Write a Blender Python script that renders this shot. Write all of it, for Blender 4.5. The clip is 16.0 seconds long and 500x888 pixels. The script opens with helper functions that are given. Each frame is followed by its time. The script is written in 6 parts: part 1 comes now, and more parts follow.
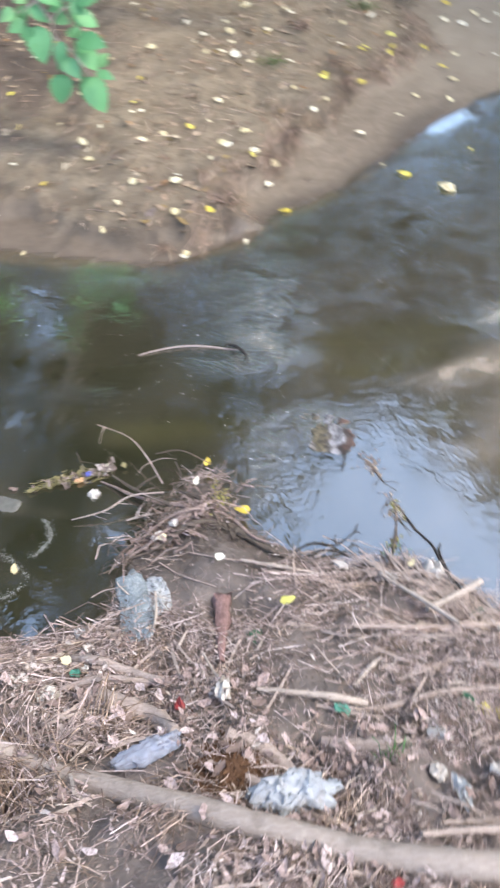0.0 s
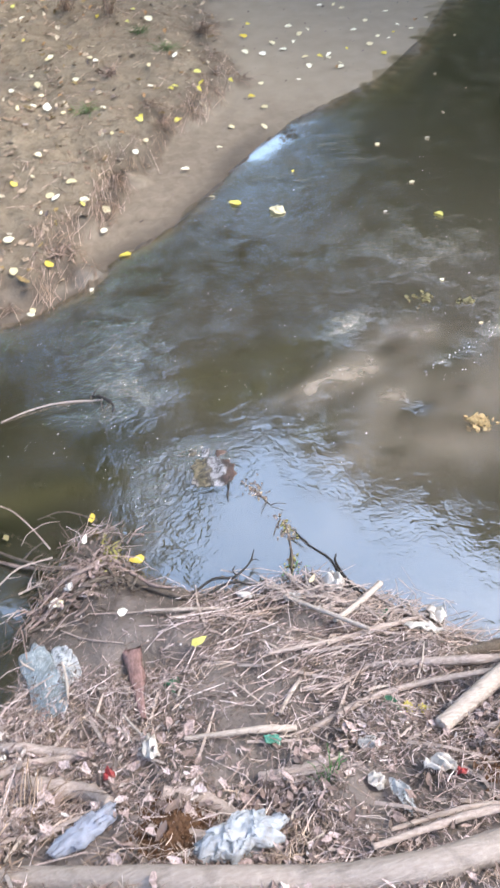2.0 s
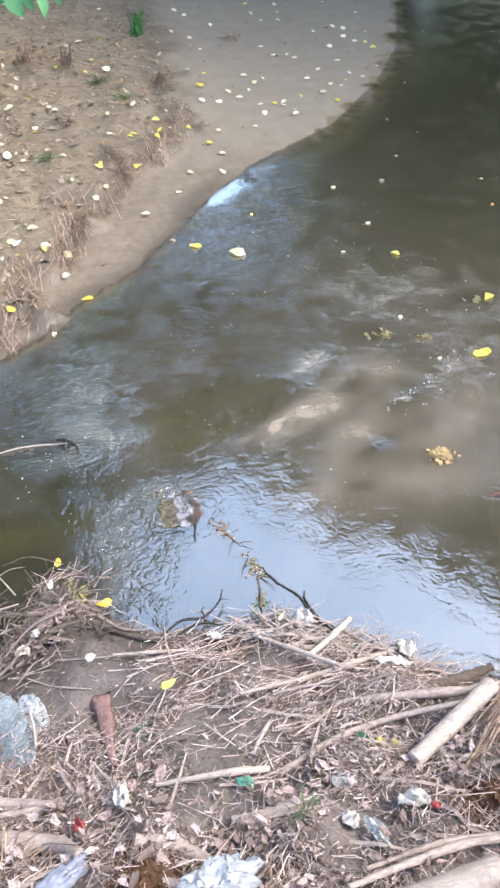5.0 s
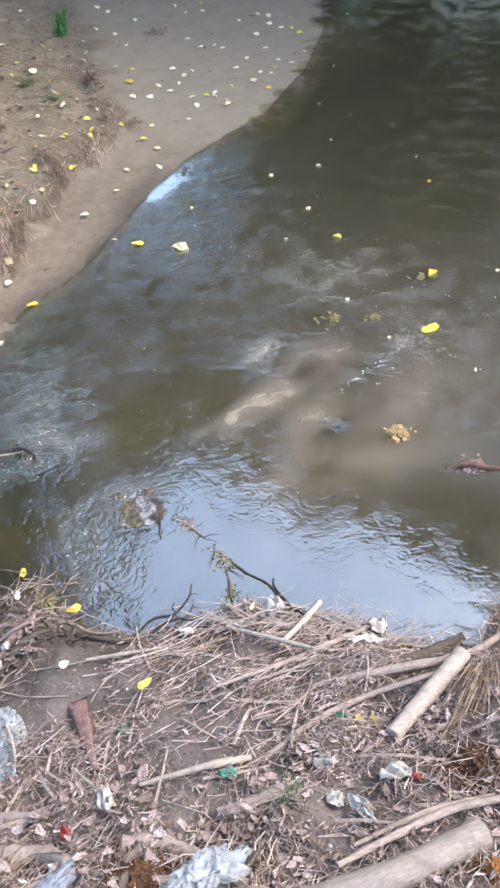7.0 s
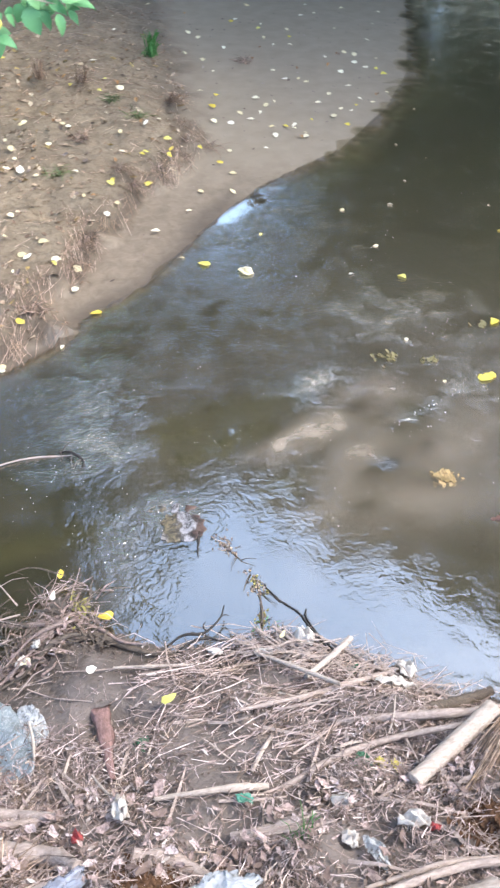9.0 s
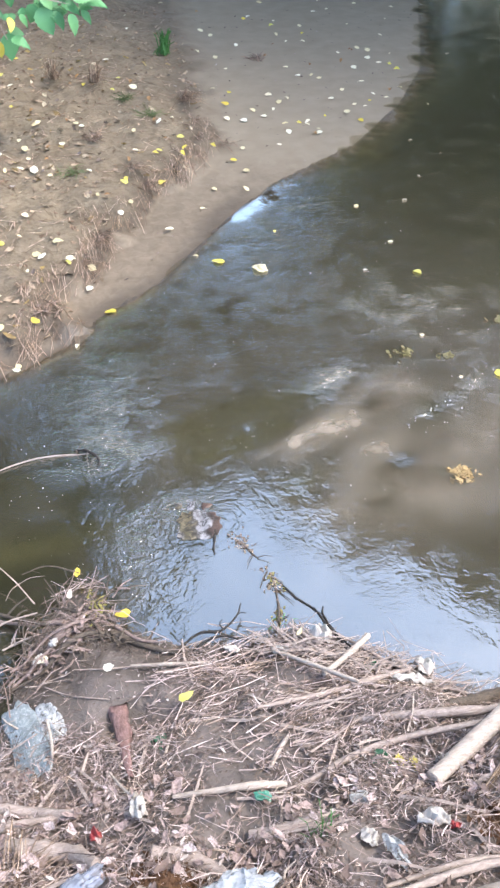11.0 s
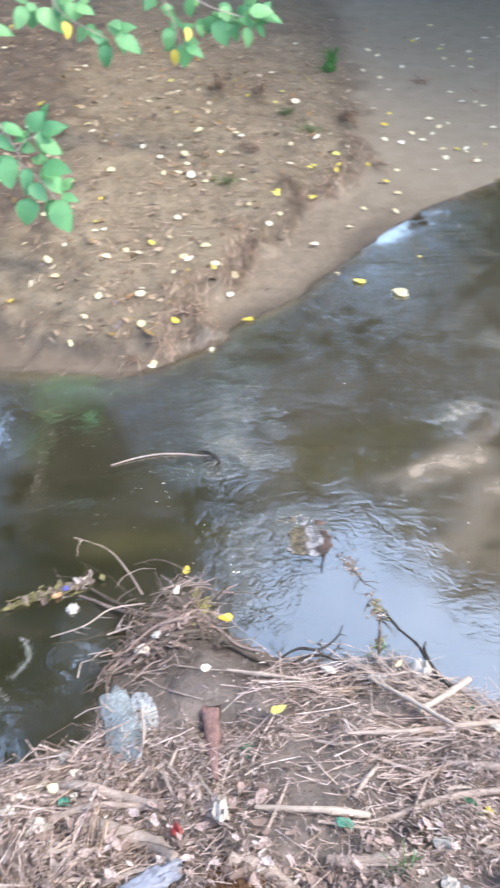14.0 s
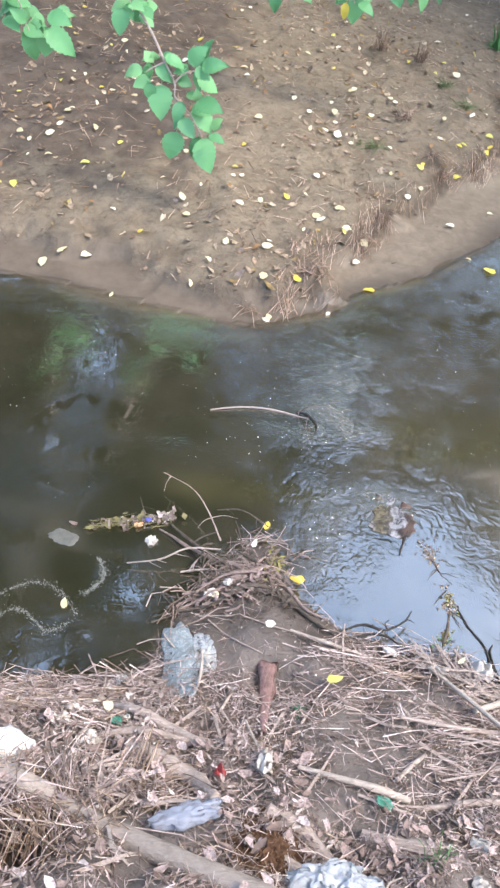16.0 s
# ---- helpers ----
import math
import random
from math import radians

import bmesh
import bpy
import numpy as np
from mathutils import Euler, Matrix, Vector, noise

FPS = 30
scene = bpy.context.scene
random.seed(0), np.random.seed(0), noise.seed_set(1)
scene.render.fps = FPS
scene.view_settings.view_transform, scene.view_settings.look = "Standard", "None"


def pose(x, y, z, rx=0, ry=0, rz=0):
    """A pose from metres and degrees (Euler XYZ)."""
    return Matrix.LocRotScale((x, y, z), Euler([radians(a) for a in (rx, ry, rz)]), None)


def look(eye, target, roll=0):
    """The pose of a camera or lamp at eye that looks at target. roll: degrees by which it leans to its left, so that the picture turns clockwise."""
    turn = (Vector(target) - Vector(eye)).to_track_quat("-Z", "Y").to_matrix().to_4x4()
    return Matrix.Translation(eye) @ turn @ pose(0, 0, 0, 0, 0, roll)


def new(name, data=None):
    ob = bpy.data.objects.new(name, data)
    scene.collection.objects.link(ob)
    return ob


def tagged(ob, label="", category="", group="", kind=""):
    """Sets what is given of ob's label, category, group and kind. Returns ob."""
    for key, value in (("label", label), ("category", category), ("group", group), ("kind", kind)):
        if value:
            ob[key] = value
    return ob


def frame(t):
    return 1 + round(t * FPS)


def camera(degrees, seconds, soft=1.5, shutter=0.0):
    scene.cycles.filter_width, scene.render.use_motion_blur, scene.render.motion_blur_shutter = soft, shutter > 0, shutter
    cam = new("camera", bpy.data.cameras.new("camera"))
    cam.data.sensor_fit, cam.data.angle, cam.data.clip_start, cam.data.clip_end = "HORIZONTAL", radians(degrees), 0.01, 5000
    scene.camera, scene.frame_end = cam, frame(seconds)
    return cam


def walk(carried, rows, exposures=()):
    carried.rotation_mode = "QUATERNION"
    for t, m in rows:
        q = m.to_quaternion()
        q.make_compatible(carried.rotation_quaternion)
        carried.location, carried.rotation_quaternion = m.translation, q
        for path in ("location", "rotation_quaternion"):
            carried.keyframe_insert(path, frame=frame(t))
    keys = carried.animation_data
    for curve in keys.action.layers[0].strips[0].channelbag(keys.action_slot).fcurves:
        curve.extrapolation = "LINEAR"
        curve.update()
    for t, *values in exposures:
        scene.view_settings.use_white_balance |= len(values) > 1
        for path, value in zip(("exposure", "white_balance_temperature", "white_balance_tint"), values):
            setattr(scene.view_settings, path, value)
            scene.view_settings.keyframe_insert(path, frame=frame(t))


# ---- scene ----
cam = camera(34.0, 16.0, soft=2.45, shutter=0.8)
PATH = [
    (0, (0.143, 0.17, 2.434), (0.094, 1.509, 0.949), -0.5),
    (0.5, (0.107, 0.164, 2.473), (0.226, 1.442, 0.94), -3.4),
    (1, (0.13, 0.185, 2.444), (0.346, 1.533, 0.982), -1.9),
    (1.5, (0.126, 0.201, 2.434), (0.323, 1.523, 0.946), -1.4),
    (2, (0.138, 0.189, 2.446), (0.392, 1.558, 1.01), -1.6),
    (2.5, (0.144, 0.186, 2.444), (0.406, 1.565, 1.02), -2.0),
    (3, (0.142, 0.18, 2.452), (0.436, 1.581, 1.054), -1.5),
    (3.5, (0.136, 0.182, 2.456), (0.446, 1.601, 1.08), -0.8),
    (4, (0.133, 0.18, 2.458), (0.456, 1.612, 1.099), -0.1),
    (6.5, (0.162, 0.17, 2.443), (0.573, 1.549, 1.054), -3.1),
    (7, (0.16, 0.167, 2.446), (0.592, 1.546, 1.064), -3.1),
    (7.5, (0.155, 0.168, 2.447), (0.585, 1.553, 1.069), -2.6),
    (8, (0.145, 0.172, 2.447), (0.53, 1.563, 1.063), -2.6),
    (8.5, (0.131, 0.174, 2.449), (0.475, 1.588, 1.076), -0.9),
    (9, (0.115, 0.166, 2.457), (0.473, 1.613, 1.123), 0.8),
    (9.5, (0.094, 0.172, 2.452), (0.416, 1.626, 1.118), 3.5),
    (12, (0.126, 0.168, 2.443), (0.447, 1.625, 1.111), -2.8),
    (12.5, (0.086, 0.172, 2.433), (0.421, 1.64, 1.116), 0.5),
    (13, (0.059, 0.178, 2.421), (0.447, 1.656, 1.13), 4.2),
    (13.5, (0.064, 0.178, 2.46), (0.277, 1.678, 1.155), 1.3),
    (14, (0.065, 0.172, 2.471), (0.123, 1.679, 1.157), 0.1),
    (14.5, (0.055, 0.169, 2.467), (-0.002, 1.674, 1.151), -0.4),
    (15, (0.023, 0.181, 2.437), (0.039, 1.643, 1.072), 1.7),
    (15.5, (-0.008, 0.171, 2.454), (-0.104, 1.601, 1.06), 4.5),
    (16, (-0.015, 0.162, 2.456), (-0.142, 1.598, 1.07), 6.1),
]
# the exposure drifts a little on the way
EXPOSURES = [(0, 2.09), (0.5, 2.13), (1.5, 2.16), (2.5, 2.24), (3.5, 2.32), (4, 2.36), (6.5, 2.21), (7, 2.11), (7.5, 2.14), (8, 2.22),
             (9, 2.30), (9.5, 2.34), (12, 2.29), (13, 2.41), (14, 2.32), (15, 2.31), (16, 2.22)]
walk(cam, [(t, look(eye, target, roll)) for t, eye, target, roll in PATH], EXPOSURES)

# ---- sky, sun ----
SUN_HEIGHT, SUN_TURN = 56.0, 102.0
world = bpy.data.worlds.new("sky")
scene.world = world
world.use_nodes = True
sky = world.node_tree.nodes.new("ShaderNodeTexSky")
sky.sky_type, sky.sun_disc = "NISHITA", False
sky.sun_elevation, sky.sun_rotation = radians(SUN_HEIGHT), radians(SUN_TURN)
sky.air_density, sky.dust_density, sky.ozone_density = 1.0, 1.5, 0.6
world.node_tree.links.new(sky.outputs[0], world.node_tree.nodes["Background"].inputs[0])
world.node_tree.nodes["Background"].inputs[1].default_value = 0.15
sun_data = bpy.data.lights.new("sun", "SUN")
sun_data.energy, sun_data.angle, sun_data.color = 0.62, radians(18), (1.0, 0.92, 0.76)
sun = new("sun", sun_data)
sun_way = Vector((math.sin(radians(SUN_TURN)) * math.cos(radians(SUN_HEIGHT)), math.cos(radians(SUN_TURN)) * math.cos(radians(SUN_HEIGHT)), math.sin(radians(SUN_HEIGHT))))
sun.matrix_world = look(sun_way * 40, (0, 0, 0))

# ---- materials ----
class Nodes:
    """A short way to write a material's nodes."""

    def __init__(self, name):
        self.material = bpy.data.materials.new(name)
        self.material.use_nodes = True
        self.tree = self.material.node_tree
        self.tree.nodes.clear()
        self.place = self.add("ShaderNodeTexCoord").outputs["Object"]

    def add(self, kind, **sockets):
        node = self.tree.nodes.new(kind)
        for key, value in sockets.items():
            self.put(node.inputs[key.replace("_", " ")], value)
        return node

    def put(self, socket, value):
        if isinstance(value, bpy.types.NodeSocket):
            self.tree.links.new(value, socket)
        else:
            socket.default_value = value

    def noise(self, size, detail=4.0, rough=0.55, where=None, distortion=0.0):
        node = self.add("ShaderNodeTexNoise", Scale=1.0 / size, Detail=detail, Roughness=rough, Distortion=distortion)
        self.put(node.inputs["Vector"], where or self.place)
        return node.outputs["Fac"]

    def ramp(self, value, *stops):
        node = self.add("ShaderNodeValToRGB", Fac=value)
        bar = node.color_ramp.elements
        while len(bar) < len(stops):
            bar.new(0.5)
        for mark, (at, colour) in zip(bar, stops):
            mark.position = at
            mark.color = (*colour, 1) if isinstance(colour, tuple) else (colour, colour, colour, 1)
        return node.outputs["Color"]

    def mix(self, fac, a, b, blend="MIX"):
        node = self.tree.nodes.new("ShaderNodeMix")
        node.data_type, node.blend_type = "RGBA", blend
        for socket, value in ((node.inputs[0], fac), (node.inputs[6], a), (node.inputs[7], b)):
            self.put(socket, (*value, 1) if isinstance(value, tuple) and len(value) == 3 else value)
        return node.outputs[2]

    def maths(self, how, a, b=0.0, clamp=False):
        node = self.tree.nodes.new("ShaderNodeMath")
        node.operation, node.use_clamp = how, clamp
        self.put(node.inputs[0], a)
        self.put(node.inputs[1], b)
        return node.outputs[0]

    def relief(self, value, depth, strength=1.0):
        return self.add("ShaderNodeBump", Height=value, Distance=depth, Strength=strength).outputs[0]

    def stretched(self, x, y, z):
        node = self.add("ShaderNodeMapping", Vector=self.place)
        node.inputs["Scale"].default_value = (x, y, z)
        return node.outputs[0]

    def island(self):
        return self.add("ShaderNodeNewGeometry").outputs["Random Per Island"]

    def each(self):
        return self.add("ShaderNodeObjectInfo").outputs["Random"]

    def attribute(self, name):
        node = self.add("ShaderNodeAttribute")
        node.attribute_name = name
        return node.outputs["Fac"]

    def surface(self, colour, rough=0.7, relief=None, **more):
        node = self.add("ShaderNodeBsdfPrincipled", Roughness=rough)
        self.put(node.inputs["Base Color"], (*colour, 1) if isinstance(colour, tuple) and len(colour) == 3 else colour)
        if relief is not None:
            self.put(node.inputs["Normal"], relief)
        for key, value in more.items():
            self.put(node.inputs[key.replace("_", " ")], value)
        return node.outputs[0]

    def done(self, shader):
        out = self.add("ShaderNodeOutputMaterial")
        self.tree.links.new(shader, out.inputs["Surface"])
        return self.material


def ground_material():
    n = Nodes("bank soil")
    broad, middle, fine = n.noise(0.9, 3), n.noise(0.16, 5, 0.6), n.noise(0.018, 4, 0.65)
    dry = n.mix(n.ramp(middle, (0.3, 0.0), (0.7, 1.0)), (0.191, 0.147, 0.096), (0.325, 0.262, 0.177))
    dry = n.mix(n.ramp(broad, (0.35, 0.0), (0.7, 0.5)), dry, (0.218, 0.167, 0.113))
    dry = n.mix(n.ramp(fine, (0.32, 0.35), (0.5, 0.0)), dry, (0.131, 0.098, 0.066))
    dry = n.mix(n.ramp(n.noise(0.055, 5, 0.7, None, 0.8), (0.36, 0.75), (0.52, 0.0)), dry, (0.126, 0.092, 0.059))
    clods = n.noise(0.045, 5, 0.7, None, 0.5)
    dry = n.mix(n.ramp(n.noise(0.22, 5, 0.65, None, 1.2), (0.46, 0.0), (0.62, 0.4)), dry, (0.168, 0.125, 0.082))
    # dark rooty earth along the scarp, the edge's shadow mixed into the colour
    dry = n.mix(n.maths("MULTIPLY", n.attribute("scarp"), n.ramp(clods, (0.3, 1.0), (0.7, 0.6))), dry, (0.088, 0.063, 0.043))
    flat = n.mix(n.ramp(middle, (0.3, 0.0), (0.75, 1.0)), (0.261, 0.210, 0.147), (0.317, 0.260, 0.189))
    flat = n.mix(n.attribute("beach"), flat, n.mix(n.ramp(n.noise(0.07, 5, 0.65, None, 0.6), (0.3, 0.0), (0.7, 1.0)), (0.157, 0.119, 0.081), (0.248, 0.197, 0.141)))
    soil = n.mix(n.ramp(middle, (0.3, 0.0), (0.7, 1.0)), (0.102, 0.083, 0.072), (0.225, 0.186, 0.165))
    silt = n.mix(n.ramp(n.noise(0.3, 4), (0.35, 0.0), (0.65, 1.0)), (0.17, 0.148, 0.10), (0.25, 0.215, 0.155))
    silt = n.mix(n.attribute("sand"), silt, n.mix(n.ramp(middle, (0.35, 0.0), (0.65, 1.0)), (0.60, 0.52, 0.42), (0.76, 0.67, 0.56)))
    # darker soil: damp mud, with the trees' shade put into the colour
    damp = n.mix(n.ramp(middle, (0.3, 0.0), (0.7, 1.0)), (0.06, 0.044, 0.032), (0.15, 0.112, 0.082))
    colour = n.mix(n.attribute("mud_flat"), dry, flat)
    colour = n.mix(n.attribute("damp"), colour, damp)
    colour = n.mix(n.attribute("near_bank"), colour, soil)
    colour = n.mix(n.attribute("stream_bed"), colour, silt)
    wet = n.attribute("wet")
    colour = n.mix(n.maths("MULTIPLY", wet, 0.66), colour, (0.068, 0.053, 0.040))
    rough = n.maths("SUBTRACT", 0.85, n.maths("MULTIPLY", n.maths("MAXIMUM", wet, n.maths("MULTIPLY", n.attribute("mud_flat"), 0.2)), 0.45))
    height_mix = n.maths("ADD", n.maths("ADD", n.maths("MULTIPLY", middle, 0.6), n.maths("MULTIPLY", fine, 0.4)), n.maths("MULTIPLY", clods, 0.9))
    rougher = n.maths("SUBTRACT", 1.0, n.maths("MULTIPLY", n.attribute("mud_flat"), 0.95))
    return n.done(n.surface(colour, rough, n.relief(n.maths("MULTIPLY", height_mix, rougher), 0.02, 0.8)))


# where rings spread over the water: the middle, the wave's length and how far it carries
RINGS = [((0.25, 2.11, 0.0), 0.030, 0.11), ((0.39, 2.40, 0.0), 0.036, 0.15), ((0.0, 2.93, 0.0), 0.045, 0.17), ((-0.55, 2.60, 0.0), 0.035, 0.09)]


def water_material():
    n = Nodes("turbid stream water")
    cloud = n.maths("ADD", n.attribute("plume"), n.maths("MULTIPLY", n.maths("SUBTRACT", n.noise(0.5, 4, 0.55, None, 1.0), 0.5), 0.35), True)
    cloud = n.maths("ADD", cloud, n.maths("MULTIPLY", n.maths("SUBTRACT", n.noise(0.13, 4, 0.6, n.stretched(0.8, 1.3, 1), 1.6), 0.5), n.maths("MULTIPLY", cloud, 0.75)), True)
    cloud = n.maths("ADD", cloud, n.maths("MULTIPLY", n.maths("SUBTRACT", n.noise(0.05, 4, 0.65, None, 1.0), 0.5), n.maths("MULTIPLY", cloud, 0.35)), True)
    tone = n.mix(n.ramp(cloud, (0.0, 0.0), (0.65, 0.5), (1.0, 1.0)), (0.031, 0.030, 0.016), (0.50, 0.415, 0.32))
    tone = n.mix(n.attribute("olive"), tone, (0.098, 0.087, 0.040))
    murk = n.add("ShaderNodeBsdfDiffuse", Color=tone).outputs[0]
    clear = n.add("ShaderNodeBsdfTransparent", Color=(0.99, 0.97, 0.92, 1)).outputs[0]
    # the deeper the water, the more of the bed its silt hides
    clarity = n.maths("POWER", 2.718, n.maths("MULTIPLY", n.attribute("depth"), -1 / 0.045))
    body = n.add("ShaderNodeMixShader", Fac=n.maths("SUBTRACT", 0.96, n.maths("MULTIPLY", n.maths("MULTIPLY", clarity, 0.90), n.maths("SUBTRACT", 1.0, n.maths("MULTIPLY", n.maths("MULTIPLY", cloud, n.attribute("wade")), 0.85)))))
    n.tree.links.new(clear, body.inputs[1])
    n.tree.links.new(murk, body.inputs[2])
    riffle = n.attribute("riffle")
    chop = n.maths("ADD", n.noise(0.014, 3, 0.6, n.stretched(0.9, 1.1, 1), 0.2), n.maths("MULTIPLY", n.noise(0.036, 2, 0.5, n.stretched(0.95, 1.05, 1), 0.2), 0.9))
    patches = n.ramp(n.noise(0.15, 4, 0.65, None, 0.25), (0.41, 0.08), (0.62, 1.0))
    chop = n.maths("MULTIPLY", n.maths("MULTIPLY", chop, n.maths("MULTIPLY", n.maths("ADD", patches, n.maths("MULTIPLY", riffle, 0.4)), riffle)), 0.43)
    rise = n.maths("ADD", chop, n.maths("MULTIPLY", n.maths("MULTIPLY", n.noise(0.22, 2, 0.5, None, 0.6), n.ramp(riffle, (0.1, 0.3), (0.34, 1.0))), 0.08))
    # even trains of small waves where the stream runs over the shallows
    train = n.add("ShaderNodeTexWave", Scale=4.6, Distortion=5.0, Detail=3.0)
    train.bands_direction = "Y"
    train.inputs["Detail Scale"].default_value = 2.2
    n.put(train.inputs["Vector"], n.stretched(0.5, 1.0, 1))
    rise = n.maths("ADD", rise, n.maths("MULTIPLY", n.maths("MULTIPLY", train.outputs["Fac"], n.attribute("train")), 0.09))
    wander = n.maths("MULTIPLY", n.noise(0.07, 3, 0.6), 16.0)
    for middle, wave, reach in RINGS:
        node = n.tree.nodes.new("ShaderNodeVectorMath")
        node.operation = "DISTANCE"
        n.put(node.inputs[0], n.place)
        node.inputs[1].default_value = middle
        off = node.outputs["Value"]
        ring = n.maths("SINE", n.maths("ADD", n.maths("MULTIPLY", off, 2 * math.pi / wave), wander))
        near = n.maths("DIVIDE", off, reach)
        fade = n.maths("MULTIPLY", near, n.maths("POWER", 2.718, n.maths("MULTIPLY", n.maths("MULTIPLY", near, near), -1.0)))
        rise = n.maths("ADD", rise, n.maths("MULTIPLY", n.maths("MULTIPLY", ring, fade), 0.026))
    normal = n.relief(rise, 0.02, 0.8)
    gloss = n.add("ShaderNodeBsdfGlossy", Roughness=0.03, Color=(0.98, 0.97, 0.895, 1))
    n.put(gloss.inputs["Normal"], normal)
    amount = n.maths("MULTIPLY", n.add("ShaderNodeFresnel", IOR=1.45, Normal=normal).outputs[0], 8.0)
    amount = n.maths("MULTIPLY", n.maths("MINIMUM", amount, 0.58), n.attribute("wade"))
    out = n.add("ShaderNodeMixShader", Fac=amount)
    n.tree.links.new(body.outputs[0], out.inputs[1])
    n.tree.links.new(gloss.outputs[0], out.inputs[2])
    return n.done(out.outputs[0])


def straw_material(name="dead reed straw", pale=1.0, tint=(1.0, 1.0, 1.0)):
    n = Nodes(name)
    pick = n.maths("MULTIPLY", n.island(), pale)
    colour = n.ramp(pick, (0.0, (0.10, 0.070, 0.055)), (0.3, (0.23, 0.170, 0.145)), (0.6, (0.41, 0.315, 0.285)), (0.85, (0.59, 0.475, 0.44)), (1.0, (0.78, 0.675, 0.64)))
    colour = n.mix(1.0, colour, tint, "MULTIPLY")
    colour = n.mix(n.ramp(n.noise(0.03, 3), (0.35, 0.55), (0.55, 0.0)), colour, (0.10, 0.07, 0.05))
    # damp, darker drifts and yellower ones
    colour = n.mix(n.ramp(n.noise(0.22, 4, 0.65), (0.54, 0.0), (0.70, 0.4)), colour, n.mix(1.0, colour, (0.52, 0.44, 0.38), "MULTIPLY"))
    colour = n.mix(n.ramp(n.noise(0.13, 3, 0.6, None, 0.7), (0.5, 0.0), (0.66, 0.8)), colour, n.mix(1.0, colour, (1.0, 0.93, 0.72), "MULTIPLY"))
    return n.done(n.surface(colour, 0.7, n.relief(n.noise(0.004, 2), 0.002, 0.5)))


def litter_material(name="rotting leaf scraps", pale=0.0, tint=(1.0, 1.0, 1.0)):
    n = Nodes(name)
    colour = n.ramp(n.maths("ADD", n.maths("MULTIPLY", n.island(), 1 - pale), pale), (0.0, (0.07, 0.053, 0.042)), (0.4, (0.18, 0.137, 0.115)), (0.75, (0.285, 0.222, 0.192)), (0.94, (0.46, 0.385, 0.345)), (1.0, (0.70, 0.65, 0.60)))
    colour = n.mix(1.0, colour, tint, "MULTIPLY")
    colour = n.mix(n.ramp(n.noise(0.02, 3), (0.4, 0.5), (0.6, 0.0)), colour, (0.09, 0.06, 0.04))
    return n.done(n.surface(colour, 0.75))


def chip_material():
    n = Nodes("pinkish chips of bark and leaf")
    colour = n.ramp(n.island(), (0.0, (0.14, 0.096, 0.078)), (0.3, (0.31, 0.225, 0.198)), (0.65, (0.49, 0.375, 0.345)), (1.0, (0.71, 0.59, 0.56)))
    colour = n.mix(n.ramp(n.noise(0.008, 4, 0.65), (0.38, 0.7), (0.58, 0.0)), colour, (0.15, 0.105, 0.082))
    return n.done(n.surface(colour, 0.8, n.relief(n.noise(0.003, 3), 0.001, 0.6)))


def wood_material(name, dark, light, rough=0.75, grain=0.006, way=(0.25, 1.0, 1.0)):
    n = Nodes(name)
    streak = n.noise(grain, 5, 0.6, n.stretched(*way))
    blotch = n.noise(0.06, 4, 0.6)
    colour = n.mix(n.ramp(streak, (0.3, 0.0), (0.7, 1.0)), dark, light)
    colour = n.mix(n.ramp(blotch, (0.52, 0.0), (0.72, 0.65)), colour, tuple(c * 0.45 for c in dark))
    colour = n.mix(n.ramp(n.noise(0.02, 3), (0.58, 0.0), (0.7, 0.4)), colour, tuple(min(1, c * 1.25) for c in light))
    both = n.maths("ADD", streak, n.maths("MULTIPLY", blotch, 0.7))
    return n.done(n.surface(colour, rough, n.relief(both, 0.006, 0.8)))


def plastic_material(name, colour, see_through=0.25, rough=0.3, dirt=0.4):
    n = Nodes(name)
    grime = n.ramp(n.noise(0.035, 5, 0.65), (0.48, 0.0), (0.68, dirt))
    tone = n.mix(grime, colour, (0.22, 0.17, 0.12))
    crease = n.relief(n.noise(0.02, 4, 0.6, None, 1.0), 0.006, 0.6)
    solid = n.surface(tone, rough, crease)
    clear = n.add("ShaderNodeBsdfTransparent", Color=(0.93, 0.95, 0.98, 1)).outputs[0]
    out = n.add("ShaderNodeMixShader", Fac=see_through)
    n.tree.links.new(solid, out.inputs[1])
    n.tree.links.new(clear, out.inputs[2])
    return n.done(out.outputs[0])


def film_material(name, holes_from, tone_a, tone_b):
    """Limp translucent film, milky, dirty and torn through in places."""
    n = Nodes(name)
    tone = n.mix(n.ramp(n.noise(0.03, 5, 0.65, n.stretched(1, 0.5, 1), 0.8), (0.35, 0.0), (0.65, 1.0)), tone_a, tone_b)
    tone = n.mix(n.ramp(n.noise(0.06, 4, 0.6), (0.5, 0.0), (0.72, 0.7)), tone, (0.15, 0.145, 0.12))
    tone = n.mix(n.ramp(n.noise(0.007, 4, 0.7, n.stretched(1, 0.6, 1), 0.6), (0.52, 0.0), (0.64, 0.75)), tone, (0.66, 0.69, 0.70))
    holes = n.ramp(n.noise(0.022, 5, 0.7), (holes_from - 0.08, 0.85), (holes_from + 0.08, 0.16))
    out = n.add("ShaderNodeMixShader", Fac=holes)
    n.tree.links.new(n.surface(tone, 0.42, n.relief(n.noise(0.012, 4, 0.6, None, 1.2), 0.004, 0.7)), out.inputs[1])
    n.tree.links.new(n.add("ShaderNodeBsdfTransparent").outputs[0], out.inputs[2])
    return n.done(out.outputs[0])


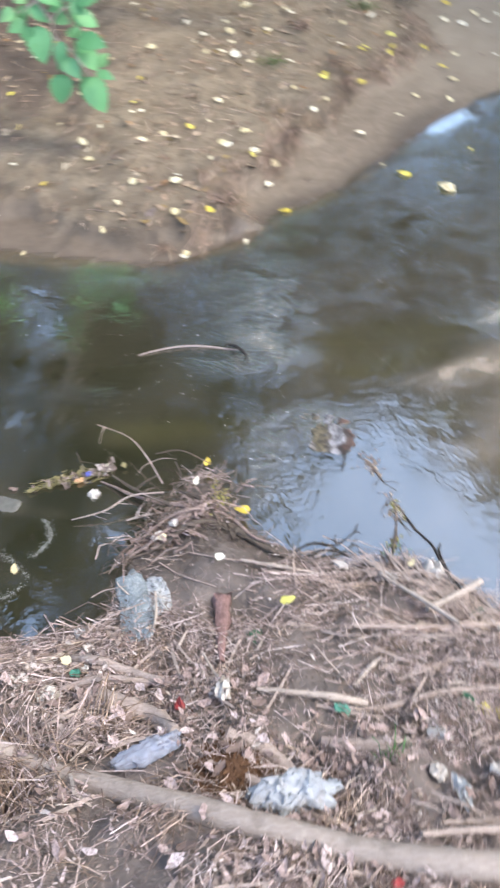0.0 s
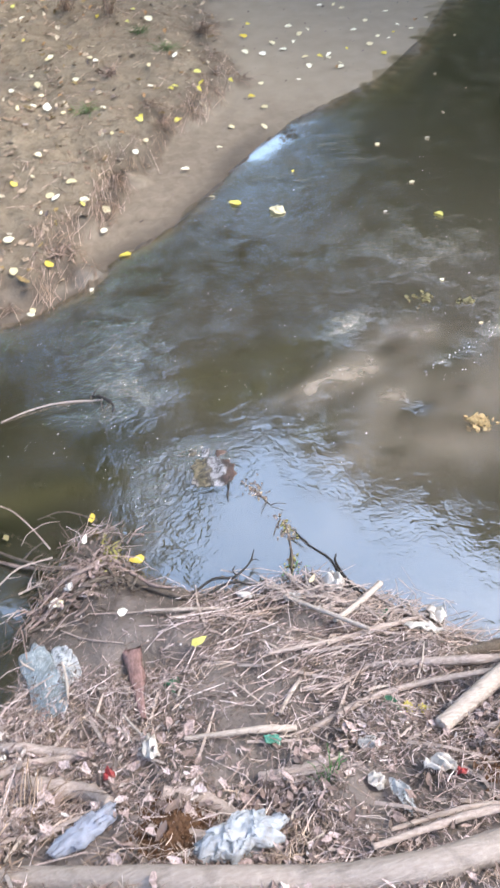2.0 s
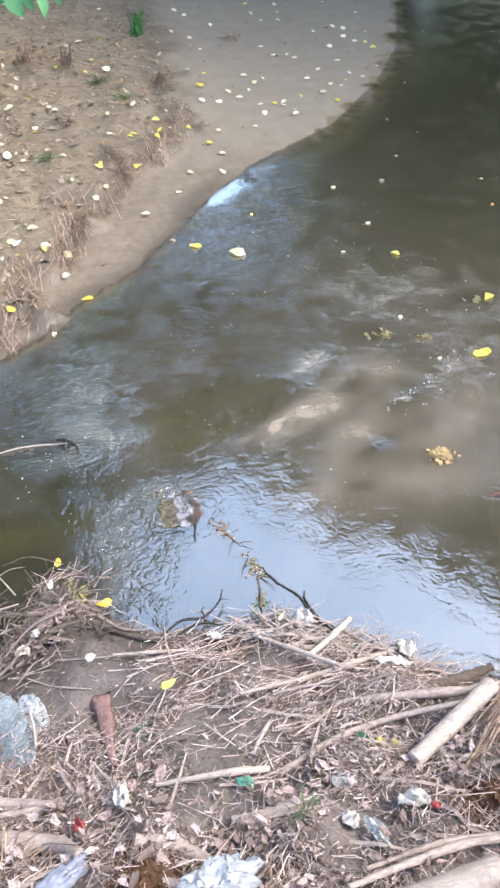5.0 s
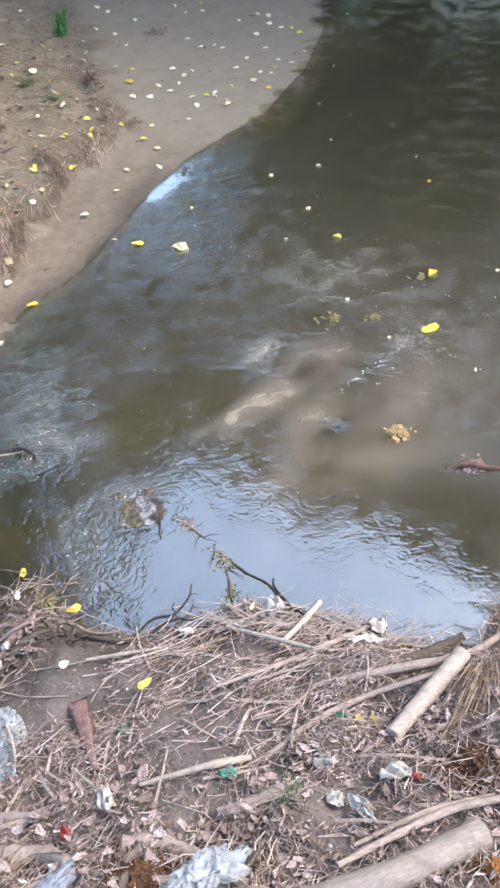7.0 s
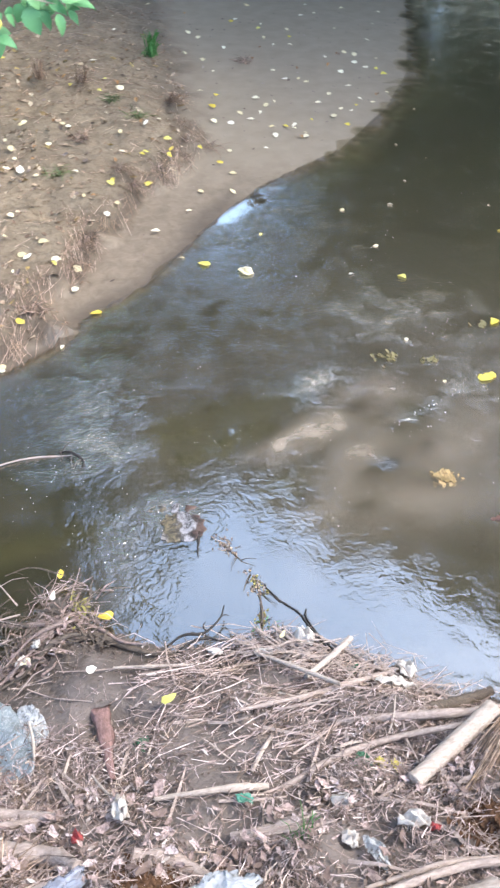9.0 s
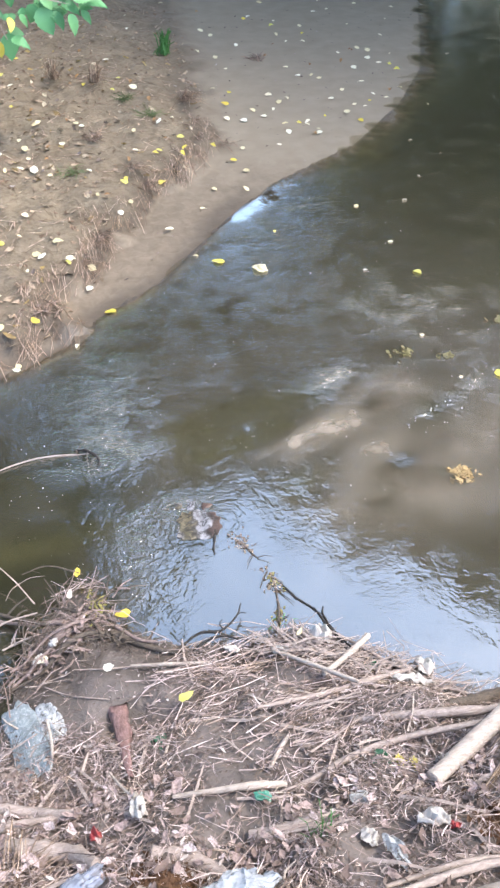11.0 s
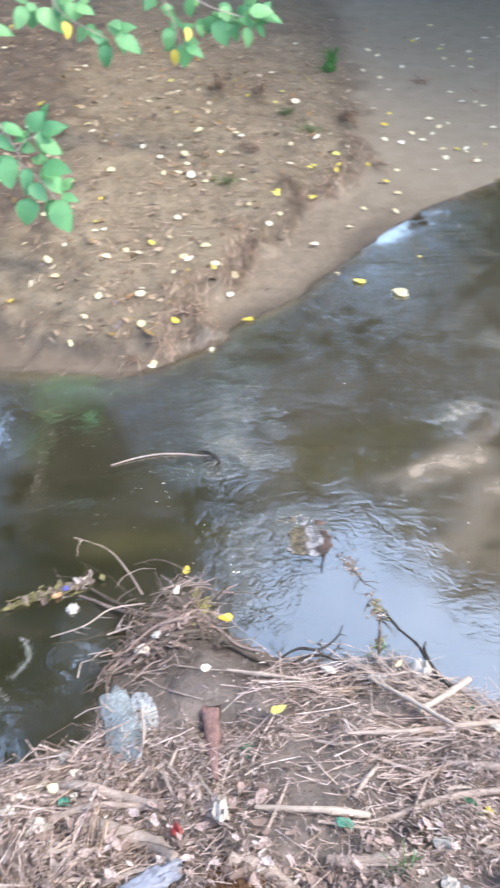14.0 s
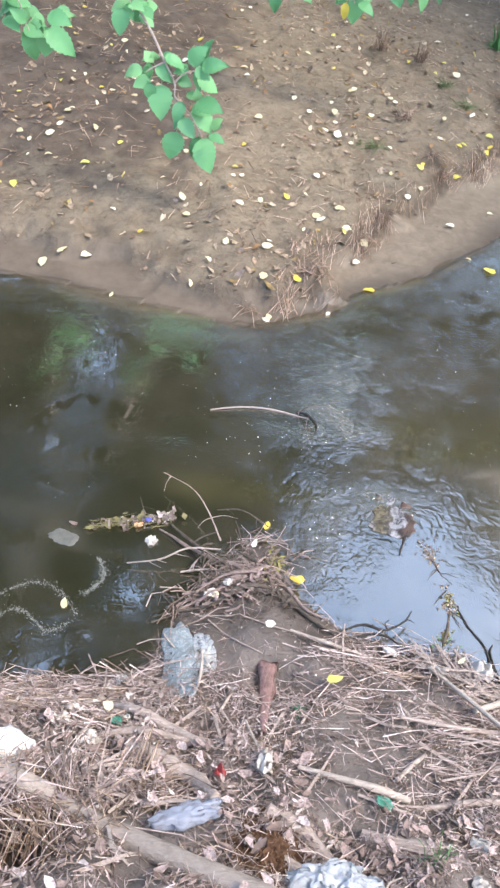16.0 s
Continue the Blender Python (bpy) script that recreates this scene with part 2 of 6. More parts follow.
def sacking_material():
    """Wet sacking in upright bands of tan, painted pale sky reflection and brown, with dark wet seams."""
    n = Nodes("banded wet sacking")
    across = n.add("ShaderNodeSeparateXYZ", Vector=n.place).outputs["X"]
    across = n.maths("ADD", n.maths("MULTIPLY", across, 4.0), n.maths("MULTIPLY", n.noise(0.07, 3, 0.55, None, 0.6), 0.62))
    # the pale middle stops paint the sky mirrored between the panels
    band = n.ramp(n.maths("ADD", across, 0.20), (0.12, (0.24, 0.22, 0.20)), (0.20, (0.11, 0.092, 0.055)), (0.36, (0.19, 0.155, 0.095)), (0.42, (0.07, 0.06, 0.045)), (0.48, (0.27, 0.26, 0.27)), (0.64, (0.31, 0.30, 0.305)), (0.69, (0.06, 0.04, 0.033)), (0.90, (0.13, 0.08, 0.06)))
    band = n.mix(n.ramp(n.noise(0.03, 4, 0.6, None, 1.0), (0.40, 0.85), (0.52, 0.0)), band, (0.035, 0.03, 0.025))
    return n.done(n.surface(band, 0.4, n.relief(n.noise(0.01, 4), 0.004, 0.7)))


def leaf_material(name, stops, rough=0.55, spots=0.4, glow=0.0):
    n = Nodes(name)
    colour = n.ramp(n.each(), *stops)
    colour = n.mix(n.ramp(n.noise(0.012, 4), (0.55, 0.0), (0.72, spots)), colour, (0.20, 0.12, 0.05))
    shader = n.surface(colour, rough, n.relief(n.noise(0.01, 3), 0.002, 0.5))
    if glow:
        thin = n.add("ShaderNodeBsdfTranslucent", Color=colour).outputs[0]
        out = n.add("ShaderNodeMixShader", Fac=glow)
        n.tree.links.new(shader, out.inputs[1])
        n.tree.links.new(thin, out.inputs[2])
        shader = out.outputs[0]
    return n.done(shader)


def crown_material():
    n = Nodes("tree foliage")
    colour = n.ramp(n.island(), (0.0, (0.025, 0.05, 0.018)), (0.6, (0.05, 0.085, 0.03)), (1.0, (0.10, 0.12, 0.04)))
    return n.done(n.surface(colour, 0.6))


def plain_material(name, colour, rough=0.6, vary=0.35, size=0.02):
    n = Nodes(name)
    tone = n.mix(n.ramp(n.noise(size, 4), (0.35, 0.0), (0.7, vary)), colour, tuple(c * 0.4 for c in colour))
    return n.done(n.surface(tone, rough, n.relief(n.noise(size * 0.5, 3), size * 0.1, 0.6)))


SOIL, WATER = ground_material(), water_material()
STRAW_BROWN = straw_material("brown drooping stalks", 0.85, (1.0, 0.89, 0.74))
STRAW_DARK = straw_material("dark wet twigs", 0.72, (1.0, 0.93, 0.92))
STRAW, LITTER, CROWN = straw_material(), litter_material(), crown_material()
BARK_PALE = wood_material("peeled driftwood", (0.30, 0.245, 0.205), (0.40, 0.335, 0.285))
BARK_CREAM = wood_material("barkless cream wood", (0.40, 0.325, 0.265), (0.57, 0.485, 0.415))
BARK_TAN = wood_material("weathered stick", (0.30, 0.235, 0.198), (0.50, 0.405, 0.352))
BARK_DARK = wood_material("waterlogged wood", (0.055, 0.042, 0.032), (0.15, 0.115, 0.085))
BARK_TREE = wood_material("tree bark", (0.07, 0.055, 0.042), (0.16, 0.13, 0.10), grain=0.05)
BARK_RED = wood_material("rust-red wood", (0.10, 0.05, 0.038), (0.235, 0.125, 0.095))
FILM_PALE = plastic_material("pale clear plastic bag", (0.50, 0.53, 0.56), 0.3, 0.25, 0.6)
SACKING = sacking_material()
FILM_WHITE = plastic_material("white plastic film", (0.62, 0.575, 0.52), 0.15, 0.45, 0.8)
FILM_BLUE = plastic_material("bluish clear plastic", (0.52, 0.55, 0.64), 0.52, 0.15, 0.4)
FILM_GREY = film_material("grey-blue wet film", 0.27, (0.22, 0.265, 0.28), (0.38, 0.42, 0.43))
FILM_LACE = film_material("lacy grey film", 0.45, (0.42, 0.43, 0.43), (0.66, 0.66, 0.65))
FILM_GREEN = plastic_material("green plastic", (0.07, 0.27, 0.19), 0.1, 0.4, 0.55)
FILM_RED = plastic_material("red plastic", (0.34, 0.045, 0.045), 0.0, 0.4, 0.5)
LEAF_CREAM = leaf_material("bleached fallen leaf", ((0.0, (0.66, 0.55, 0.30)), (0.5, (0.80, 0.72, 0.48)), (1.0, (0.86, 0.81, 0.64))), 0.6, 0.35)
LEAF_YELLOW = leaf_material("yellow fallen leaf", ((0.0, (0.62, 0.46, 0.06)), (0.5, (0.72, 0.60, 0.10)), (1.0, (0.62, 0.60, 0.16))), 0.5, 0.3)
LEAF_BROWN = leaf_material("brown fallen leaf", ((0.0, (0.22, 0.11, 0.05)), (1.0, (0.42, 0.24, 0.10))), 0.7, 0.4)
LEAF_GREEN = leaf_material("fresh green leaf", ((0.0, (0.085, 0.25, 0.10)), (0.6, (0.135, 0.35, 0.14)), (1.0, (0.24, 0.47, 0.20))), 0.45, 0.0, 0.12)
GRASS = leaf_material("bank grass", ((0.0, (0.05, 0.17, 0.035)), (1.0, (0.13, 0.30, 0.07))), 0.6, 0.2)
MOSS_RUST = plain_material("rust-brown rotten pulp", (0.12, 0.058, 0.026), 0.85, 0.6, 0.012)
PEG = wood_material("rust-red rotten wood", (0.17, 0.095, 0.083), (0.37, 0.225, 0.20), 0.8, 0.008, (1.0, 0.15, 0.6))
STONE = plain_material("pale concrete", (0.50, 0.48, 0.45), 0.85, 0.6, 0.03)
SCUM = plain_material("water scum", (0.20, 0.205, 0.18), 0.8, 0.4, 0.02)

LITTER_PALE = litter_material("bleached leaf scraps and chips", 0.62)
GLINT_FLECK = plain_material("pale flecks and glints", (0.72, 0.72, 0.68), 0.4, 0.3, 0.01)
BARK_BLACK = wood_material("black wet wood", (0.018, 0.015, 0.013), (0.05, 0.042, 0.035))
LITTER_PINK = chip_material()
STRAW_WARM = straw_material("warm dry stalks", 1.0, (1.0, 0.9, 0.74))
STRAW_GOLD = straw_material("yellowed dry grass", 1.0, (1.0, 0.93, 0.76))
LITTER_CREAM = litter_material("bleached leaves", 0.80, (1.0, 0.90, 0.68))
LITTER_YELLOW = litter_material("yellow-brown leaf scraps", 0.55, (1.0, 0.86, 0.35))
LITTER_TAN = litter_material("tan leaf scraps", 0.25, (1.0, 0.84, 0.62))
GRASS_DULL = leaf_material("dull bank weed", ((0.0, (0.07, 0.10, 0.035)), (1.0, (0.16, 0.20, 0.08))), 0.7, 0.3)
WEED_GREEN = plain_material("dark green weed", (0.06, 0.17, 0.09), 0.6, 0.4, 0.01)
MOSS = plain_material("yellow-green moss", (0.30, 0.27, 0.08), 0.8, 0.5, 0.012)
BARK_ROOT = wood_material("pinkish weathered root", (0.15, 0.105, 0.085), (0.36, 0.27, 0.235), 0.8, 0.004)
WEED = plain_material("olive water weed", (0.22, 0.19, 0.08), 0.6, 0.5, 0.02)
# ---- lie of the land ----
def interp(v, xs, ys):
    return np.interp(v, xs, ys)


def lattice(ix, iy, seed):
    """A random value from 0 to 1 for every whole-number cell."""
    h = (ix.astype(np.int64) * 374761393 + iy.astype(np.int64) * 668265263 + seed * 974634777) & 0x7FFFFFFF
    h = ((h ^ (h >> 13)) * 1274126177) & 0x7FFFFFFF
    return ((h ^ (h >> 16)) & 0xFFFF) / 65535.0


def value_noise(x, y, size, seed=0):
    """Smooth noise from -1 to 1 over cells of that size."""
    x, y = np.asarray(x, float) / size, np.asarray(y, float) / size
    ix, iy = np.floor(x), np.floor(y)
    fx, fy = x - ix, y - iy
    fx, fy = fx * fx * (3 - 2 * fx), fy * fy * (3 - 2 * fy)
    a, b = lattice(ix, iy, seed), lattice(ix + 1, iy, seed)
    c, d = lattice(ix, iy + 1, seed), lattice(ix + 1, iy + 1, seed)
    return 2 * ((a * (1 - fx) + b * fx) * (1 - fy) + (c * (1 - fx) + d * fx) * fy) - 1


def step(v, a, b):
    u = np.clip((v - a) / (b - a), 0, 1)
    return u * u * (3 - 2 * u)


# the two shores and the scarp behind the mud flat, as (x, y) in metres
FAR_SHORE = [(-150, 3.4), (-4, 3.6), (-1.75, 3.69), (-1.44, 3.69), (-1.1, 3.64), (-0.8, 3.6), (-0.5, 3.55), (-0.27, 3.61), (-0.05, 3.76),
             (0.05, 3.86), (0.12, 3.98), (0.22, 4.08), (0.37, 4.17), (0.52, 4.31), (0.76, 4.6), (1.08, 5.02), (1.51, 5.46), (2.2, 5.92), (2.83, 6.63),
             (3.36, 7.47), (3.82, 8.64), (4.25, 9.8), (6.0, 14.0), (30, 60), (150, 200)]
NEAR_SHORE = [(-150, 1.0), (-3, 1.3), (-0.86, 1.40), (-0.5, 1.48), (-0.40, 1.53), (-0.37, 1.75), (-0.31, 1.86), (-0.22, 2.04), (-0.16, 2.17),
              (-0.05, 2.18), (0.04, 2.0), (0.14, 1.88), (0.27, 1.82), (0.62, 1.82), (0.8, 1.72), (0.92, 1.63), (1.05, 1.52), (1.12, 1.45),
              (1.32, 1.38), (1.44, 1.50), (1.8, 1.55), (4, 1.5), (20, 2), (150, 6)]
SCARP = [(-150, 3.9), (-4, 4.0), (-1.2, 3.93), (-0.75, 3.78), (-0.5, 3.66), (-0.2, 3.72), (-0.03, 3.9), (0.02, 4.22), (0.22, 4.55), (0.40, 4.95), (0.66, 5.45),
         (1.0, 5.8), (1.24, 6.3), (1.32, 7.0), (1.36, 8.2), (1.42, 9.6), (1.7, 14), (8, 60), (50, 200)]


def away(px, py, line):
    """Distance from a line of points."""
    best = np.full(px.shape, 1e9)
    for (x0, y0), (x1, y1) in zip(line, line[1:]):
        dx, dy = x1 - x0, y1 - y0
        u = np.clip(((px - x0) * dx + (py - y0) * dy) / (dx * dx + dy * dy), 0, 1)
        best = np.minimum(best, np.hypot(px - x0 - u * dx, py - y0 - u * dy))
    return best


def shore(px, py):
    """Signed distances, positive inland: far shore, near shore, scarp of the far bank."""
    out = []
    for line, sign in ((FAR_SHORE, 1), (NEAR_SHORE, -1), (SCARP, 1)):
        xs, ys = zip(*sorted(line))
        side = np.where((py - np.interp(px, xs, ys)) * sign > 0, 1, -1)
        d = side * away(px, py, line)
        if line is SCARP:
            d = d + 0.10 * value_noise(px, py, 0.42, 41) + 0.05 * value_noise(px, py, 0.15, 42)
        out.append(d)
    return out


def bump(px, py, x, y, rx, ry, turn=0.0):
    c, s = math.cos(turn), math.sin(turn)
    u, v = ((px - x) * c + (py - y) * s) / rx, ((py - y) * c - (px - x) * s) / ry
    return np.exp(-(u * u + v * v))


def height(px, py):
    """Height of the ground, the stream's bed included; the water stands at 0."""
    px, py = np.atleast_1d(np.asarray(px, float)), np.atleast_1d(np.asarray(py, float))
    far, near, scarp = shore(px, py)
    wob = 0.03 * value_noise(px, py, 0.16, 3) + 0.015 * value_noise(px, py, 0.05, 4)
    far, near, scarp = far + wob + step(px, 1.4, 2.2) * (0.07 * value_noise(px, py, 0.19, 53) + 0.05 * value_noise(px, py, 0.07, 54)), near + wob, scarp + 3 * wob
    fine = (1 - step(np.hypot(px - 0.5, py - 4.0), 4.5, 7.0)) * (0.022 * value_noise(px, py, 0.22, 5) + 0.014 * value_noise(px, py, 0.08, 6) + 0.005 * value_noise(px, py, 0.03, 7) * (np.hypot(px - 0.5, py - 4.0) < 6))
    # bed
    gap = np.minimum(-far, -near)
    bed = -0.13 * (1 - np.exp(-np.maximum(gap, 0) / np.where(-far < -near, interp(px, [1.3, 2.0], [1.1, 0.6]), 0.13)))
    ragged = 1 + 0.5 * value_noise(px, py, 0.14, 14) + 0.5 * value_noise(px, py, 0.35, 15)
    lift = 0.115 * bump(px, py, 1.32, 2.985, 0.42, 0.11, 0.40) + 0.09 * bump(px, py, 0.98, 2.815, 0.19, 0.055, 0.42)
    lift = lift + 0.085 * bump(px, py, 1.50, 2.50, 0.60, 0.25, 0.52) + 0.015 * bump(px, py, 2.0, 2.9, 0.5, 0.35)
    bed = bed + np.clip(lift * ragged, 0, 0.125) + 0.008 * value_noise(px, py, 0.3, 8)
    soft = -0.005 - 0.01 * np.log1p(np.exp(np.clip(-(bed + 0.005) / 0.01, -30, 30)))
    away_from_shore = step(gap, 0.0, 0.25)
    bed = np.minimum(bed * (1 - away_from_shore) + soft * away_from_shore, -0.001)
    # far side: a wet mud flat, then a scarp and a gentle rise
    soggy = step(px, 1.5, 2.3)
    flat = 0.005 * step(far, 0, 0.05) * (1 - soggy) + 0.008 * step(far, 0, 0.35) + 0.012 * np.maximum(far, 0) + soggy * 0.003 * (value_noise(px, py, 0.24, 51) + 0.5 * value_noise(px, py, 0.08, 52)) * (1 - step(far, 0.15, 0.5))
    wide = interp(py, [5.6, 7.0], [1.0, 4.5])
    rise = 0.068 * step(scarp / wide, -0.05, 0.16) + 0.075 * np.clip(scarp, 0, 3.5) + 0.25 * np.clip(scarp - 3.5, 0, 40) * step(scarp, 3.5, 6)
    farside = flat + np.minimum(rise, 3.0) + fine * (0.02 + 0.98 * step(scarp / wide, -0.05, 0.2)) * step(far, 0, 0.1)
    # near side: climbs towards the path that the bank carries
    climb = interp(py, [-60, -1, 0.2, 0.6, 0.95, 1.2, 1.55, 1.9, 2.2], [1.3, 0.95, 0.86, 0.66, 0.43, 0.27, 0.11, 0.05, 0.035])
    hollow = -0.30 * bump(px, py, -0.52, 0.785, 0.10, 0.065)
    nearside = 0.002 + (climb + fine * 1.6 + 0.02 * value_noise(px, py, 0.4, 11) + hollow) * step(near, 0, 0.24)
    return np.where(far > 0, farside, np.where(near > 0, nearside, bed))


def ground_at(x, y):
    return float(height(x, y)[0])
# ---- ground and water ----
def mesh_from(name, verts, faces, material, smooth=False):
    me = bpy.data.meshes.new(name)
    me.from_pydata([tuple(v) for v in verts], [], [tuple(f) for f in faces])
    me.materials.append(material)
    if smooth:
        me.polygons.foreach_set("use_smooth", [True] * len(me.polygons))
    me.update()
    return me


def spread(lo, hi, pitch, reach):
    """Even steps from lo to hi, then steps that widen out to the reach on both sides."""
    out, gap = list(np.arange(lo, hi + pitch / 2, pitch)), pitch
    end, tail, head = hi, [], []
    while end < reach[1]:
        gap *= 1.22
        end += gap
        tail.append(end)
    start, gap = lo, pitch
    while start > reach[0]:
        gap *= 1.22
        start -= gap
        head.append(start)
    return np.array(head[::-1] + out + tail)


def sheet(name, xs, ys, rise, material, tags):
    px, py = (g.ravel() for g in np.meshgrid(xs, ys))
    pz = rise(px, py)
    w = len(xs)
    base = (np.arange(len(ys) - 1)[:, None] * w + np.arange(w - 1)[None, :]).ravel()
    faces = np.stack([base, base + 1, base + w + 1, base + w], 1)
    me = mesh_from(name, np.stack([px, py, pz], 1).tolist(), faces.tolist(), material, True)
    for key, values in tags(px, py, pz).items():
        layer = me.attributes.new(key, "FLOAT", "POINT")
        layer.data.foreach_set("value", np.asarray(values, np.float32))
    return new(name, me)


def sandbar(px, py):
    """How much pale sand lies on the bed: on the bar and the shoal beside it."""
    return 1.3 * bump(px, py, 1.28, 2.95, 0.62, 0.24, 0.40) + 0.9 * bump(px, py, 1.5, 2.5, 0.7, 0.35, 0.5) + 0.5 * bump(px, py, 2.0, 2.9, 0.5, 0.4)


def soil_tags(px, py, pz):
    far, near, scarp = shore(px, py)
    rag = 0.05 * value_noise(px, py, 0.15, 21) + 0.03 * value_noise(px, py, 0.05, 22)
    return {
        "mud_flat": (far > 0) * (1 - step((scarp + rag * 1.5) / interp(py, [5.6, 7.0], [1.0, 4.5]), -0.05, 0.08)),
        "near_bank": (near > -0.3) * 1.0,
        "stream_bed": step(-pz, 0.0, interp(px, [0.8, 1.6], [0.006, 0.05])),
        # damp strip by the shore; the upper left also holds painted tree shade
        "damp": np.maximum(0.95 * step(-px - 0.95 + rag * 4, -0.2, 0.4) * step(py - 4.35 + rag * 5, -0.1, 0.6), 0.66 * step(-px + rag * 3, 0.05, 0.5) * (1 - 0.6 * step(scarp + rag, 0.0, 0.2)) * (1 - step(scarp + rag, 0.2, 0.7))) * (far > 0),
        # band of dark earth and painted shadow along the scarp
        "scarp": np.exp(-((scarp + 0.6 * rag - 0.05) / interp(py, [4.0, 5.6, 7.0], [0.10, 0.12, 0.2])) ** 2) * (far > 0) * step(px, -0.9, -0.2),
        "beach": 1 - step(py + rag * 3, 4.9, 6.3),
        "sand": np.clip(sandbar(px, py), 0, 1),
        "wet": np.where(far > 0, (1 - 0.97 * step(px, 0.9, 1.7)) * (1 - step(far + 0.7 * rag, 0.0, interp(px, [-0.3, 0.1, 0.5, 1.4, 3.0], [0.06, 0.2, 0.2, 0.26, 0.5]))), (1 - step(pz + 0.35 * rag, 0.02, 0.11)) * step(pz, -0.004, 0.0)),
    }


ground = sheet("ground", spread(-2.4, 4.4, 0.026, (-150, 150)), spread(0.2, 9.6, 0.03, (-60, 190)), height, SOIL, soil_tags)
tagged(ground, "brown muddy stream banks and silty bed", "ground", kind="structure")


def streak(px, py, start, end, wide_a, wide_b):
    """A soft band along a line, from one width to another."""
    dx, dy = end[0] - start[0], end[1] - start[1]
    u = np.clip(((px - start[0]) * dx + (py - start[1]) * dy) / (dx * dx + dy * dy), 0, 1)
    d = np.hypot(px - start[0] - u * dx, py - start[1] - u * dy)
    return np.exp(-(d / (wide_a + (wide_b - wide_a) * u)) ** 2)


def water_tags(px, py, pz):
    qx, qy = px + 0.025 * value_noise(px, py, 0.11, 91) + 0.012 * value_noise(px, py, 0.045, 92), py + 0.022 * value_noise(px, py, 0.11, 93) + 0.010 * value_noise(px, py, 0.045, 94)
    still = bump(px, py, 0.95, 1.95, 0.85, 0.35, -0.25)
    rough = 0.2 * bump(px, py, 1.42, 4.86, 0.55, 0.34, 0.8) + 0.5 * bump(px, py, 0.15, 2.36, 0.21, 0.19) + 0.35 * bump(px, py, 0.12, 2.15, 0.16, 0.18) + 0.8 * bump(px, py, 0.38, 2.50, 0.14, 0.10) + 0.15 * bump(px, py, 1.9, 2.9, 0.3, 0.7, -0.5) + 0.60 * bump(px, py, 0.12, 3.18, 0.20, 0.34) + 0.2 * bump(px, py, -0.45, 3.45, 0.3, 0.15) + 0.08 * bump(px, py, -1.0, 2.9, 0.35, 0.5) + 0.3 * bump(px, py, -0.55, 2.62, 0.10, 0.06)
    rough = rough + 0.06 * bump(px, py, 0.5, 3.75, 0.6, 0.4) + 0.7 * bump(px, py, 1.21, 3.20, 0.16, 0.10, 0.3) + 0.20 * streak(px, py, (0.75, 2.42), (1.15, 1.98), 0.05, 0.06) + 0.35 * bump(px, py, 1.75, 3.75, 0.4, 0.3) + 0.1 * bump(px, py, 2.1, 3.25, 0.45, 0.3) + 1.0 * bump(px, py, 0.03, 2.90, 0.22, 0.13)
    rough = rough + 0.6 * bump(px, py, 1.34, 2.58, 0.08, 0.05) + 0.35 * streak(px, py, (1.45, 2.79), (1.95, 3.05), 0.035, 0.05)
    still = still + 1.7 * bump(px, py, 1.23, 5.16, 0.26, 0.12, 0.8) + 0.9 * bump(px, py, 0.62, 2.93, 0.28, 0.20) + 0.7 * bump(px, py, -0.2, 2.38, 0.3, 0.14) + 0.5 * bump(px, py, 0.60, 2.35, 0.16, 0.2) + 0.6 * bump(px, py, 1.35, 2.5, 0.4, 0.25, 0.4)
    still = still + 0.75 * streak(px, py, (0.72, 2.22), (1.75, 1.60), 0.14, 0.26) + 0.30 * bump(px, py, 1.75, 2.55, 0.6, 0.40, 0.3) + 0.30 * bump(px, py, 1.35, 2.95, 0.25, 0.14, 0.4)
    still = still + 0.45 * bump(px, py, 0.32, 2.74, 0.34, 0.11)
    bar = 0.60 * streak(qx, qy, (0.90, 2.80), (1.07, 2.88), 0.028, 0.055) + 0.50 * streak(qx, qy, (1.10, 2.88), (1.50, 3.10), 0.075, 0.12) + 0.30 * streak(qx, qy, (0.71, 2.73), (0.92, 2.80), 0.02, 0.04)
    bar = bar + 0.32 * streak(qx, qy, (0.85, 2.70), (1.2, 2.84), 0.05, 0.06) - 0.62 * bump(qx, qy, 1.325, 2.985, 0.075, 0.045, 0.4) - 0.2 * bump(qx, qy, 1.42, 3.06, 0.03, 0.03)
    shoal = 0.20 * streak(qx, qy, (0.97, 2.38), (1.22, 2.66), 0.09, 0.08) + 0.20 * streak(qx, qy, (1.22, 2.66), (1.52, 2.86), 0.065, 0.05) + 0.20 * bump(qx, qy, 1.68, 2.64, 0.26, 0.13, 0.6) + 0.26 * bump(qx, qy, 1.38, 2.32, 0.3, 0.10, -0.1)
    # dips at (1.34, 2.57) and along (1.45, 2.80) paint dark ripples into the silt
    shoal = shoal + 0.20 * bump(px, py, 1.45, 2.5, 0.65, 0.33, 0.5) + 0.14 * bump(px, py, 2.05, 2.75, 0.6, 0.5) - 0.40 * bump(qx, qy, 1.34, 2.57, 0.09, 0.05, 0.3) - 0.25 * streak(qx, qy, (1.45, 2.80), (1.75, 2.95), 0.035, 0.03) - 0.22 * bump(qx, qy, 1.60, 2.66, 0.06, 0.035, 0.5) - 0.28 * bump(qx, qy, 1.16, 2.34, 0.08, 0.05) - 0.18 * bump(qx, qy, 0.93, 2.46, 0.09, 0.05)
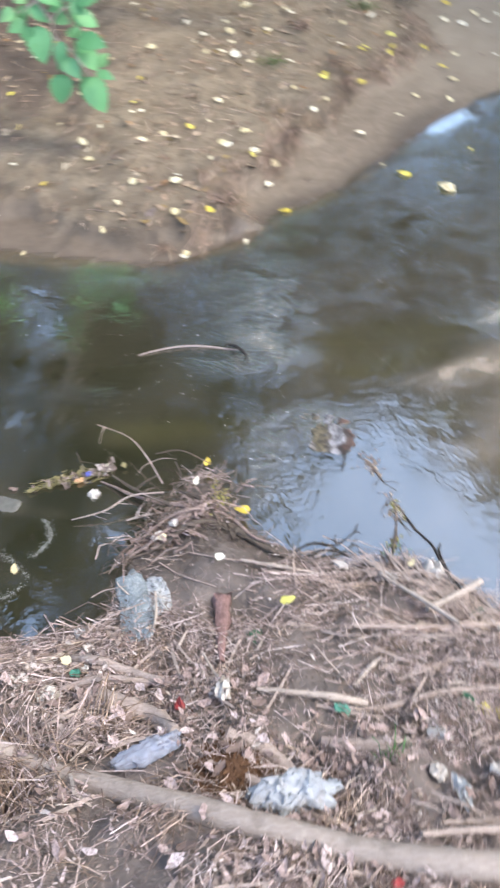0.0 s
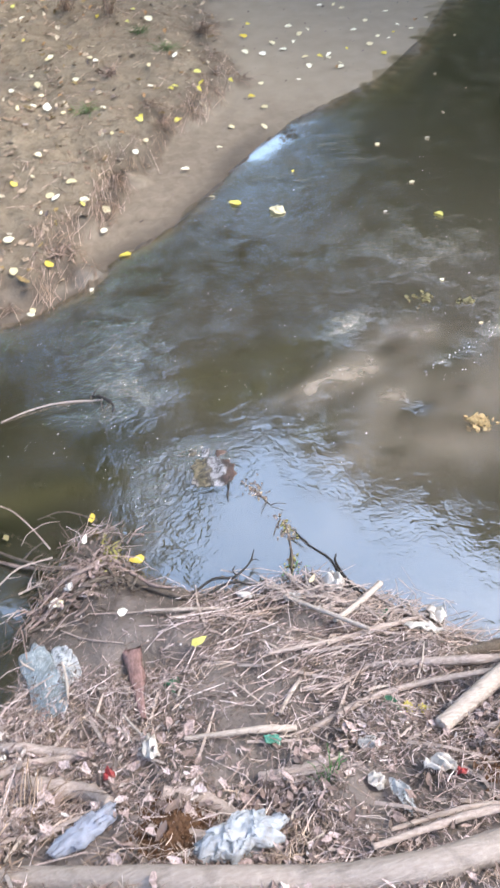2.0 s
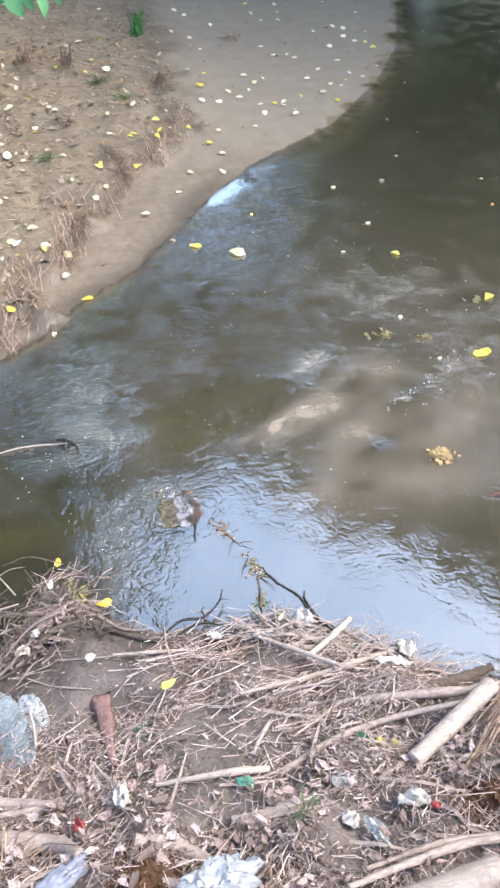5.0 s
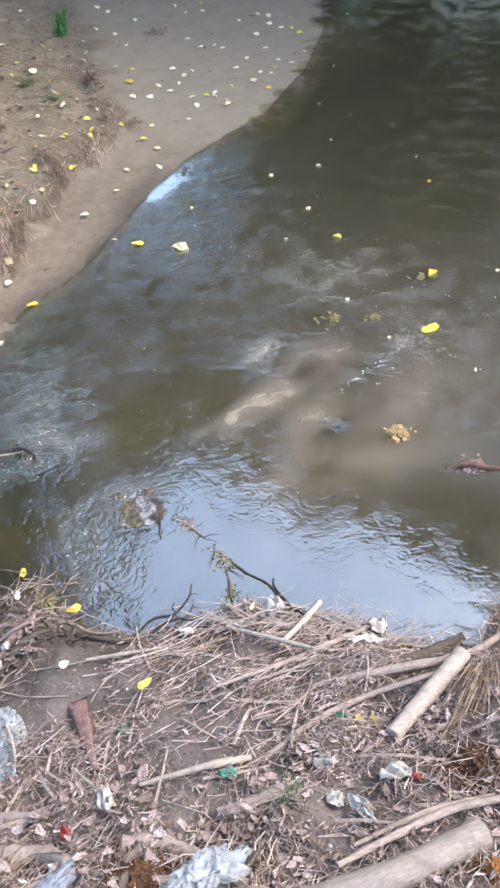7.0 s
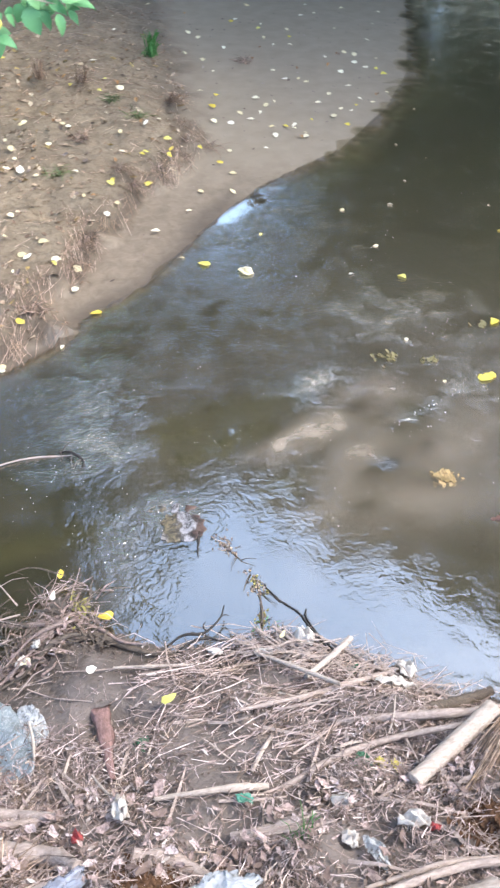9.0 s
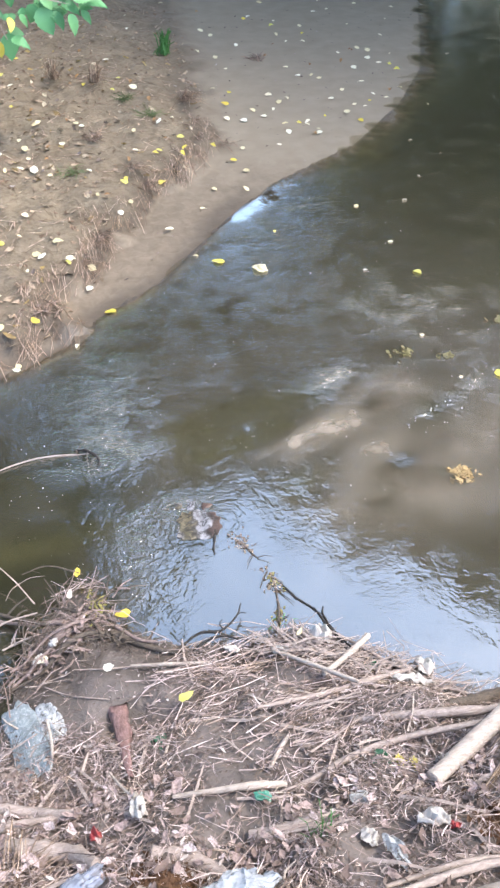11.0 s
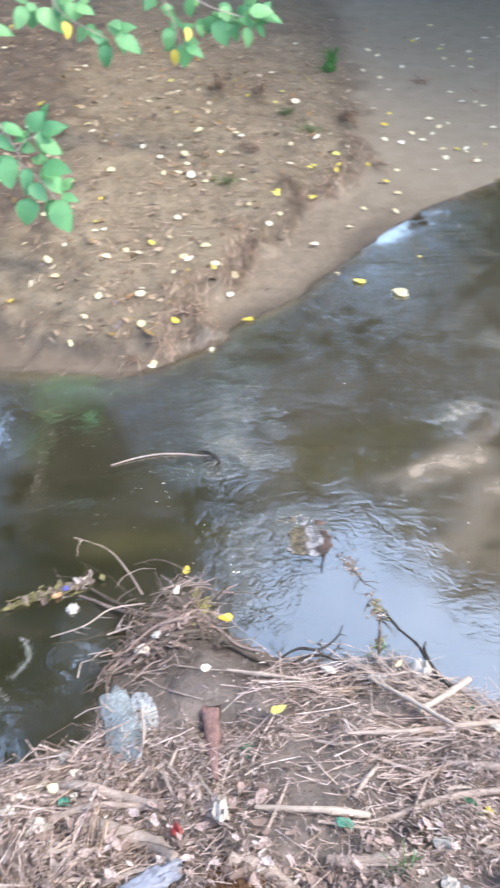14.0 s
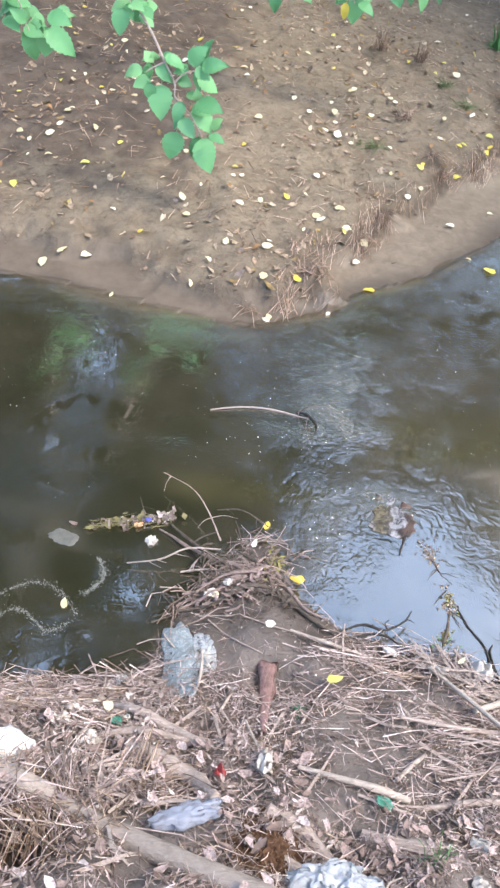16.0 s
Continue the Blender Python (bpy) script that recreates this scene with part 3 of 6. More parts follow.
    # silt murk, thinned upstream and at the left to paint dark tree reflections
    murk_and_reflection = 0.15 * (1 - 0.5 * step(py, 4.4, 5.4)) + 0.13 * bump(px, py, 1.2, 4.2, 1.4, 0.9, 0.8) + 0.02 * step(py, 4.3, 5.4) * (1 - 0.95 * step(py, 5.6, 7.6)) + 0.16 * bump(px, py, 2.1, 3.6, 0.7, 0.6)
    plume = murk_and_reflection * np.maximum(0.25 * step(py, 1.9, 2.5), step(px, -0.8, 0.6)) + bar + shoal
    plume = plume + 0.15 * bump(qx, qy, -0.845, 2.035, 0.07, 0.045, -0.2) + 0.07 * streak(qx, qy, (-0.84, 2.03), (-0.62, 2.0), 0.03, 0.03) + 0.04 * streak(qx, qy, (-1.6, 2.25), (-0.9, 2.12), 0.07, 0.05)
    olive = 0.75 * streak(qx, qy, (0.40, 2.98), (1.05, 3.14), 0.10, 0.12) + 0.6 * streak(qx, qy, (0.45, 2.78), (0.85, 2.92), 0.06, 0.06) + 0.55 * streak(qx, qy, (-0.45, 2.40), (0.08, 2.46), 0.08, 0.05) + 0.6 * bump(qx, qy, 1.57, 2.90, 0.10, 0.05, 1.2) + 0.5 * bump(qx, qy, 0.85, 2.55, 0.12, 0.06, 0.5)
    olive = olive + 0.38 * step(py, 3.2, 4.0) + 0.12 * step(-px, -0.9, 0.3) * step(py, 2.5, 3.0) + 0.55 * streak(qx, qy, (1.9, 5.45), (3.6, 7.6), 0.20, 0.4) + 0.25 * bump(qx, qy, 1.58, 3.28, 0.12, 0.10)
    far = shore(px, py)[0]
    wade = 0.12 + 0.88 * step(-far + interp(px, [1.0, 2.2, 3.0], [0.06, 0.12, 0.05]) * value_noise(px, py, 0.34, 61) + interp(px, [1.0, 2.2, 3.0], [0.02, 0.06, 0.02]) * value_noise(px, py, 0.15, 62), -0.03, interp(px, [0.6, 1.2, 2.2], [0.10, 0.12, 0.40]))
    wade = np.maximum(wade, step(bump(px, py, 1.24, 5.17, 0.36, 0.17, 0.8), 0.2, 0.5) * step(-far, -0.01, 0.03))
    riffle = 0.34 - 0.12 * step(py, 2.5, 2.75) * (1 - step(py, 3.9, 4.7)) * step(-px, -1.3, -0.8) + 0.06 * step(py, 2.95, 3.3) * (1 - step(py, 4.2, 4.9)) * step(-px, -1.2, -0.6) - 0.17 * step(-px, 0.15, 0.6) * (1 - step(py, 3.2, 3.6)) - 0.09 * step(-px, 0.2, 0.5) * (1 - step(py, 2.0, 2.3)) - 0.14 * step(px, 1.0, 1.5) * (1 - step(py, 1.9, 2.2)) + 0.05 * step(px, 0.9, 1.6) * step(py, 2.2, 2.6) * (1 - step(py, 4.4, 5.2)) - 0.10 * step(py, 5.2, 6.5) + 0.85 * rough - 0.45 * still
    train = 0.6 * bump(px, py, 1.74, 2.15, 0.14, 0.06, -0.4) + 0.6 * bump(px, py, 1.50, 4.90, 0.50, 0.26, 0.85) + 0.45 * streak(px, py, (1.45, 2.79), (1.95, 3.05), 0.03, 0.05) + 0.35 * streak(px, py, (1.95, 2.45), (2.1, 3.1), 0.05, 0.06) + 0.22 * bump(px, py, 1.72, 2.42, 0.16, 0.14) + 0.45 * bump(px, py, 0.36, 2.58, 0.16, 0.10) + 0.4 * bump(px, py, 0.02, 2.86, 0.20, 0.12) + 0.10 * bump(px, py, 0.3, 3.5, 0.7, 0.4) + 0.3 * bump(px, py, 1.75, 3.75, 0.5, 0.3) + 0.05 * bump(px, py, 1.75, 2.3, 0.35, 0.2)
    train = train - 0.9 * bump(px, py, 1.20, 5.15, 0.20, 0.09, 0.8)
    return {"train": np.clip(train, 0, 1), "wade": wade, "plume": np.clip(plume, 0, 1), "olive": np.clip(olive * (1 + 0.4 * value_noise(px, py, 0.2, 95)), 0, 0.85), "depth": np.maximum(-height(px, py), 0) * (1 + 1.5 * step(py, 4.8, 5.4)) * (1 - 0.9 * np.clip(1.5 * bump(px, py, 0.395, 2.37, 0.10, 0.13), 0, 1)), "riffle": np.clip(riffle, 0.08, 1.0)}


water = sheet("water", spread(-2.4, 4.4, 0.02, (-150, 150)), spread(1.2, 9.6, 0.022, (-2, 190)), lambda x, y: 0 * x, WATER, water_tags)
tagged(water, "murky olive stream water reflecting sky and trees", "water", kind="structure")

# ---- shapes ----
def curve_through(points, steps):
    """A smooth line through points, as Catmull and Rom draw it."""
    p = [Vector(q) for q in points]
    p = [2 * p[0] - p[1]] + p + [2 * p[-1] - p[-2]]
    out = []
    for i in range(1, len(p) - 2):
        a, b, c, d = p[i - 1 : i + 3]
        for k in range(steps):
            t = k / steps
            out.append(0.5 * (2 * b + (c - a) * t + (2 * a - 5 * b + 4 * c - d) * t * t + (3 * b - a - 3 * c + d) * t ** 3))
    return out + [p[-2]]


def limb_mesh(name, points, radii, material, sides=8, steps=6, gnarl=0.12, seed=0, origin=None):
    """A bent, knotty round limb with closed ends. Points are in the world; the mesh hangs on the origin."""
    rng = np.random.default_rng(seed)
    line = curve_through(points, steps)
    origin = Vector(origin if origin is not None else points[0])
    n = len(line)
    at = np.linspace(0, 1, n)
    radius = np.interp(at, np.linspace(0, 1, len(radii)), radii)
    verts, faces = [], []
    side = Vector((0.13, 0.21, 1))
    for i, c in enumerate(line):
        way = (line[min(i + 1, n - 1)] - line[max(i - 1, 0)]).normalized()
        u = way.cross(side).normalized()
        v = way.cross(u)
        knot = 1 + 0.5 * gnarl * rng.standard_normal()
        for k in range(sides):
            a = 2 * math.pi * k / sides
            r = float(radius[i] * knot * (1 + gnarl * 0.5 * rng.standard_normal()))
            verts.append(c - origin + r * (math.cos(a) * u + math.sin(a) * v))
    for i in range(n - 1):
        for k in range(sides):
            j = (k + 1) % sides
            faces.append((i * sides + k, i * sides + j, (i + 1) * sides + j, (i + 1) * sides + k))
    for end, ring, push in ((0, 0, -1), (n - 1, (n - 1) * sides, 1)):
        way = (line[min(end + 1, n - 1)] - line[max(end - 1, 0)]).normalized()
        rim = len(verts)
        verts += [v + way * (push * float(radius[end]) * 0.08 * rng.uniform(0, 1)) for v in verts[ring : ring + sides]]
        verts.append(line[end] - origin + way * (push * float(radius[end]) * 0.12))
        tip = len(verts) - 1
        for k in range(sides):
            j = (k + 1) % sides
            a, b = (j, k) if push < 0 else (k, j)
            faces += [(tip, rim + a, rim + b), (rim + a, ring + a, ring + b, rim + b)]
    return mesh_from(name, verts, faces, material, True), origin


def limb(name, points, radii, material, label="", category="", parent=None, group="", **how):
    mesh, origin = limb_mesh(name, points, radii, material, **how)
    ob = new(name, mesh)
    ob.location = origin
    if parent is not None:
        ob.parent = parent
        ob.location = origin - parent.location
        if label:
            tagged(ob, label)
    else:
        tagged(ob, label, category, group)
    return ob


def stems(starts, ends, lift, radius, name, material):
    """Many thin three-sided bent stems in one mesh: starts and ends (n, 3), lift: how far the middle bows."""
    n = len(starts)
    mid = (starts + ends) / 2 + lift
    way = ends - starts
    way /= np.linalg.norm(way, axis=1, keepdims=True) + 1e-9
    u = np.cross(way, [0.1, 0.2, 1.0])
    u /= np.linalg.norm(u, axis=1, keepdims=True) + 1e-9
    v = np.cross(way, u)
    rings = []
    for centre, scale in ((starts, 1.0), (mid, 0.9), (ends, 0.55)):
        for k in range(3):
            a = 2 * math.pi * k / 3
            rings.append(centre + (radius * scale)[:, None] * (math.cos(a) * u + 0.55 * math.sin(a) * v))
    verts = np.stack(rings, 1).reshape(-1, 3)
    quads = []
    for i in range(2):
        for k in range(3):
            j = (k + 1) % 3
            quads.append((i * 3 + k, i * 3 + j, i * 3 + 3 + j, i * 3 + 3 + k))
    quads = (np.array(quads)[None] + 9 * np.arange(n)[:, None, None]).reshape(-1, 4)
    return mesh_from(name, verts.tolist(), quads.tolist(), material)


def scraps(centres, size, name, material, rng, curl=0.35, long=1.8):
    """Many small curled leaf scraps in one mesh, each of four quads, bent along its midrib."""
    n = len(centres)
    turn, tip = rng.uniform(0, 2 * math.pi, n), rng.uniform(-0.5, 0.5, (n, 2))
    ax = np.stack([np.cos(turn), np.sin(turn), tip[:, 0]], 1)
    ay = np.stack([-np.sin(turn), np.cos(turn), tip[:, 1]], 1)
    up = np.cross(ax, ay)
    verts = []
    for fx in (-1, 0, 1):
        for fy in (-1, 0, 1):
            wide = (0.5 if fx else 1.0) * fy / long
            bend = curl * (abs(fy) * 0.5 + (fx * fx) * 0.4)
            verts.append(centres + size[:, None] * ((fx * rng.uniform(0.6, 1.2, n))[:, None] * ax + (wide * rng.uniform(0.4, 1.5, n))[:, None] * ay + (bend * rng.uniform(-0.4, 1.2, n))[:, None] * up))
    verts = np.stack(verts, 1).reshape(-1, 3)
    quads = np.array([(0, 3, 4, 1), (1, 4, 5, 2), (3, 6, 7, 4), (4, 7, 8, 5)])
    quads = (quads[None] + 9 * np.arange(n)[:, None, None]).reshape(-1, 4)
    return mesh_from(name, verts.tolist(), quads.tolist(), material)


# ---- trees over the stream ----
# gaps in the leaves: where one stands on the water, the way of the gap's middle and its half sizes in degrees
GAPS = [((1.27, 5.19), 13.8, 26.0, 5.6, 3.8), ((4.12, 8.59), 25.4, 14.0, 0.6, 3.5), ((-0.75, 1.52), -29.4, 57.9, 2.6, 1.9), ((-0.52, 1.86), -17.2, 54.0, 2.4, 2.1),
        ((-1.0, 3.1), -19.6, 38.3, 1.5, 3.8), ((-0.98, 2.64), -22.4, 42.8, 1.6, 1.7)]


def bearings(p, x, y):
    d = p - [x, y, 0.0]
    return np.degrees(np.arctan2(d[:, 0], d[:, 1])), np.degrees(np.arctan2(d[:, 2], np.hypot(d[:, 0], d[:, 1])))


def crown_mesh(centres, count, leaf, rng):
    """Leaves in clumps about the limbs' ends, with the gaps and the open skyline over the stream."""
    pick = rng.integers(0, len(centres), count)
    blob = np.array([c[:3] for c in centres])[pick]
    reach = np.array([c[3] for c in centres])[pick]
    off = rng.standard_normal((count, 3))
    off /= np.linalg.norm(off, axis=1, keepdims=True)
    p = blob + off * (reach * rng.uniform(0.1, 1.05, count) ** 0.5)[:, None] * [1, 1, 0.85]
    keep = p[:, 2] > 0.5
    for (x, y), a, e, ra, re in GAPS:
        az, el = bearings(p, x, y)
        keep &= ((az - a) / ra) ** 2 + ((el - e) / re) ** 2 > 1
    az, el = bearings(p, 0.85, 2.15)
    line = np.interp(az, [-12, -10, -8.5, -6, -3, 0, 4, 8, 10, 12, 17, 23, 29, 43, 60, 90], [66, 59, 53, 49.5, 47.5, 46, 45, 43.2, 42.5, 45, 47.5, 48.5, 49, 49.8, 52, 56])
    line = line + 1.1 * value_noise(az, el * 0, 2.4, 31) + 0.7 * value_noise(az, el, 0.9, 32)
    # leaves above 64 degrees stay: unseen, they only shade the ground
    keep &= (az < -12) | (az > 90) | (el < line) | (el > 64)
    p = p[keep]
    return scraps(p, leaf * rng.uniform(0.6, 1.4, len(p)), "crown", CROWN, rng, 0.3, 1.5)


def tree(x, y, tall, lean, spots, leaf, seed, label):
    rng = np.random.default_rng(seed)
    z = ground_at(x, y) - 0.1
    base = new("tree")
    base.location = (x, y, z)
    tagged(base, label, "tree", "trees along the stream")
    top = Vector((x + lean[0], y + lean[1], z + tall))
    mid = Vector((x + 0.3 * lean[0], y + 0.3 * lean[1], z + 0.5 * tall))
    limb("trunk", [(x, y, z), mid, top], [0.24, 0.16, 0.05], BARK_TREE, parent=base, sides=10, gnarl=0.08, seed=seed)
    for c in spots:
        root = mid.lerp(top, float(rng.uniform(-0.3, 0.6)))
        limb("limb", [root, (root + Vector(c[:3])) / 2 + Vector((0, 0, 0.3)), c[:3]], [0.08, 0.05, 0.015], BARK_TREE, parent=base, sides=6, gnarl=0.1, seed=seed + 7)
    crown = new("crown", crown_mesh(spots, int(sum(s[3] ** 2 for s in spots) * 62 / leaf ** 2 * 0.056), leaf, rng))
    crown.parent = base
    crown.location = -base.location
    return base


# the crown spot 10.6 m up is added out of view to shade the far bank
tree(-5.2, 9.5, 9.0, (1.8, -2.2), [(-4.2, 7.4, 6.5, 2.2), (-2.8, 6.6, 8.0, 2.0), (-2.0, 5.4, 9.6, 1.7), (-5.5, 5.8, 7.0, 2.4), (-3.4, 4.4, 9.5, 2.0), (-4.0, 8.6, 3.2, 1.9), (-1.6, 7.6, 6.0, 1.4), (-0.6, 5.4, 10.6, 1.8), (-3.6, 10.2, 5.6, 2.0), (-2.4, 9.4, 6.2, 1.6), (-5.0, 9.0, 5.0, 2.0)], 0.12, 1,
     "tall leafy tree leaning over the stream")
tree(-1.0, 13.0, 9.5, (0.4, -1.0), [(-1.4, 11.6, 6.6, 2.3), (-2.6, 11.5, 3.4, 2.2), (0.4, 12.0, 4.6, 2.0), (-0.6, 10.0, 9.2, 1.9), (0.8, 12.4, 2.0, 1.9), (-1.0, 8.0, 9.0, 1.8), (0.6, 10.6, 7.4, 1.8), (1.6, 11.4, 6.0, 1.7)], 0.13, 2, "leafy tree on the far bank")
tree(3.6, 14.0, 11.0, (-0.2, -1.6), [(3.2, 12.4, 6.8, 2.2), (2.2, 12.8, 4.0, 2.1), (5.0, 12.6, 5.0, 2.1), (4.4, 11.0, 9.4, 2.0), (3.4, 13.0, 1.9, 1.9), (5.8, 12.6, 2.4, 1.9), (2.4, 10.6, 9.0, 1.9), (4.7, 11.4, 6.8, 1.9), (6.0, 11.2, 6.2, 1.8), (3.8, 12.0, 4.2, 1.8), (7.4, 13.6, 5.2, 1.9), (8.8, 14.4, 4.6, 1.9)], 0.13, 3,
     "leafy tree on the far bank")
tree(8.4, 11.5, 11.0, (-1.0, -1.0), [(7.4, 10.0, 7.0, 2.3), (6.2, 9.4, 9.8, 1.9), (7.2, 11.0, 4.2, 2.3), (9.2, 8.8, 6.4, 2.4), (8.2, 7.8, 9.8, 2.0), (7.4, 10.8, 1.8, 1.8), (6.6, 11.6, 3.0, 2.0), (6.9, 9.8, 4.0, 1.6), (7.4, 8.8, 5.4, 1.7), (9.0, 12.4, 5.6, 2.0), (10.4, 16.0, 3.4, 2.2), (8.6, 13.2, 2.4, 1.8), (5.2, 9.8, 7.3, 1.6), (5.6, 7.8, 8.0, 1.5), (4.6, 9.0, 7.8, 1.3), (6.4, 7.2, 8.4, 1.5)], 0.13, 4, "tall leafy tree beside the stream")
tree(11.5, 5.0, 10.0, (-1.0, 0.2), [(10.4, 5.4, 6.8, 2.5), (9.6, 4.6, 9.8, 2.0), (11.2, 7.0, 4.2, 2.4), (10.8, 3.6, 4.4, 2.4), (10.2, 5.6, 2.0, 1.9)], 0.15, 5, "tall leafy tree beside the stream")
tree(-8.5, 3.8, 9.0, (2.0, 0.4), [(-6.6, 4.0, 7.5, 2.4), (-5.0, 3.4, 9.4, 2.0), (-7.6, 5.6, 5.0, 2.4), (-7.8, 2.4, 4.6, 2.4), (-6.8, 4.6, 2.4, 2.0)], 0.15, 6, "tall leafy tree beside the stream")
tree(7.0, 19.0, 7.0, (0.0, -1.0), [(6.4, 17.5, 4.0, 2.8), (8.6, 18.0, 3.0, 2.8), (7.4, 17.0, 1.6, 2.4), (4.6, 18.0, 2.0, 2.6), (10.4, 17.4, 2.0, 2.6), (8.0, 17.4, 6.0, 2.2), (9.4, 18.6, 3.2, 2.0), (8.2, 18.8, 4.4, 1.8)], 0.18, 7, "bushy tree closing the view upstream")
tree(13.5, 13.0, 7.0, (-1.0, -1.0), [(12.4, 12.0, 4.6, 2.8), (11.4, 13.4, 2.2, 2.4), (13.4, 10.4, 3.2, 2.6), (14.0, 9.4, 1.6, 2.2), (12.2, 13.6, 6.0, 2.2)], 0.18, 8, "bushy tree closing the view upstream")

# ---- near bank: litter of the flood ----
def on_near_bank(rng, count, box, margin=0.0, even=False):
    out = np.empty((0, 2))
    while len(out) < count:
        p = rng.uniform((box[0], box[2]), (box[1], box[3]), (count * 2, 2))
        near = shore(p[:, 0], p[:, 1])[1]
        thin = value_noise(p[:, 0], p[:, 1], 0.28, 17) + 0.6 * value_noise(p[:, 0], p[:, 1], 0.1, 18)
        bare = 1.5 * bump(p[:, 0], p[:, 1], -0.15, 1.90, 0.22, 0.24) + 1.3 * bump(p[:, 0], p[:, 1], -0.52, 0.785, 0.09, 0.055) + 0.85 * bump(p[:, 0], p[:, 1], 0.60, 1.27, 0.24, 0.14) + 0.55 * bump(p[:, 0], p[:, 1], 0.27, 1.33, 0.12, 0.12) + 0.5 * bump(p[:, 0], p[:, 1], 0.50, 1.06, 0.16, 0.09) + 0.6 * bump(p[:, 0], p[:, 1], 0.15, 1.50, 0.20, 0.14)
        edge = np.maximum(np.abs(p[:, 0] - 0.35) - 1.3, 0)
        ok = (near > margin) & (even | (thin - 1.2 * bare - 1.5 * edge > rng.uniform(-1.1, 0.5, len(p))))
        out = np.vstack([out, p[ok]])
    return out[:count]


def straw(name, count, box, length, radius, seed, main=0.25, wild=0.6, heap=0.03, label="", margin=-0.02, even=False):
    rng = np.random.default_rng(seed)
    p = on_near_bank(rng, count, box, margin, even)
    turn = main + wild * rng.standard_normal(count)
    far = rng.uniform(*length, count) * rng.uniform(0.5, 1.0, count)
    half = np.stack([np.cos(turn), np.sin(turn)], 1) * far[:, None] / 2
    a, b = p - half, p + half
    za = np.maximum(height(a[:, 0], a[:, 1]), 0.0) + rng.uniform(0, heap, count)
    zb = np.maximum(height(b[:, 0], b[:, 1]), 0.0) + rng.uniform(0, heap, count)
    zm = np.maximum(height(p[:, 0], p[:, 1]), 0.0) + rng.uniform(0, heap * 0.6, count)
    lift = np.stack([rng.normal(0, 0.10, count) * far, rng.normal(0, 0.10, count) * far, np.maximum(zm - (za + zb) / 2, -0.005)], 1)
    r = rng.uniform(*radius, count)
    mesh = stems(np.column_stack([a, za]), np.column_stack([b, zb]), lift, r, name, STRAW)
    return tagged(new(name, mesh), label or "tangled dead reed straw on the near bank", "straw", kind="stuff")


straw("reed_straw", 1500, (-2.2, 3.0, -0.3, 2.25), (0.08, 0.30), (0.0007, 0.0020), 11, heap=0.035)
straw("reed_straw", 4000, (-2.2, 3.0, -0.3, 2.25), (0.02, 0.09), (0.0008, 0.0024), 12, main=0.9, wild=1.2, heap=0.04)
straw("reed_straw", 350, (0.15, 1.15, 1.25, 1.85), (0.10, 0.34), (0.0012, 0.0026), 13, main=0.22, wild=0.28, heap=0.03)
straw("reed_straw", 50, (-0.42, 0.15, 1.75, 2.22), (0.05, 0.18), (0.0010, 0.0024), 14, main=0.55, wild=0.8, heap=0.06)
straw("reed_straw", 4200, (-2.0, 2.6, -0.2, 1.9), (0.03, 0.15), (0.0008, 0.0022), 24, main=1.3, wild=1.4, heap=0.03, label="fine dry straw crumbs over the near bank")
straw("reed_straw", 1500, (-0.9, 1.5, 0.2, 0.85), (0.06, 0.22), (0.0008, 0.002), 25, main=1.6, wild=0.7, heap=0.04, label="dry grass matted on the top of the bank")
straw("root_fibre", 5000, (-1.2, 1.7, 0.2, 2.0), (0.015, 0.06), (0.0005, 0.0013), 34, main=0.8, wild=1.8, heap=0.012, label="brown fibre crumbs on the soil of the bank", even=True)
straw("root_fibre", 8000, (-2.0, 2.6, -0.2, 2.2), (0.02, 0.09), (0.0005, 0.0011), 29, main=0.8, wild=1.6, heap=0.045, label="fine dry rootlets and fibres over the near bank")
straw("reed_straw", 600, (-1.2, -0.1, 0.55, 1.1), (0.06, 0.20), (0.0010, 0.0020), 15, main=2.2, wild=0.7, heap=0.05, label="pale dry grass straw tangled on the bank")
straw("reed_straw", 2600, (-1.0, 1.5, 0.4, 1.5), (0.03, 0.12), (0.0007, 0.0017), 17, main=0.7, wild=1.3, heap=0.05, label="short dry straw strewn thickly on the bank")
straw("reed_straw", 700, (-1.2, -0.38, 1.2, 1.55), (0.06, 0.24), (0.0012, 0.0028), 16, main=0.1, wild=0.5, heap=0.05)


def leaf_scraps(name, count, box, size, seed, heap=0.02, dress=None, even=False, long=1.8):
    rng = np.random.default_rng(seed)
    p = on_near_bank(rng, count, box, 0.0, even)
    z = height(p[:, 0], p[:, 1]) + rng.uniform(0.0, heap, count)
    mesh = scraps(np.column_stack([p, z]), rng.uniform(*size, count), name, dress or LITTER, rng, 0.35, long)
    return tagged(new(name, mesh), "rotting brown leaf scraps and chips on the near bank", "litter", kind="stuff")


leaf_scraps("bark_chips", 3600, (-1.3, 1.7, 0.25, 1.30), (0.006, 0.018), 36, 0.035, LITTER_PINK, False, 6.0)
leaf_scraps("bark_chips", 1500, (-1.3, -0.2, 0.6, 1.45), (0.007, 0.020), 37, 0.045, LITTER_PINK, False, 5.0)
leaf_scraps("bark_chips", 1500, (-0.4, 1.3, 1.2, 1.95), (0.005, 0.013), 38, 0.02, LITTER_PINK, False, 6.0)
leaf_scraps("bark_flakes", 420, (-0.85, 0.35, 0.6, 1.28), (0.009, 0.022), 39, 0.05, LITTER_PINK, False, 1.9)
leaf_scraps("bark_flakes", 320, (0.2, 1.2, 0.6, 1.1), (0.008, 0.018), 40, 0.04, LITTER_PINK, False, 1.9)
leaf_scraps("leaf_litter", 6000, (-1.2, 1.7, 0.2, 2.0), (0.002, 0.006), 35, 0.006, None, True)
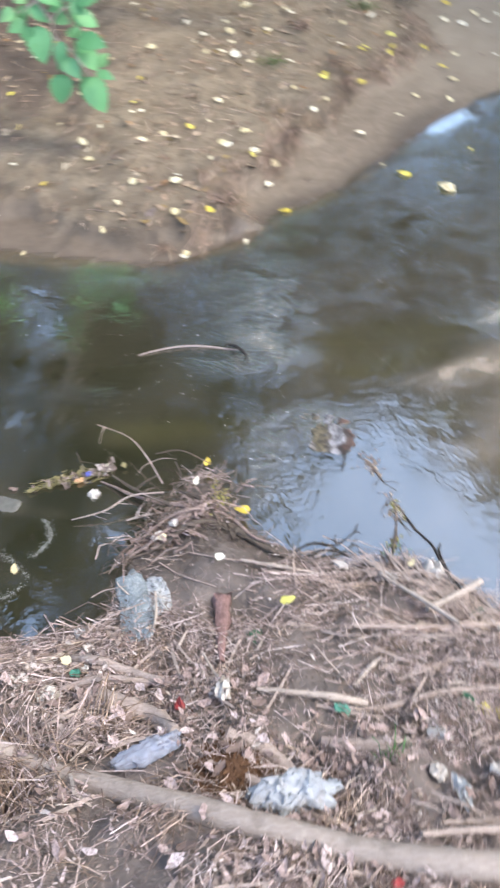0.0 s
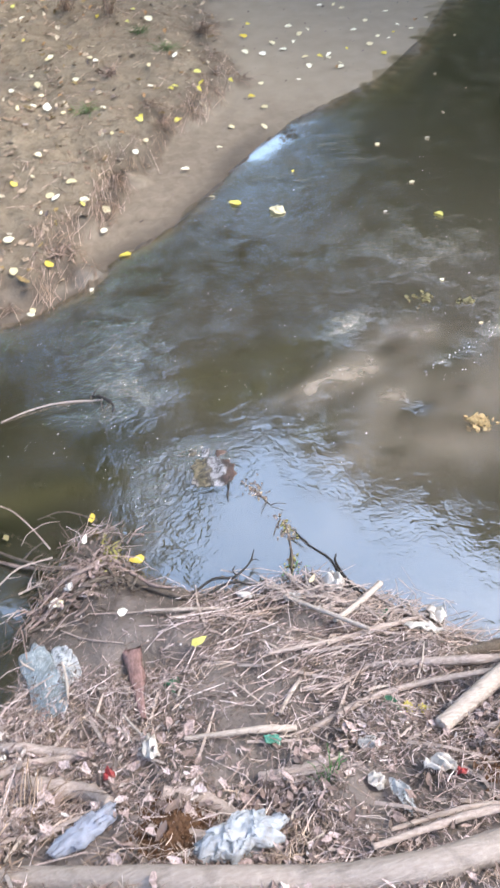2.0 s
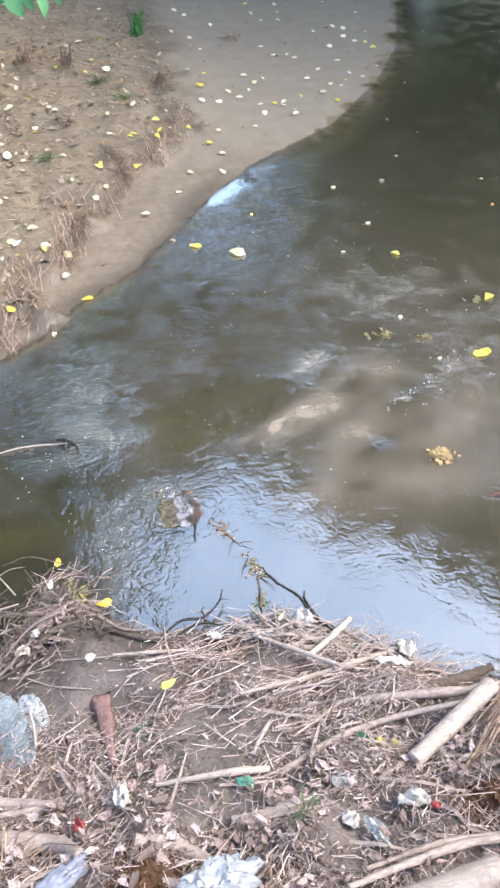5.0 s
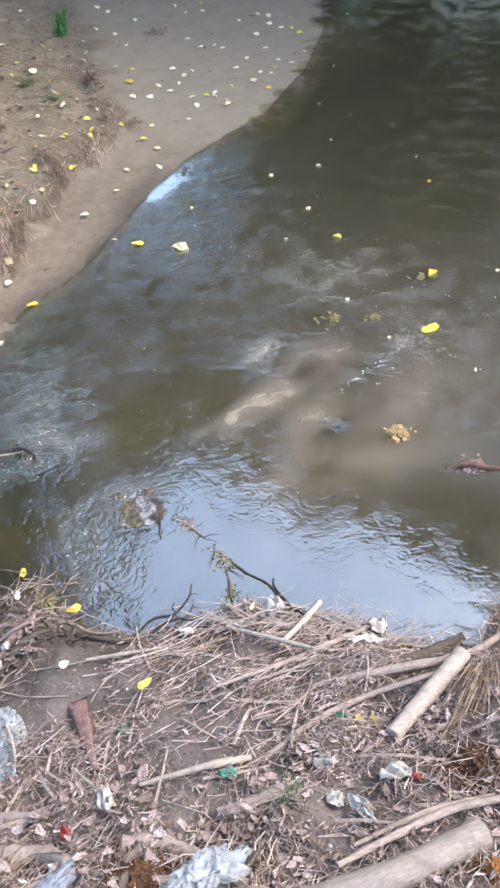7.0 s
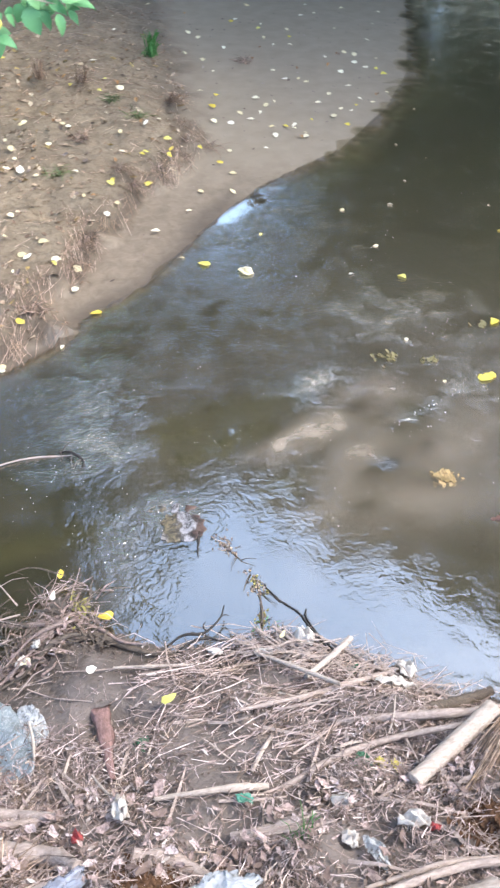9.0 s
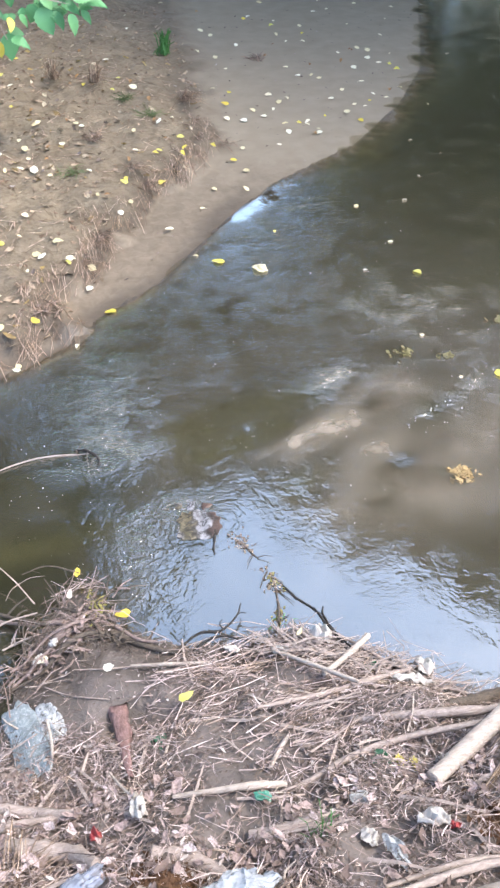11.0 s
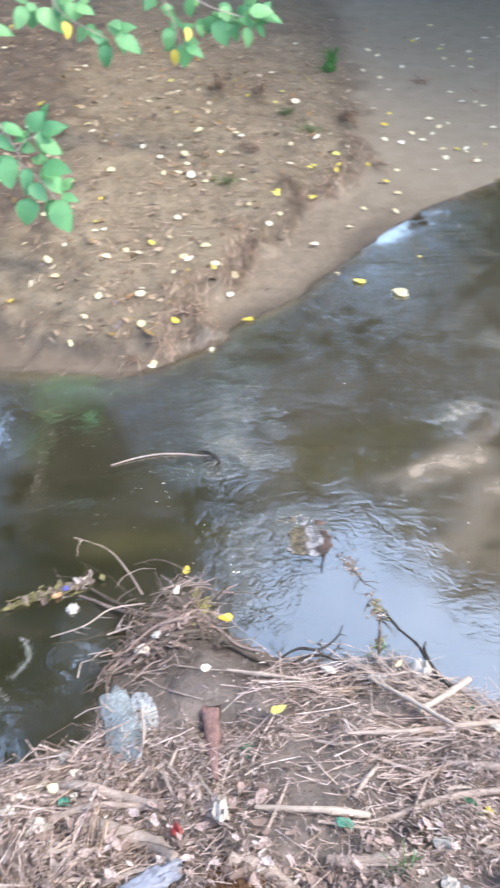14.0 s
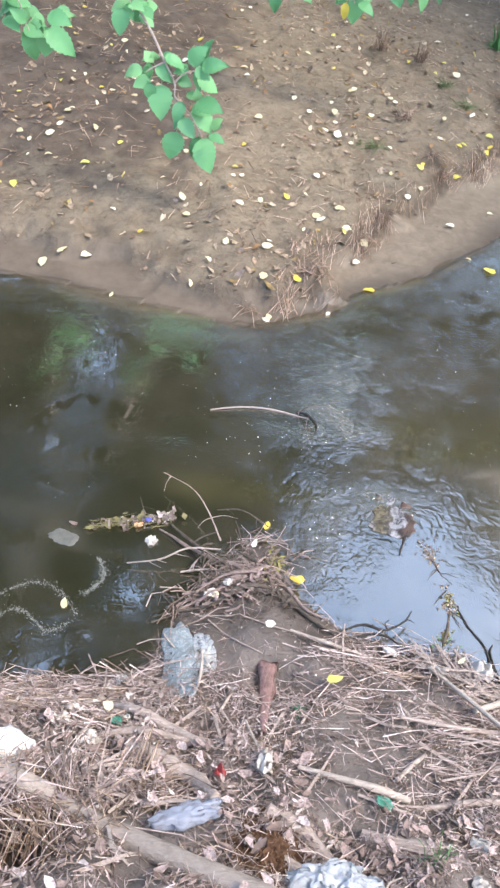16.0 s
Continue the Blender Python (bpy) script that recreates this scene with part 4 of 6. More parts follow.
leaf_scraps("leaf_litter", 9000, (-2.2, 3.0, -0.3, 2.25), (0.003, 0.011), 21)
leaf_scraps("leaf_litter", 1500, (-1.2, 1.6, 0.3, 1.35), (0.004, 0.012), 30, 0.04, LITTER_PALE, False, 2.8)
leaf_scraps("leaf_litter", 700, (-1.0, -0.3, 0.9, 1.5), (0.007, 0.018), 26, 0.04, LITTER_PALE)
leaf_scraps("leaf_litter", 400, (-2.2, 3.0, -0.3, 1.5), (0.007, 0.013), 22, 0.03, None, False, 2.6)

# a tangle of wet twigs and roots heaped on the spit
def tangle(count, seed, middle, spread_out, length, radius, wood, label, skew=0.55):
    rng = np.random.default_rng(seed)
    p = np.column_stack([rng.normal(middle[0], spread_out[0], count), rng.normal(middle[1], spread_out[1], count)])
    p[:, 1] += skew * (p[:, 0] - middle[0])
    turn = skew + 0.75 * rng.standard_normal(count)
    half = np.stack([np.cos(turn), np.sin(turn)], 1) * (rng.uniform(*length, count) / 2)[:, None]
    a, b = p - half, p + half
    za, zb = (np.maximum(height(q[:, 0], q[:, 1]), 0.0) + rng.uniform(0, 0.055, count) for q in (a, b))
    lift = np.column_stack([rng.normal(0, 0.015, count), rng.normal(0, 0.015, count), rng.uniform(0, 0.02, count)])
    mesh = stems(np.column_stack([a, za]), np.column_stack([b, zb]), lift, rng.uniform(*radius, count), "twig_tangle", wood)
    return tagged(new("twig_tangle", mesh), label, "twigs", kind="stuff")


tangle(120, 47, (-0.17, 1.95), (0.09, 0.05), (0.04, 0.16), (0.001, 0.003), STRAW_DARK, "red-brown wet twigs matted on the spit")
tangle(110, 19, (-0.15, 1.97), (0.09, 0.06), (0.03, 0.14), (0.0012, 0.004), BARK_DARK, "dark wet twigs and roots heaped on the spit")
tangle(70, 48, (-0.16, 1.94), (0.09, 0.05), (0.04, 0.15), (0.003, 0.0065), BARK_ROOT, "broken pinkish-brown root pieces on the spit")
tangle(70, 49, (-0.10, 1.93), (0.10, 0.05), (0.02, 0.10), (0.002, 0.005), BARK_DARK, "dark broken root pieces on the spit", -0.2)
tangle(60, 20, (-0.14, 1.97), (0.10, 0.07), (0.03, 0.13), (0.0010, 0.0032), BARK_TAN, "brown twigs heaped on the spit")
tangle(130, 23, (0.75, 1.66), (0.16, 0.04), (0.06, 0.22), (0.0015, 0.004), BARK_TAN, "brown twigs along the water's edge", -0.45)

def scatter_sticks(count, seed, box, length, radius, wood, label):
    rng = np.random.default_rng(seed)
    p = on_near_bank(rng, count, box)
    turn = 0.2 + 0.8 * rng.standard_normal(count)
    half = np.stack([np.cos(turn), np.sin(turn)], 1) * (rng.uniform(*length, count) / 2)[:, None]
    a, b = p - half, p + half
    za, zb = (np.maximum(height(q[:, 0], q[:, 1]), 0.0) + rng.uniform(0.005, 0.03, count) for q in (a, b))
    lift = np.column_stack([rng.normal(0, 0.006, count), rng.normal(0, 0.006, count), rng.uniform(0, 0.01, count)])
    mesh = stems(np.column_stack([a, za]), np.column_stack([b, zb]), lift, rng.uniform(*radius, count), "broken_sticks", wood)
    return tagged(new("broken_sticks", mesh), label, "sticks", kind="stuff")


scatter_sticks(150, 27, (-1.6, 2.2, 0.2, 1.9), (0.07, 0.24), (0.003, 0.007), BARK_TAN, "short broken brown sticks strewn on the bank")
scatter_sticks(110, 28, (-1.6, 2.2, 0.2, 1.9), (0.04, 0.14), (0.003, 0.006), BARK_CREAM, "short pale broken sticks strewn on the bank")

# ---- near bank: logs and sticks ----
def lie(points, up):
    """Points (x, y) laid on the ground or the water, each with its own lift or one for all."""
    ups = up if isinstance(up, (list, tuple)) else [up] * len(points)
    return [(x, y, max(ground_at(x, y), 0.0) + u) for (x, y), u in zip(points, ups)]


limb("log", lie([(-0.44, 0.905), (-0.26, 0.85), (0.06, 0.745), (0.34, 0.675), (0.56, 0.645), (0.78, 0.665)], [0.012, 0.018, 0.028, 0.03, 0.03, 0.03]), [0.022, 0.027, 0.030, 0.031, 0.031, 0.035], BARK_PALE,
     "long pale barkless log lying along the bank", "log", sides=12, gnarl=0.05, seed=31)
limb("log", lie([(-0.72, 0.98), (-0.58, 0.93), (-0.47, 0.92)], 0.02), [0.02, 0.028, 0.024], BARK_PALE, "pale log piece half buried in straw", "log", sides=10, gnarl=0.08, seed=32)
limb("log", lie([(0.79, 1.045), (0.94, 1.125), (1.10, 1.21)], [0.035, 0.05, 0.05]), [0.023, 0.026, 0.026], BARK_CREAM,
     "short cream log with a cut end", "log", sides=12, gnarl=0.04, seed=33)
def stick(line, up, radii, wood, words, seed):
    return limb("stick", lie(line, up), radii, wood, words, "stick", group="sticks on the near bank", sides=7, gnarl=0.10, seed=seed)


stick([(0.41, 1.44), (0.63, 1.46), (0.80, 1.50), (0.97, 1.56)], 0.03, [0.006, 0.009, 0.010, 0.008], BARK_TAN, "long tan stick with a slight bend", 40)
stick([(0.53, 1.72), (0.63, 1.60), (0.74, 1.47)], 0.04, [0.006, 0.008, 0.007], BARK_CREAM, "pale stick lying across other sticks", 41)
stick([(0.66, 1.56), (0.76, 1.63), (0.87, 1.71)], 0.05, [0.010, 0.011, 0.012], BARK_CREAM, "pale peeled stick end over the water", 42)
stick([(0.67, 1.33), (0.83, 1.285), (1.08, 1.235), (1.22, 1.28), (1.36, 1.35)], [0.02, 0.025, 0.03, 0.06, 0.07], [0.010, 0.013, 0.014, 0.013, 0.011], BARK_TAN, "thick grey-brown stick beside the cream log", 43)
stick([(0.44, 1.13), (0.63, 1.19), (0.80, 1.215), (1.0, 1.18)], [0.01, 0.02, 0.03, 0.05], [0.008, 0.010, 0.010, 0.008], BARK_TAN, "long bent tan stick on bare soil", 44)
stick([(0.47, 0.71), (0.62, 0.73), (0.77, 0.745), (0.92, 0.72)], 0.045, [0.007, 0.009, 0.010, 0.009], BARK_TAN, "thin brown stick above the log", 45)
stick([(0.53, 0.755), (0.72, 0.765), (0.88, 0.752)], 0.03, [0.005, 0.008, 0.008], BARK_TAN, "thin brown stick above the log", 46)
stick([(0.69, 1.02), (0.76, 1.05), (0.83, 1.09)], 0.02, [0.004, 0.006, 0.005], BARK_TAN, "thin twig beside the cream log", 47)
stick([(0.12, 1.185), (0.22, 1.165), (0.33, 1.15), (0.42, 1.145)], 0.02, [0.006, 0.009, 0.011, 0.010], BARK_CREAM, "pale barkless stick lying in straw", 48)
stick([(0.478, 1.318), (0.43, 1.26), (0.39, 1.205)], 0.02, [0.005, 0.007, 0.006], BARK_CREAM, "short pale twig on bare soil", 49)
stick([(-0.46, 1.325), (-0.36, 1.295), (-0.25, 1.255), (-0.13, 1.20)], 0.03, [0.012, 0.016, 0.017, 0.012], BARK_TAN, "curved brown branch on the bank", 50)
stick([(-0.34, 1.15), (-0.25, 1.115), (-0.15, 1.075), (-0.08, 1.0)], 0.02, [0.022, 0.028, 0.026, 0.016], BARK_TAN, "thick brown branch half under straw", 51)
stick([(-0.44, 1.19), (-0.32, 1.215), (-0.18, 1.215)], 0.02, [0.010, 0.013, 0.010], BARK_TAN, "brown stick among straw", 52)
stick([(-0.55, 1.25), (-0.52, 1.30), (-0.49, 1.36)], 0.02, [0.012, 0.015, 0.012], BARK_CREAM, "short pale wood chunk", 53)
stick([(0.01, 0.90), (0.10, 0.86), (0.18, 0.85)], 0.01, [0.016, 0.02, 0.014], BARK_TAN, "stub of brown wood beside the log", 54)
stick([(0.29, 1.0), (0.38, 0.985), (0.47, 0.99)], 0.005, [0.018, 0.024, 0.018], BARK_TAN, "buried brown log stub", 55)
stick([(0.05, 1.00), (0.14, 0.97), (0.22, 0.90)], 0.015, [0.018, 0.022, 0.014], BARK_TAN, "thick brown root piece in the straw", 56)
stick([(-0.045, 1.335), (-0.005, 1.25), (0.045, 1.16)], [0.05, 0.04, 0.03], [0.003, 0.004, 0.003], BARK_CREAM, "thin pale twig leaning on the peg", 57)
stick([(-0.21, 1.45), (-0.215, 1.53), (-0.225, 1.60)], [0.02, 0.04, 0.05], [0.004, 0.005, 0.004], BARK_CREAM, "thin pale twig beside the grey plastic", 58)
stick([(0.84, 1.55), (0.90, 1.60), (1.0, 1.50), (1.12, 1.43)], 0.03, [0.005, 0.007, 0.008, 0.006], BARK_TAN, "thin stick at the water's edge", 59)
stick([(0.72, 1.80), (0.82, 1.70), (0.92, 1.58)], 0.03, [0.005, 0.006, 0.005], BARK_TAN, "thin stick at the water's edge", 60)
stick([(0.62, 1.83), (0.68, 1.74), (0.72, 1.64)], 0.03, [0.006, 0.008, 0.006], BARK_TAN, "thin stick at the water's edge", 61)
stick([(0.05, 1.77), (0.18, 1.735), (0.32, 1.72)], 0.02, [0.005, 0.007, 0.005], BARK_CREAM, "pale thin stick on wet mud", 62)
limb("driftwood", lie([(0.97, 1.32), (1.08, 1.36), (1.17, 1.40), (1.27, 1.42)], [0.01, 0.03, 0.035, 0.03]), [0.012, 0.022, 0.024, 0.014], BARK_DARK, "dark waterlogged driftwood at the water's edge", "driftwood", sides=9, gnarl=0.2, seed=70)
# dark roots and wood that edge the spit
def spit_root(line, up, radii, wood, words, seed):
    return limb("driftwood", lie(line, up), radii, wood, words, "driftwood", group="roots of the spit", sides=9, gnarl=0.22, seed=seed)


spit_root([(-0.09, 1.985), (-0.03, 1.945), (0.06, 1.90), (0.15, 1.835), (0.25, 1.795), (0.31, 1.785)], 0.018, [0.00924, 0.01386, 0.0132, 0.0099, 0.0066, 0.0033], BARK_DARK, "thick dark brown root at the edge of the spit", 80)
spit_root([(-0.05, 1.99), (0.02, 1.95), (0.09, 1.88), (0.17, 1.85)], 0.035, [0.00396, 0.0066, 0.00594, 0.0033], BARK_ROOT, "brown root lying over a thicker one", 81)
spit_root([(-0.345, 1.80), (-0.26, 1.86), (-0.178, 1.925), (-0.087, 2.0), (-0.05, 2.03)], [0.02, 0.035, 0.05, 0.05, 0.04], [0.00528, 0.00924, 0.0099, 0.00792, 0.00396], BARK_ROOT, "pinkish-brown weathered root across the spit", 82)
spit_root([(-0.35, 1.79), (-0.25, 1.82), (-0.16, 1.875), (-0.08, 1.91), (0.0, 1.92)], [0.02, 0.035, 0.045, 0.05, 0.03], [0.00396, 0.00726, 0.00924, 0.00792, 0.00528], BARK_DARK, "dark wet root across the spit", 83)
spit_root([(-0.505, 2.155), (-0.44, 2.115), (-0.375, 2.075), (-0.26, 2.03), (-0.16, 1.995)], [0.0, 0.015, 0.025, 0.04, 0.045], [0.00396, 0.00528, 0.0066, 0.00858, 0.00792], BARK_ROOT, "brown branch running from the raft to the spit", 84)
spit_root([(-0.30, 1.85), (-0.22, 1.93), (-0.14, 1.95), (-0.06, 1.97)], 0.065, [0.00264, 0.00528, 0.0066, 0.00396], BARK_ROOT, "split pinkish-brown root piece on the heap", 85)
spit_root([(-0.20, 2.08), (-0.13, 2.04), (-0.07, 1.98), (-0.03, 1.90)], 0.05, [0.0033, 0.00528, 0.00528, 0.0033], BARK_DARK, "dark bent root on the heap", 86)
spit_root([(-0.238, 1.77), (-0.17, 1.72), (-0.114, 1.68), (-0.03, 1.645)], 0.012, [0.00198, 0.00264, 0.00264, 0.00198], BARK_TAN, "long yellowish stalk on wet mud", 87)
spit_root([(-0.13, 1.80), (-0.04, 1.77), (0.05, 1.77)], 0.015, [0.00198, 0.00264, 0.00198], BARK_TAN, "thin stalk on wet mud", 88)
# frayed bark and rotten leaves caught in the heap
rng = np.random.default_rng(86)
for count, dress, label in ((130, LITTER_PINK, "frayed bark strips caught in the root heap"), (110, LITTER, "dark rotten leaves caught in the root heap"), (46, MOSS, "yellow-green moss on the root heap")):
    spots = rng.normal((-0.13, 1.95), (0.10, 0.055), (count, 2)) if dress is not MOSS else rng.normal((-0.045, 2.04), (0.025, 0.06), (count, 2))
    spots[:, 1] += 0.45 * (spots[:, 0] + 0.13) * (dress is not MOSS)
    spots = spots[shore(spots[:, 0], spots[:, 1])[1] > 0]
    tagged(new("root_litter", scraps(np.column_stack([spots, height(spots[:, 0], spots[:, 1]) + rng.uniform(0.01, 0.06, len(spots))]), rng.uniform(0.006, 0.02, len(spots)), "root_litter", dress, rng, 0.5, 2.8)), label, "litter", kind="stuff")

# twigs over the bright water
black = new("twig")
black.location = (0.45, 1.80, 0.03)
tagged(black, "black forked twig sticking out over the water", "twig")
for line, radii in (([(0.235, 1.83, 0.03), (0.30, 1.862, 0.035), (0.365, 1.855, 0.035), (0.40, 1.868, 0.035), (0.445, 1.905, 0.04), (0.468, 1.95, 0.045)], [0.004, 0.0055, 0.005, 0.0045, 0.0035, 0.002]),
                    ([(0.27, 1.805, 0.03), (0.33, 1.832, 0.032), (0.385, 1.835, 0.03), (0.43, 1.815, 0.025), (0.485, 1.805, 0.012)], [0.004, 0.005, 0.0045, 0.0035, 0.002]),
                    ([(0.385, 1.86, 0.035), (0.378, 1.885, 0.035), (0.39, 1.90, 0.038)], [0.003, 0.0025, 0.0015]), ([(0.445, 1.905, 0.04), (0.46, 1.912, 0.042), (0.478, 1.905, 0.04)], [0.0025, 0.002, 0.001])):
    limb("prong", line, radii, BARK_BLACK, parent=black, sides=6, gnarl=0.15, seed=90)
limb("twig", [(0.64, 2.04, 0.001), (0.675, 1.965, 0.003), (0.69, 1.945, 0.002), (0.735, 1.885, 0.004), (0.75, 1.83, 0.006), (0.775, 1.70, 0.05)], [0.0025, 0.005, 0.003, 0.0035, 0.0055, 0.004], BARK_BLACK, "black twig bending over the water", "twig", sides=6, gnarl=0.35, seed=91)
limb("twig", [(0.765, 1.90, 0.001), (0.755, 1.86, 0.004), (0.775, 1.77, 0.012), (0.80, 1.66, 0.06)], [0.003, 0.004, 0.003, 0.004], BARK_BLACK, "black twig bending over the water", "twig", sides=6, gnarl=0.15, seed=92)

# the red-brown peg
def peg():
    verts, faces = [], []
    rows = [(0.0, 0.030, 0.004), (0.015, 0.033, 0.006), (0.10, 0.032, 0.007), (0.25, 0.030, 0.007), (0.45, 0.025, 0.007), (0.62, 0.018, 0.007), (0.8, 0.014, 0.006), (1.0, 0.009, 0.004)]
    foot, head = Vector((0.012, 1.315, ground_at(0.012, 1.315) + 0.034)), Vector((-0.008, 1.625, ground_at(-0.008, 1.625) + 0.014))
    rng = np.random.default_rng(5)
    for t, w, d in rows:
        c = head.lerp(foot, t) - foot
        for sx, sz in ((-1, -0.6), (-0.6, 0.7), (0, 1), (0.6, 0.7), (1, -0.6), (0, -1)):
            verts.append(c + Vector((sx * w * (1 + 0.18 * rng.standard_normal()), 0.006 * rng.standard_normal(), sz * d)))
    for i in range(len(rows) - 1):
        for k in range(6):
            j = (k + 1) % 6
            faces.append((i * 6 + k, i * 6 + j, i * 6 + 6 + j, i * 6 + 6 + k))
    faces += [tuple(range(5, -1, -1)), tuple(range(6 * len(rows) - 6, 6 * len(rows)))]
    ob = new("wooden_peg", mesh_from("wooden_peg", verts, faces, PEG, True))
    ob.location = foot
    return tagged(ob, "rust-red wedge of wood lying on wet mud", "wood piece")


peg()


# ---- near bank: rubbish ----
def torn_sheet(bm, size, tall, seed, shift, rings=13, around=40):
    """A torn sheet, creased along a few ways, with a ragged rim and a thickness."""
    rng = random.Random(seed)
    creases = [(rng.uniform(0, math.pi), rng.uniform(0.55, 1.5), rng.random(), rng.uniform(0.5, 1.0)) for _ in range(4)]
    total = sum(c[3] for c in creases)
    top, under = [], []
    for r in range(rings + 1):
        for k in range(around):
            a = 2 * math.pi * k / around
            rim = 1 + 0.35 * noise.noise(Vector((math.cos(a), math.sin(a), 0)) * 1.3 + shift) + 0.2 * noise.noise(Vector((math.cos(a), math.sin(a), 0)) * 4.0 - shift)
            f = 0.02 + 0.98 * r / rings
            u, v = math.cos(a) * rim * f, math.sin(a) * rim * f
            bend = Vector((u, v, 0)) * 1.6 + shift
            du, dv = u + 0.22 * noise.noise(bend), v + 0.22 * noise.noise(bend + Vector((9, 4, 2)))
            fold_up = 0.0
            for turn, often, start, much in creases:
                s = (du * math.cos(turn) + dv * math.sin(turn)) * often + start
                fold_up += much * abs(2 * (s - math.floor(s)) - 1)
            z = tall * (0.05 + (1.35 * fold_up / total - 0.25) * (1 - 0.35 * f * f)) + 0.10 * tall * noise.noise(bend * 4)
            x, y = u * size[0] / 2 * (1 - 0.12 * fold_up / total), v * size[1] / 2
            top.append(bm.verts.new((x, y, z)))
            under.append(bm.verts.new((x * 0.985, y * 0.985, z - 0.003)))
    for r in range(rings):
        for k in range(around):
            a, b = r * around + k, r * around + (k + 1) % around
            bm.faces.new((top[a], top[a + around], top[b + around], top[b]))
            bm.faces.new((under[b], under[b + around], under[a + around], under[a]))
    last = rings * around
    for k in range(around):
        a, b = last + k, last + (k + 1) % around
        bm.faces.new((top[a], under[a], under[b], top[b]))
    bm.faces.new(top[:around])
    bm.faces.new(under[:around][::-1])


def cloth_panel(name, x, y, size, lift, turn, material, seed, rest=0.0, folds=2.5, parent=None, label="", category="", rows=18, cols=12):
    """A limp sheet with a ragged outline, long soft folds and a thickness, lying on the ground or the water."""
    shift = Vector((seed * 5.7, seed * 2.3, seed * 1.1))
    c, d = math.cos(radians(turn)), math.sin(radians(turn))
    base = max(ground_at(x, y), 0.0)
    top, under = [], []
    for i in range(rows + 1):
        for k in range(cols + 1):
            v, u = 2 * i / rows - 1, 2 * k / cols - 1
            rim = 1 + 0.26 * noise.noise(Vector((u, v, 0)) * 1.4 + shift) + 0.17 * noise.noise(Vector((u, v, 1)) * 4.0 + shift)
            pull = 1 - 0.24 * (u * u * v * v)
            lx, ly = u * size[0] / 2 * rim * pull, v * size[1] / 2 * rim * pull
            gx, gy = x + lx * c - ly * d, y + lx * d + ly * c
            wave = 0.5 + 0.5 * math.sin(folds * math.pi * (u + 0.5 * noise.noise(Vector((0, v, 0)) * 1.3 + shift)) + seed)
            z = max(ground_at(gx, gy), 0.0) + rest + lift * (wave * (1 - 0.6 * max(abs(u), abs(v)) ** 3) + 0.35 * noise.noise(Vector((u * 2, v * 2, 3)) + shift))
            top.append((gx - x, gy - y, z - base))
            under.append((gx - x, gy - y, z - base - 0.002))
    w, n = cols + 1, len(top)
    faces = []
    for i in range(rows):
        for k in range(cols):
            q = i * w + k
            faces += [(q, q + 1, q + w + 1, q + w), (n + q, n + q + w, n + q + w + 1, n + q + 1)]
    rim = [k for k in range(cols)] + [i * w + cols for i in range(rows)] + [rows * w + cols - k for k in range(cols)] + [(rows - i) * w for i in range(rows)]
    for p, q in zip(rim, rim[1:] + rim[:1]):
        faces.append((q, p, n + p, n + q))
    ob = new(name, mesh_from(name, top + under, faces, material, True))
    if parent is None:
        ob.location = (x, y, base)
        return tagged(ob, label, category)
    ob.parent = parent
    ob.location = Vector((x, y, base)) - parent.location
    return tagged(ob, label) if label else ob


def crumpled(name, x, y, size, tall, turn, material, seed, label, category, up=0.0, fold=1.0, fine=4):
    """A crushed, folded piece of plastic film with volume."""
    bm = bmesh.new()
    shift = Vector((seed * 7.3, seed * 3.1, seed * 1.7))
    if fold >= 0.6:
        torn_sheet(bm, size, tall, seed, shift)
    else:
        bmesh.ops.create_icosphere(bm, subdivisions=fine, radius=1.0)
    for v in (bm.verts if fold < 0.6 else ()):
        p = v.co.copy()
        ridge = abs(noise.noise(p * 1.9 + shift)) * 0.9 + abs(noise.noise(p * 4.3 + shift)) * 0.45 + abs(noise.noise(p * 9.0 + shift)) * 0.2
        edge = 1 + 0.55 * noise.noise(Vector((p.x, p.y, 0)) * 1.7 + shift) + 0.35 * noise.noise(Vector((p.x, p.y, 0)) * 4.5 - shift)
        v.co = Vector((p.x * edge * size[0] / 2, p.y * edge * size[1] / 2, (p.z * 0.45 + 0.35 + fold * (0.45 - ridge) * (0.6 + 0.4 * p.z)) * tall))
        v.co.x += fold * 0.06 * size[0] * noise.noise(p * 5 + shift)
        v.co.y += fold * 0.06 * size[1] * noise.noise(p * 5.5 - shift)
    me = bpy.data.meshes.new(name)
    bm.to_mesh(me)
    bm.free()
    me.materials.append(material)
    me.polygons.foreach_set("use_smooth", [True] * len(me.polygons))
    ob = new(name, me)
    e = 0.03
    gx, gy = (ground_at(x + e, y) - ground_at(x - e, y)) / (2 * e), (ground_at(x, y + e) - ground_at(x, y - e)) / (2 * e)
    ob.matrix_world = Matrix.Translation((x, y, max(ground_at(x, y), 0.0) + up)) @ Vector((0, 0, 1)).rotation_difference(Vector((-0.7 * gx, -0.7 * gy, 1)).normalized()).to_matrix().to_4x4() @ pose(0, 0, 0, 0, 0, turn)
    return tagged(ob, label, category)


def pulp(x, y, reach, count, material, seed, name, label, category, tall=0.045, size=(0.004, 0.013), kind=""):
    """A heaped clump of many small limp scraps."""
    rng = np.random.default_rng(seed)
    off = rng.normal(0, reach * 0.5, (count, 2))
    top = tall * np.exp(-(off ** 2).sum(1) / (reach * 0.6) ** 2) * rng.uniform(0.1, 1, count)
    base = np.maximum(height(x + off[:, 0], y + off[:, 1]), 0.0) - max(ground_at(x, y), 0.0)
    ob = new(name, scraps(np.column_stack([off, base + top + 0.003]), rng.uniform(*size, count), name, material, rng, 0.5, 1.6))
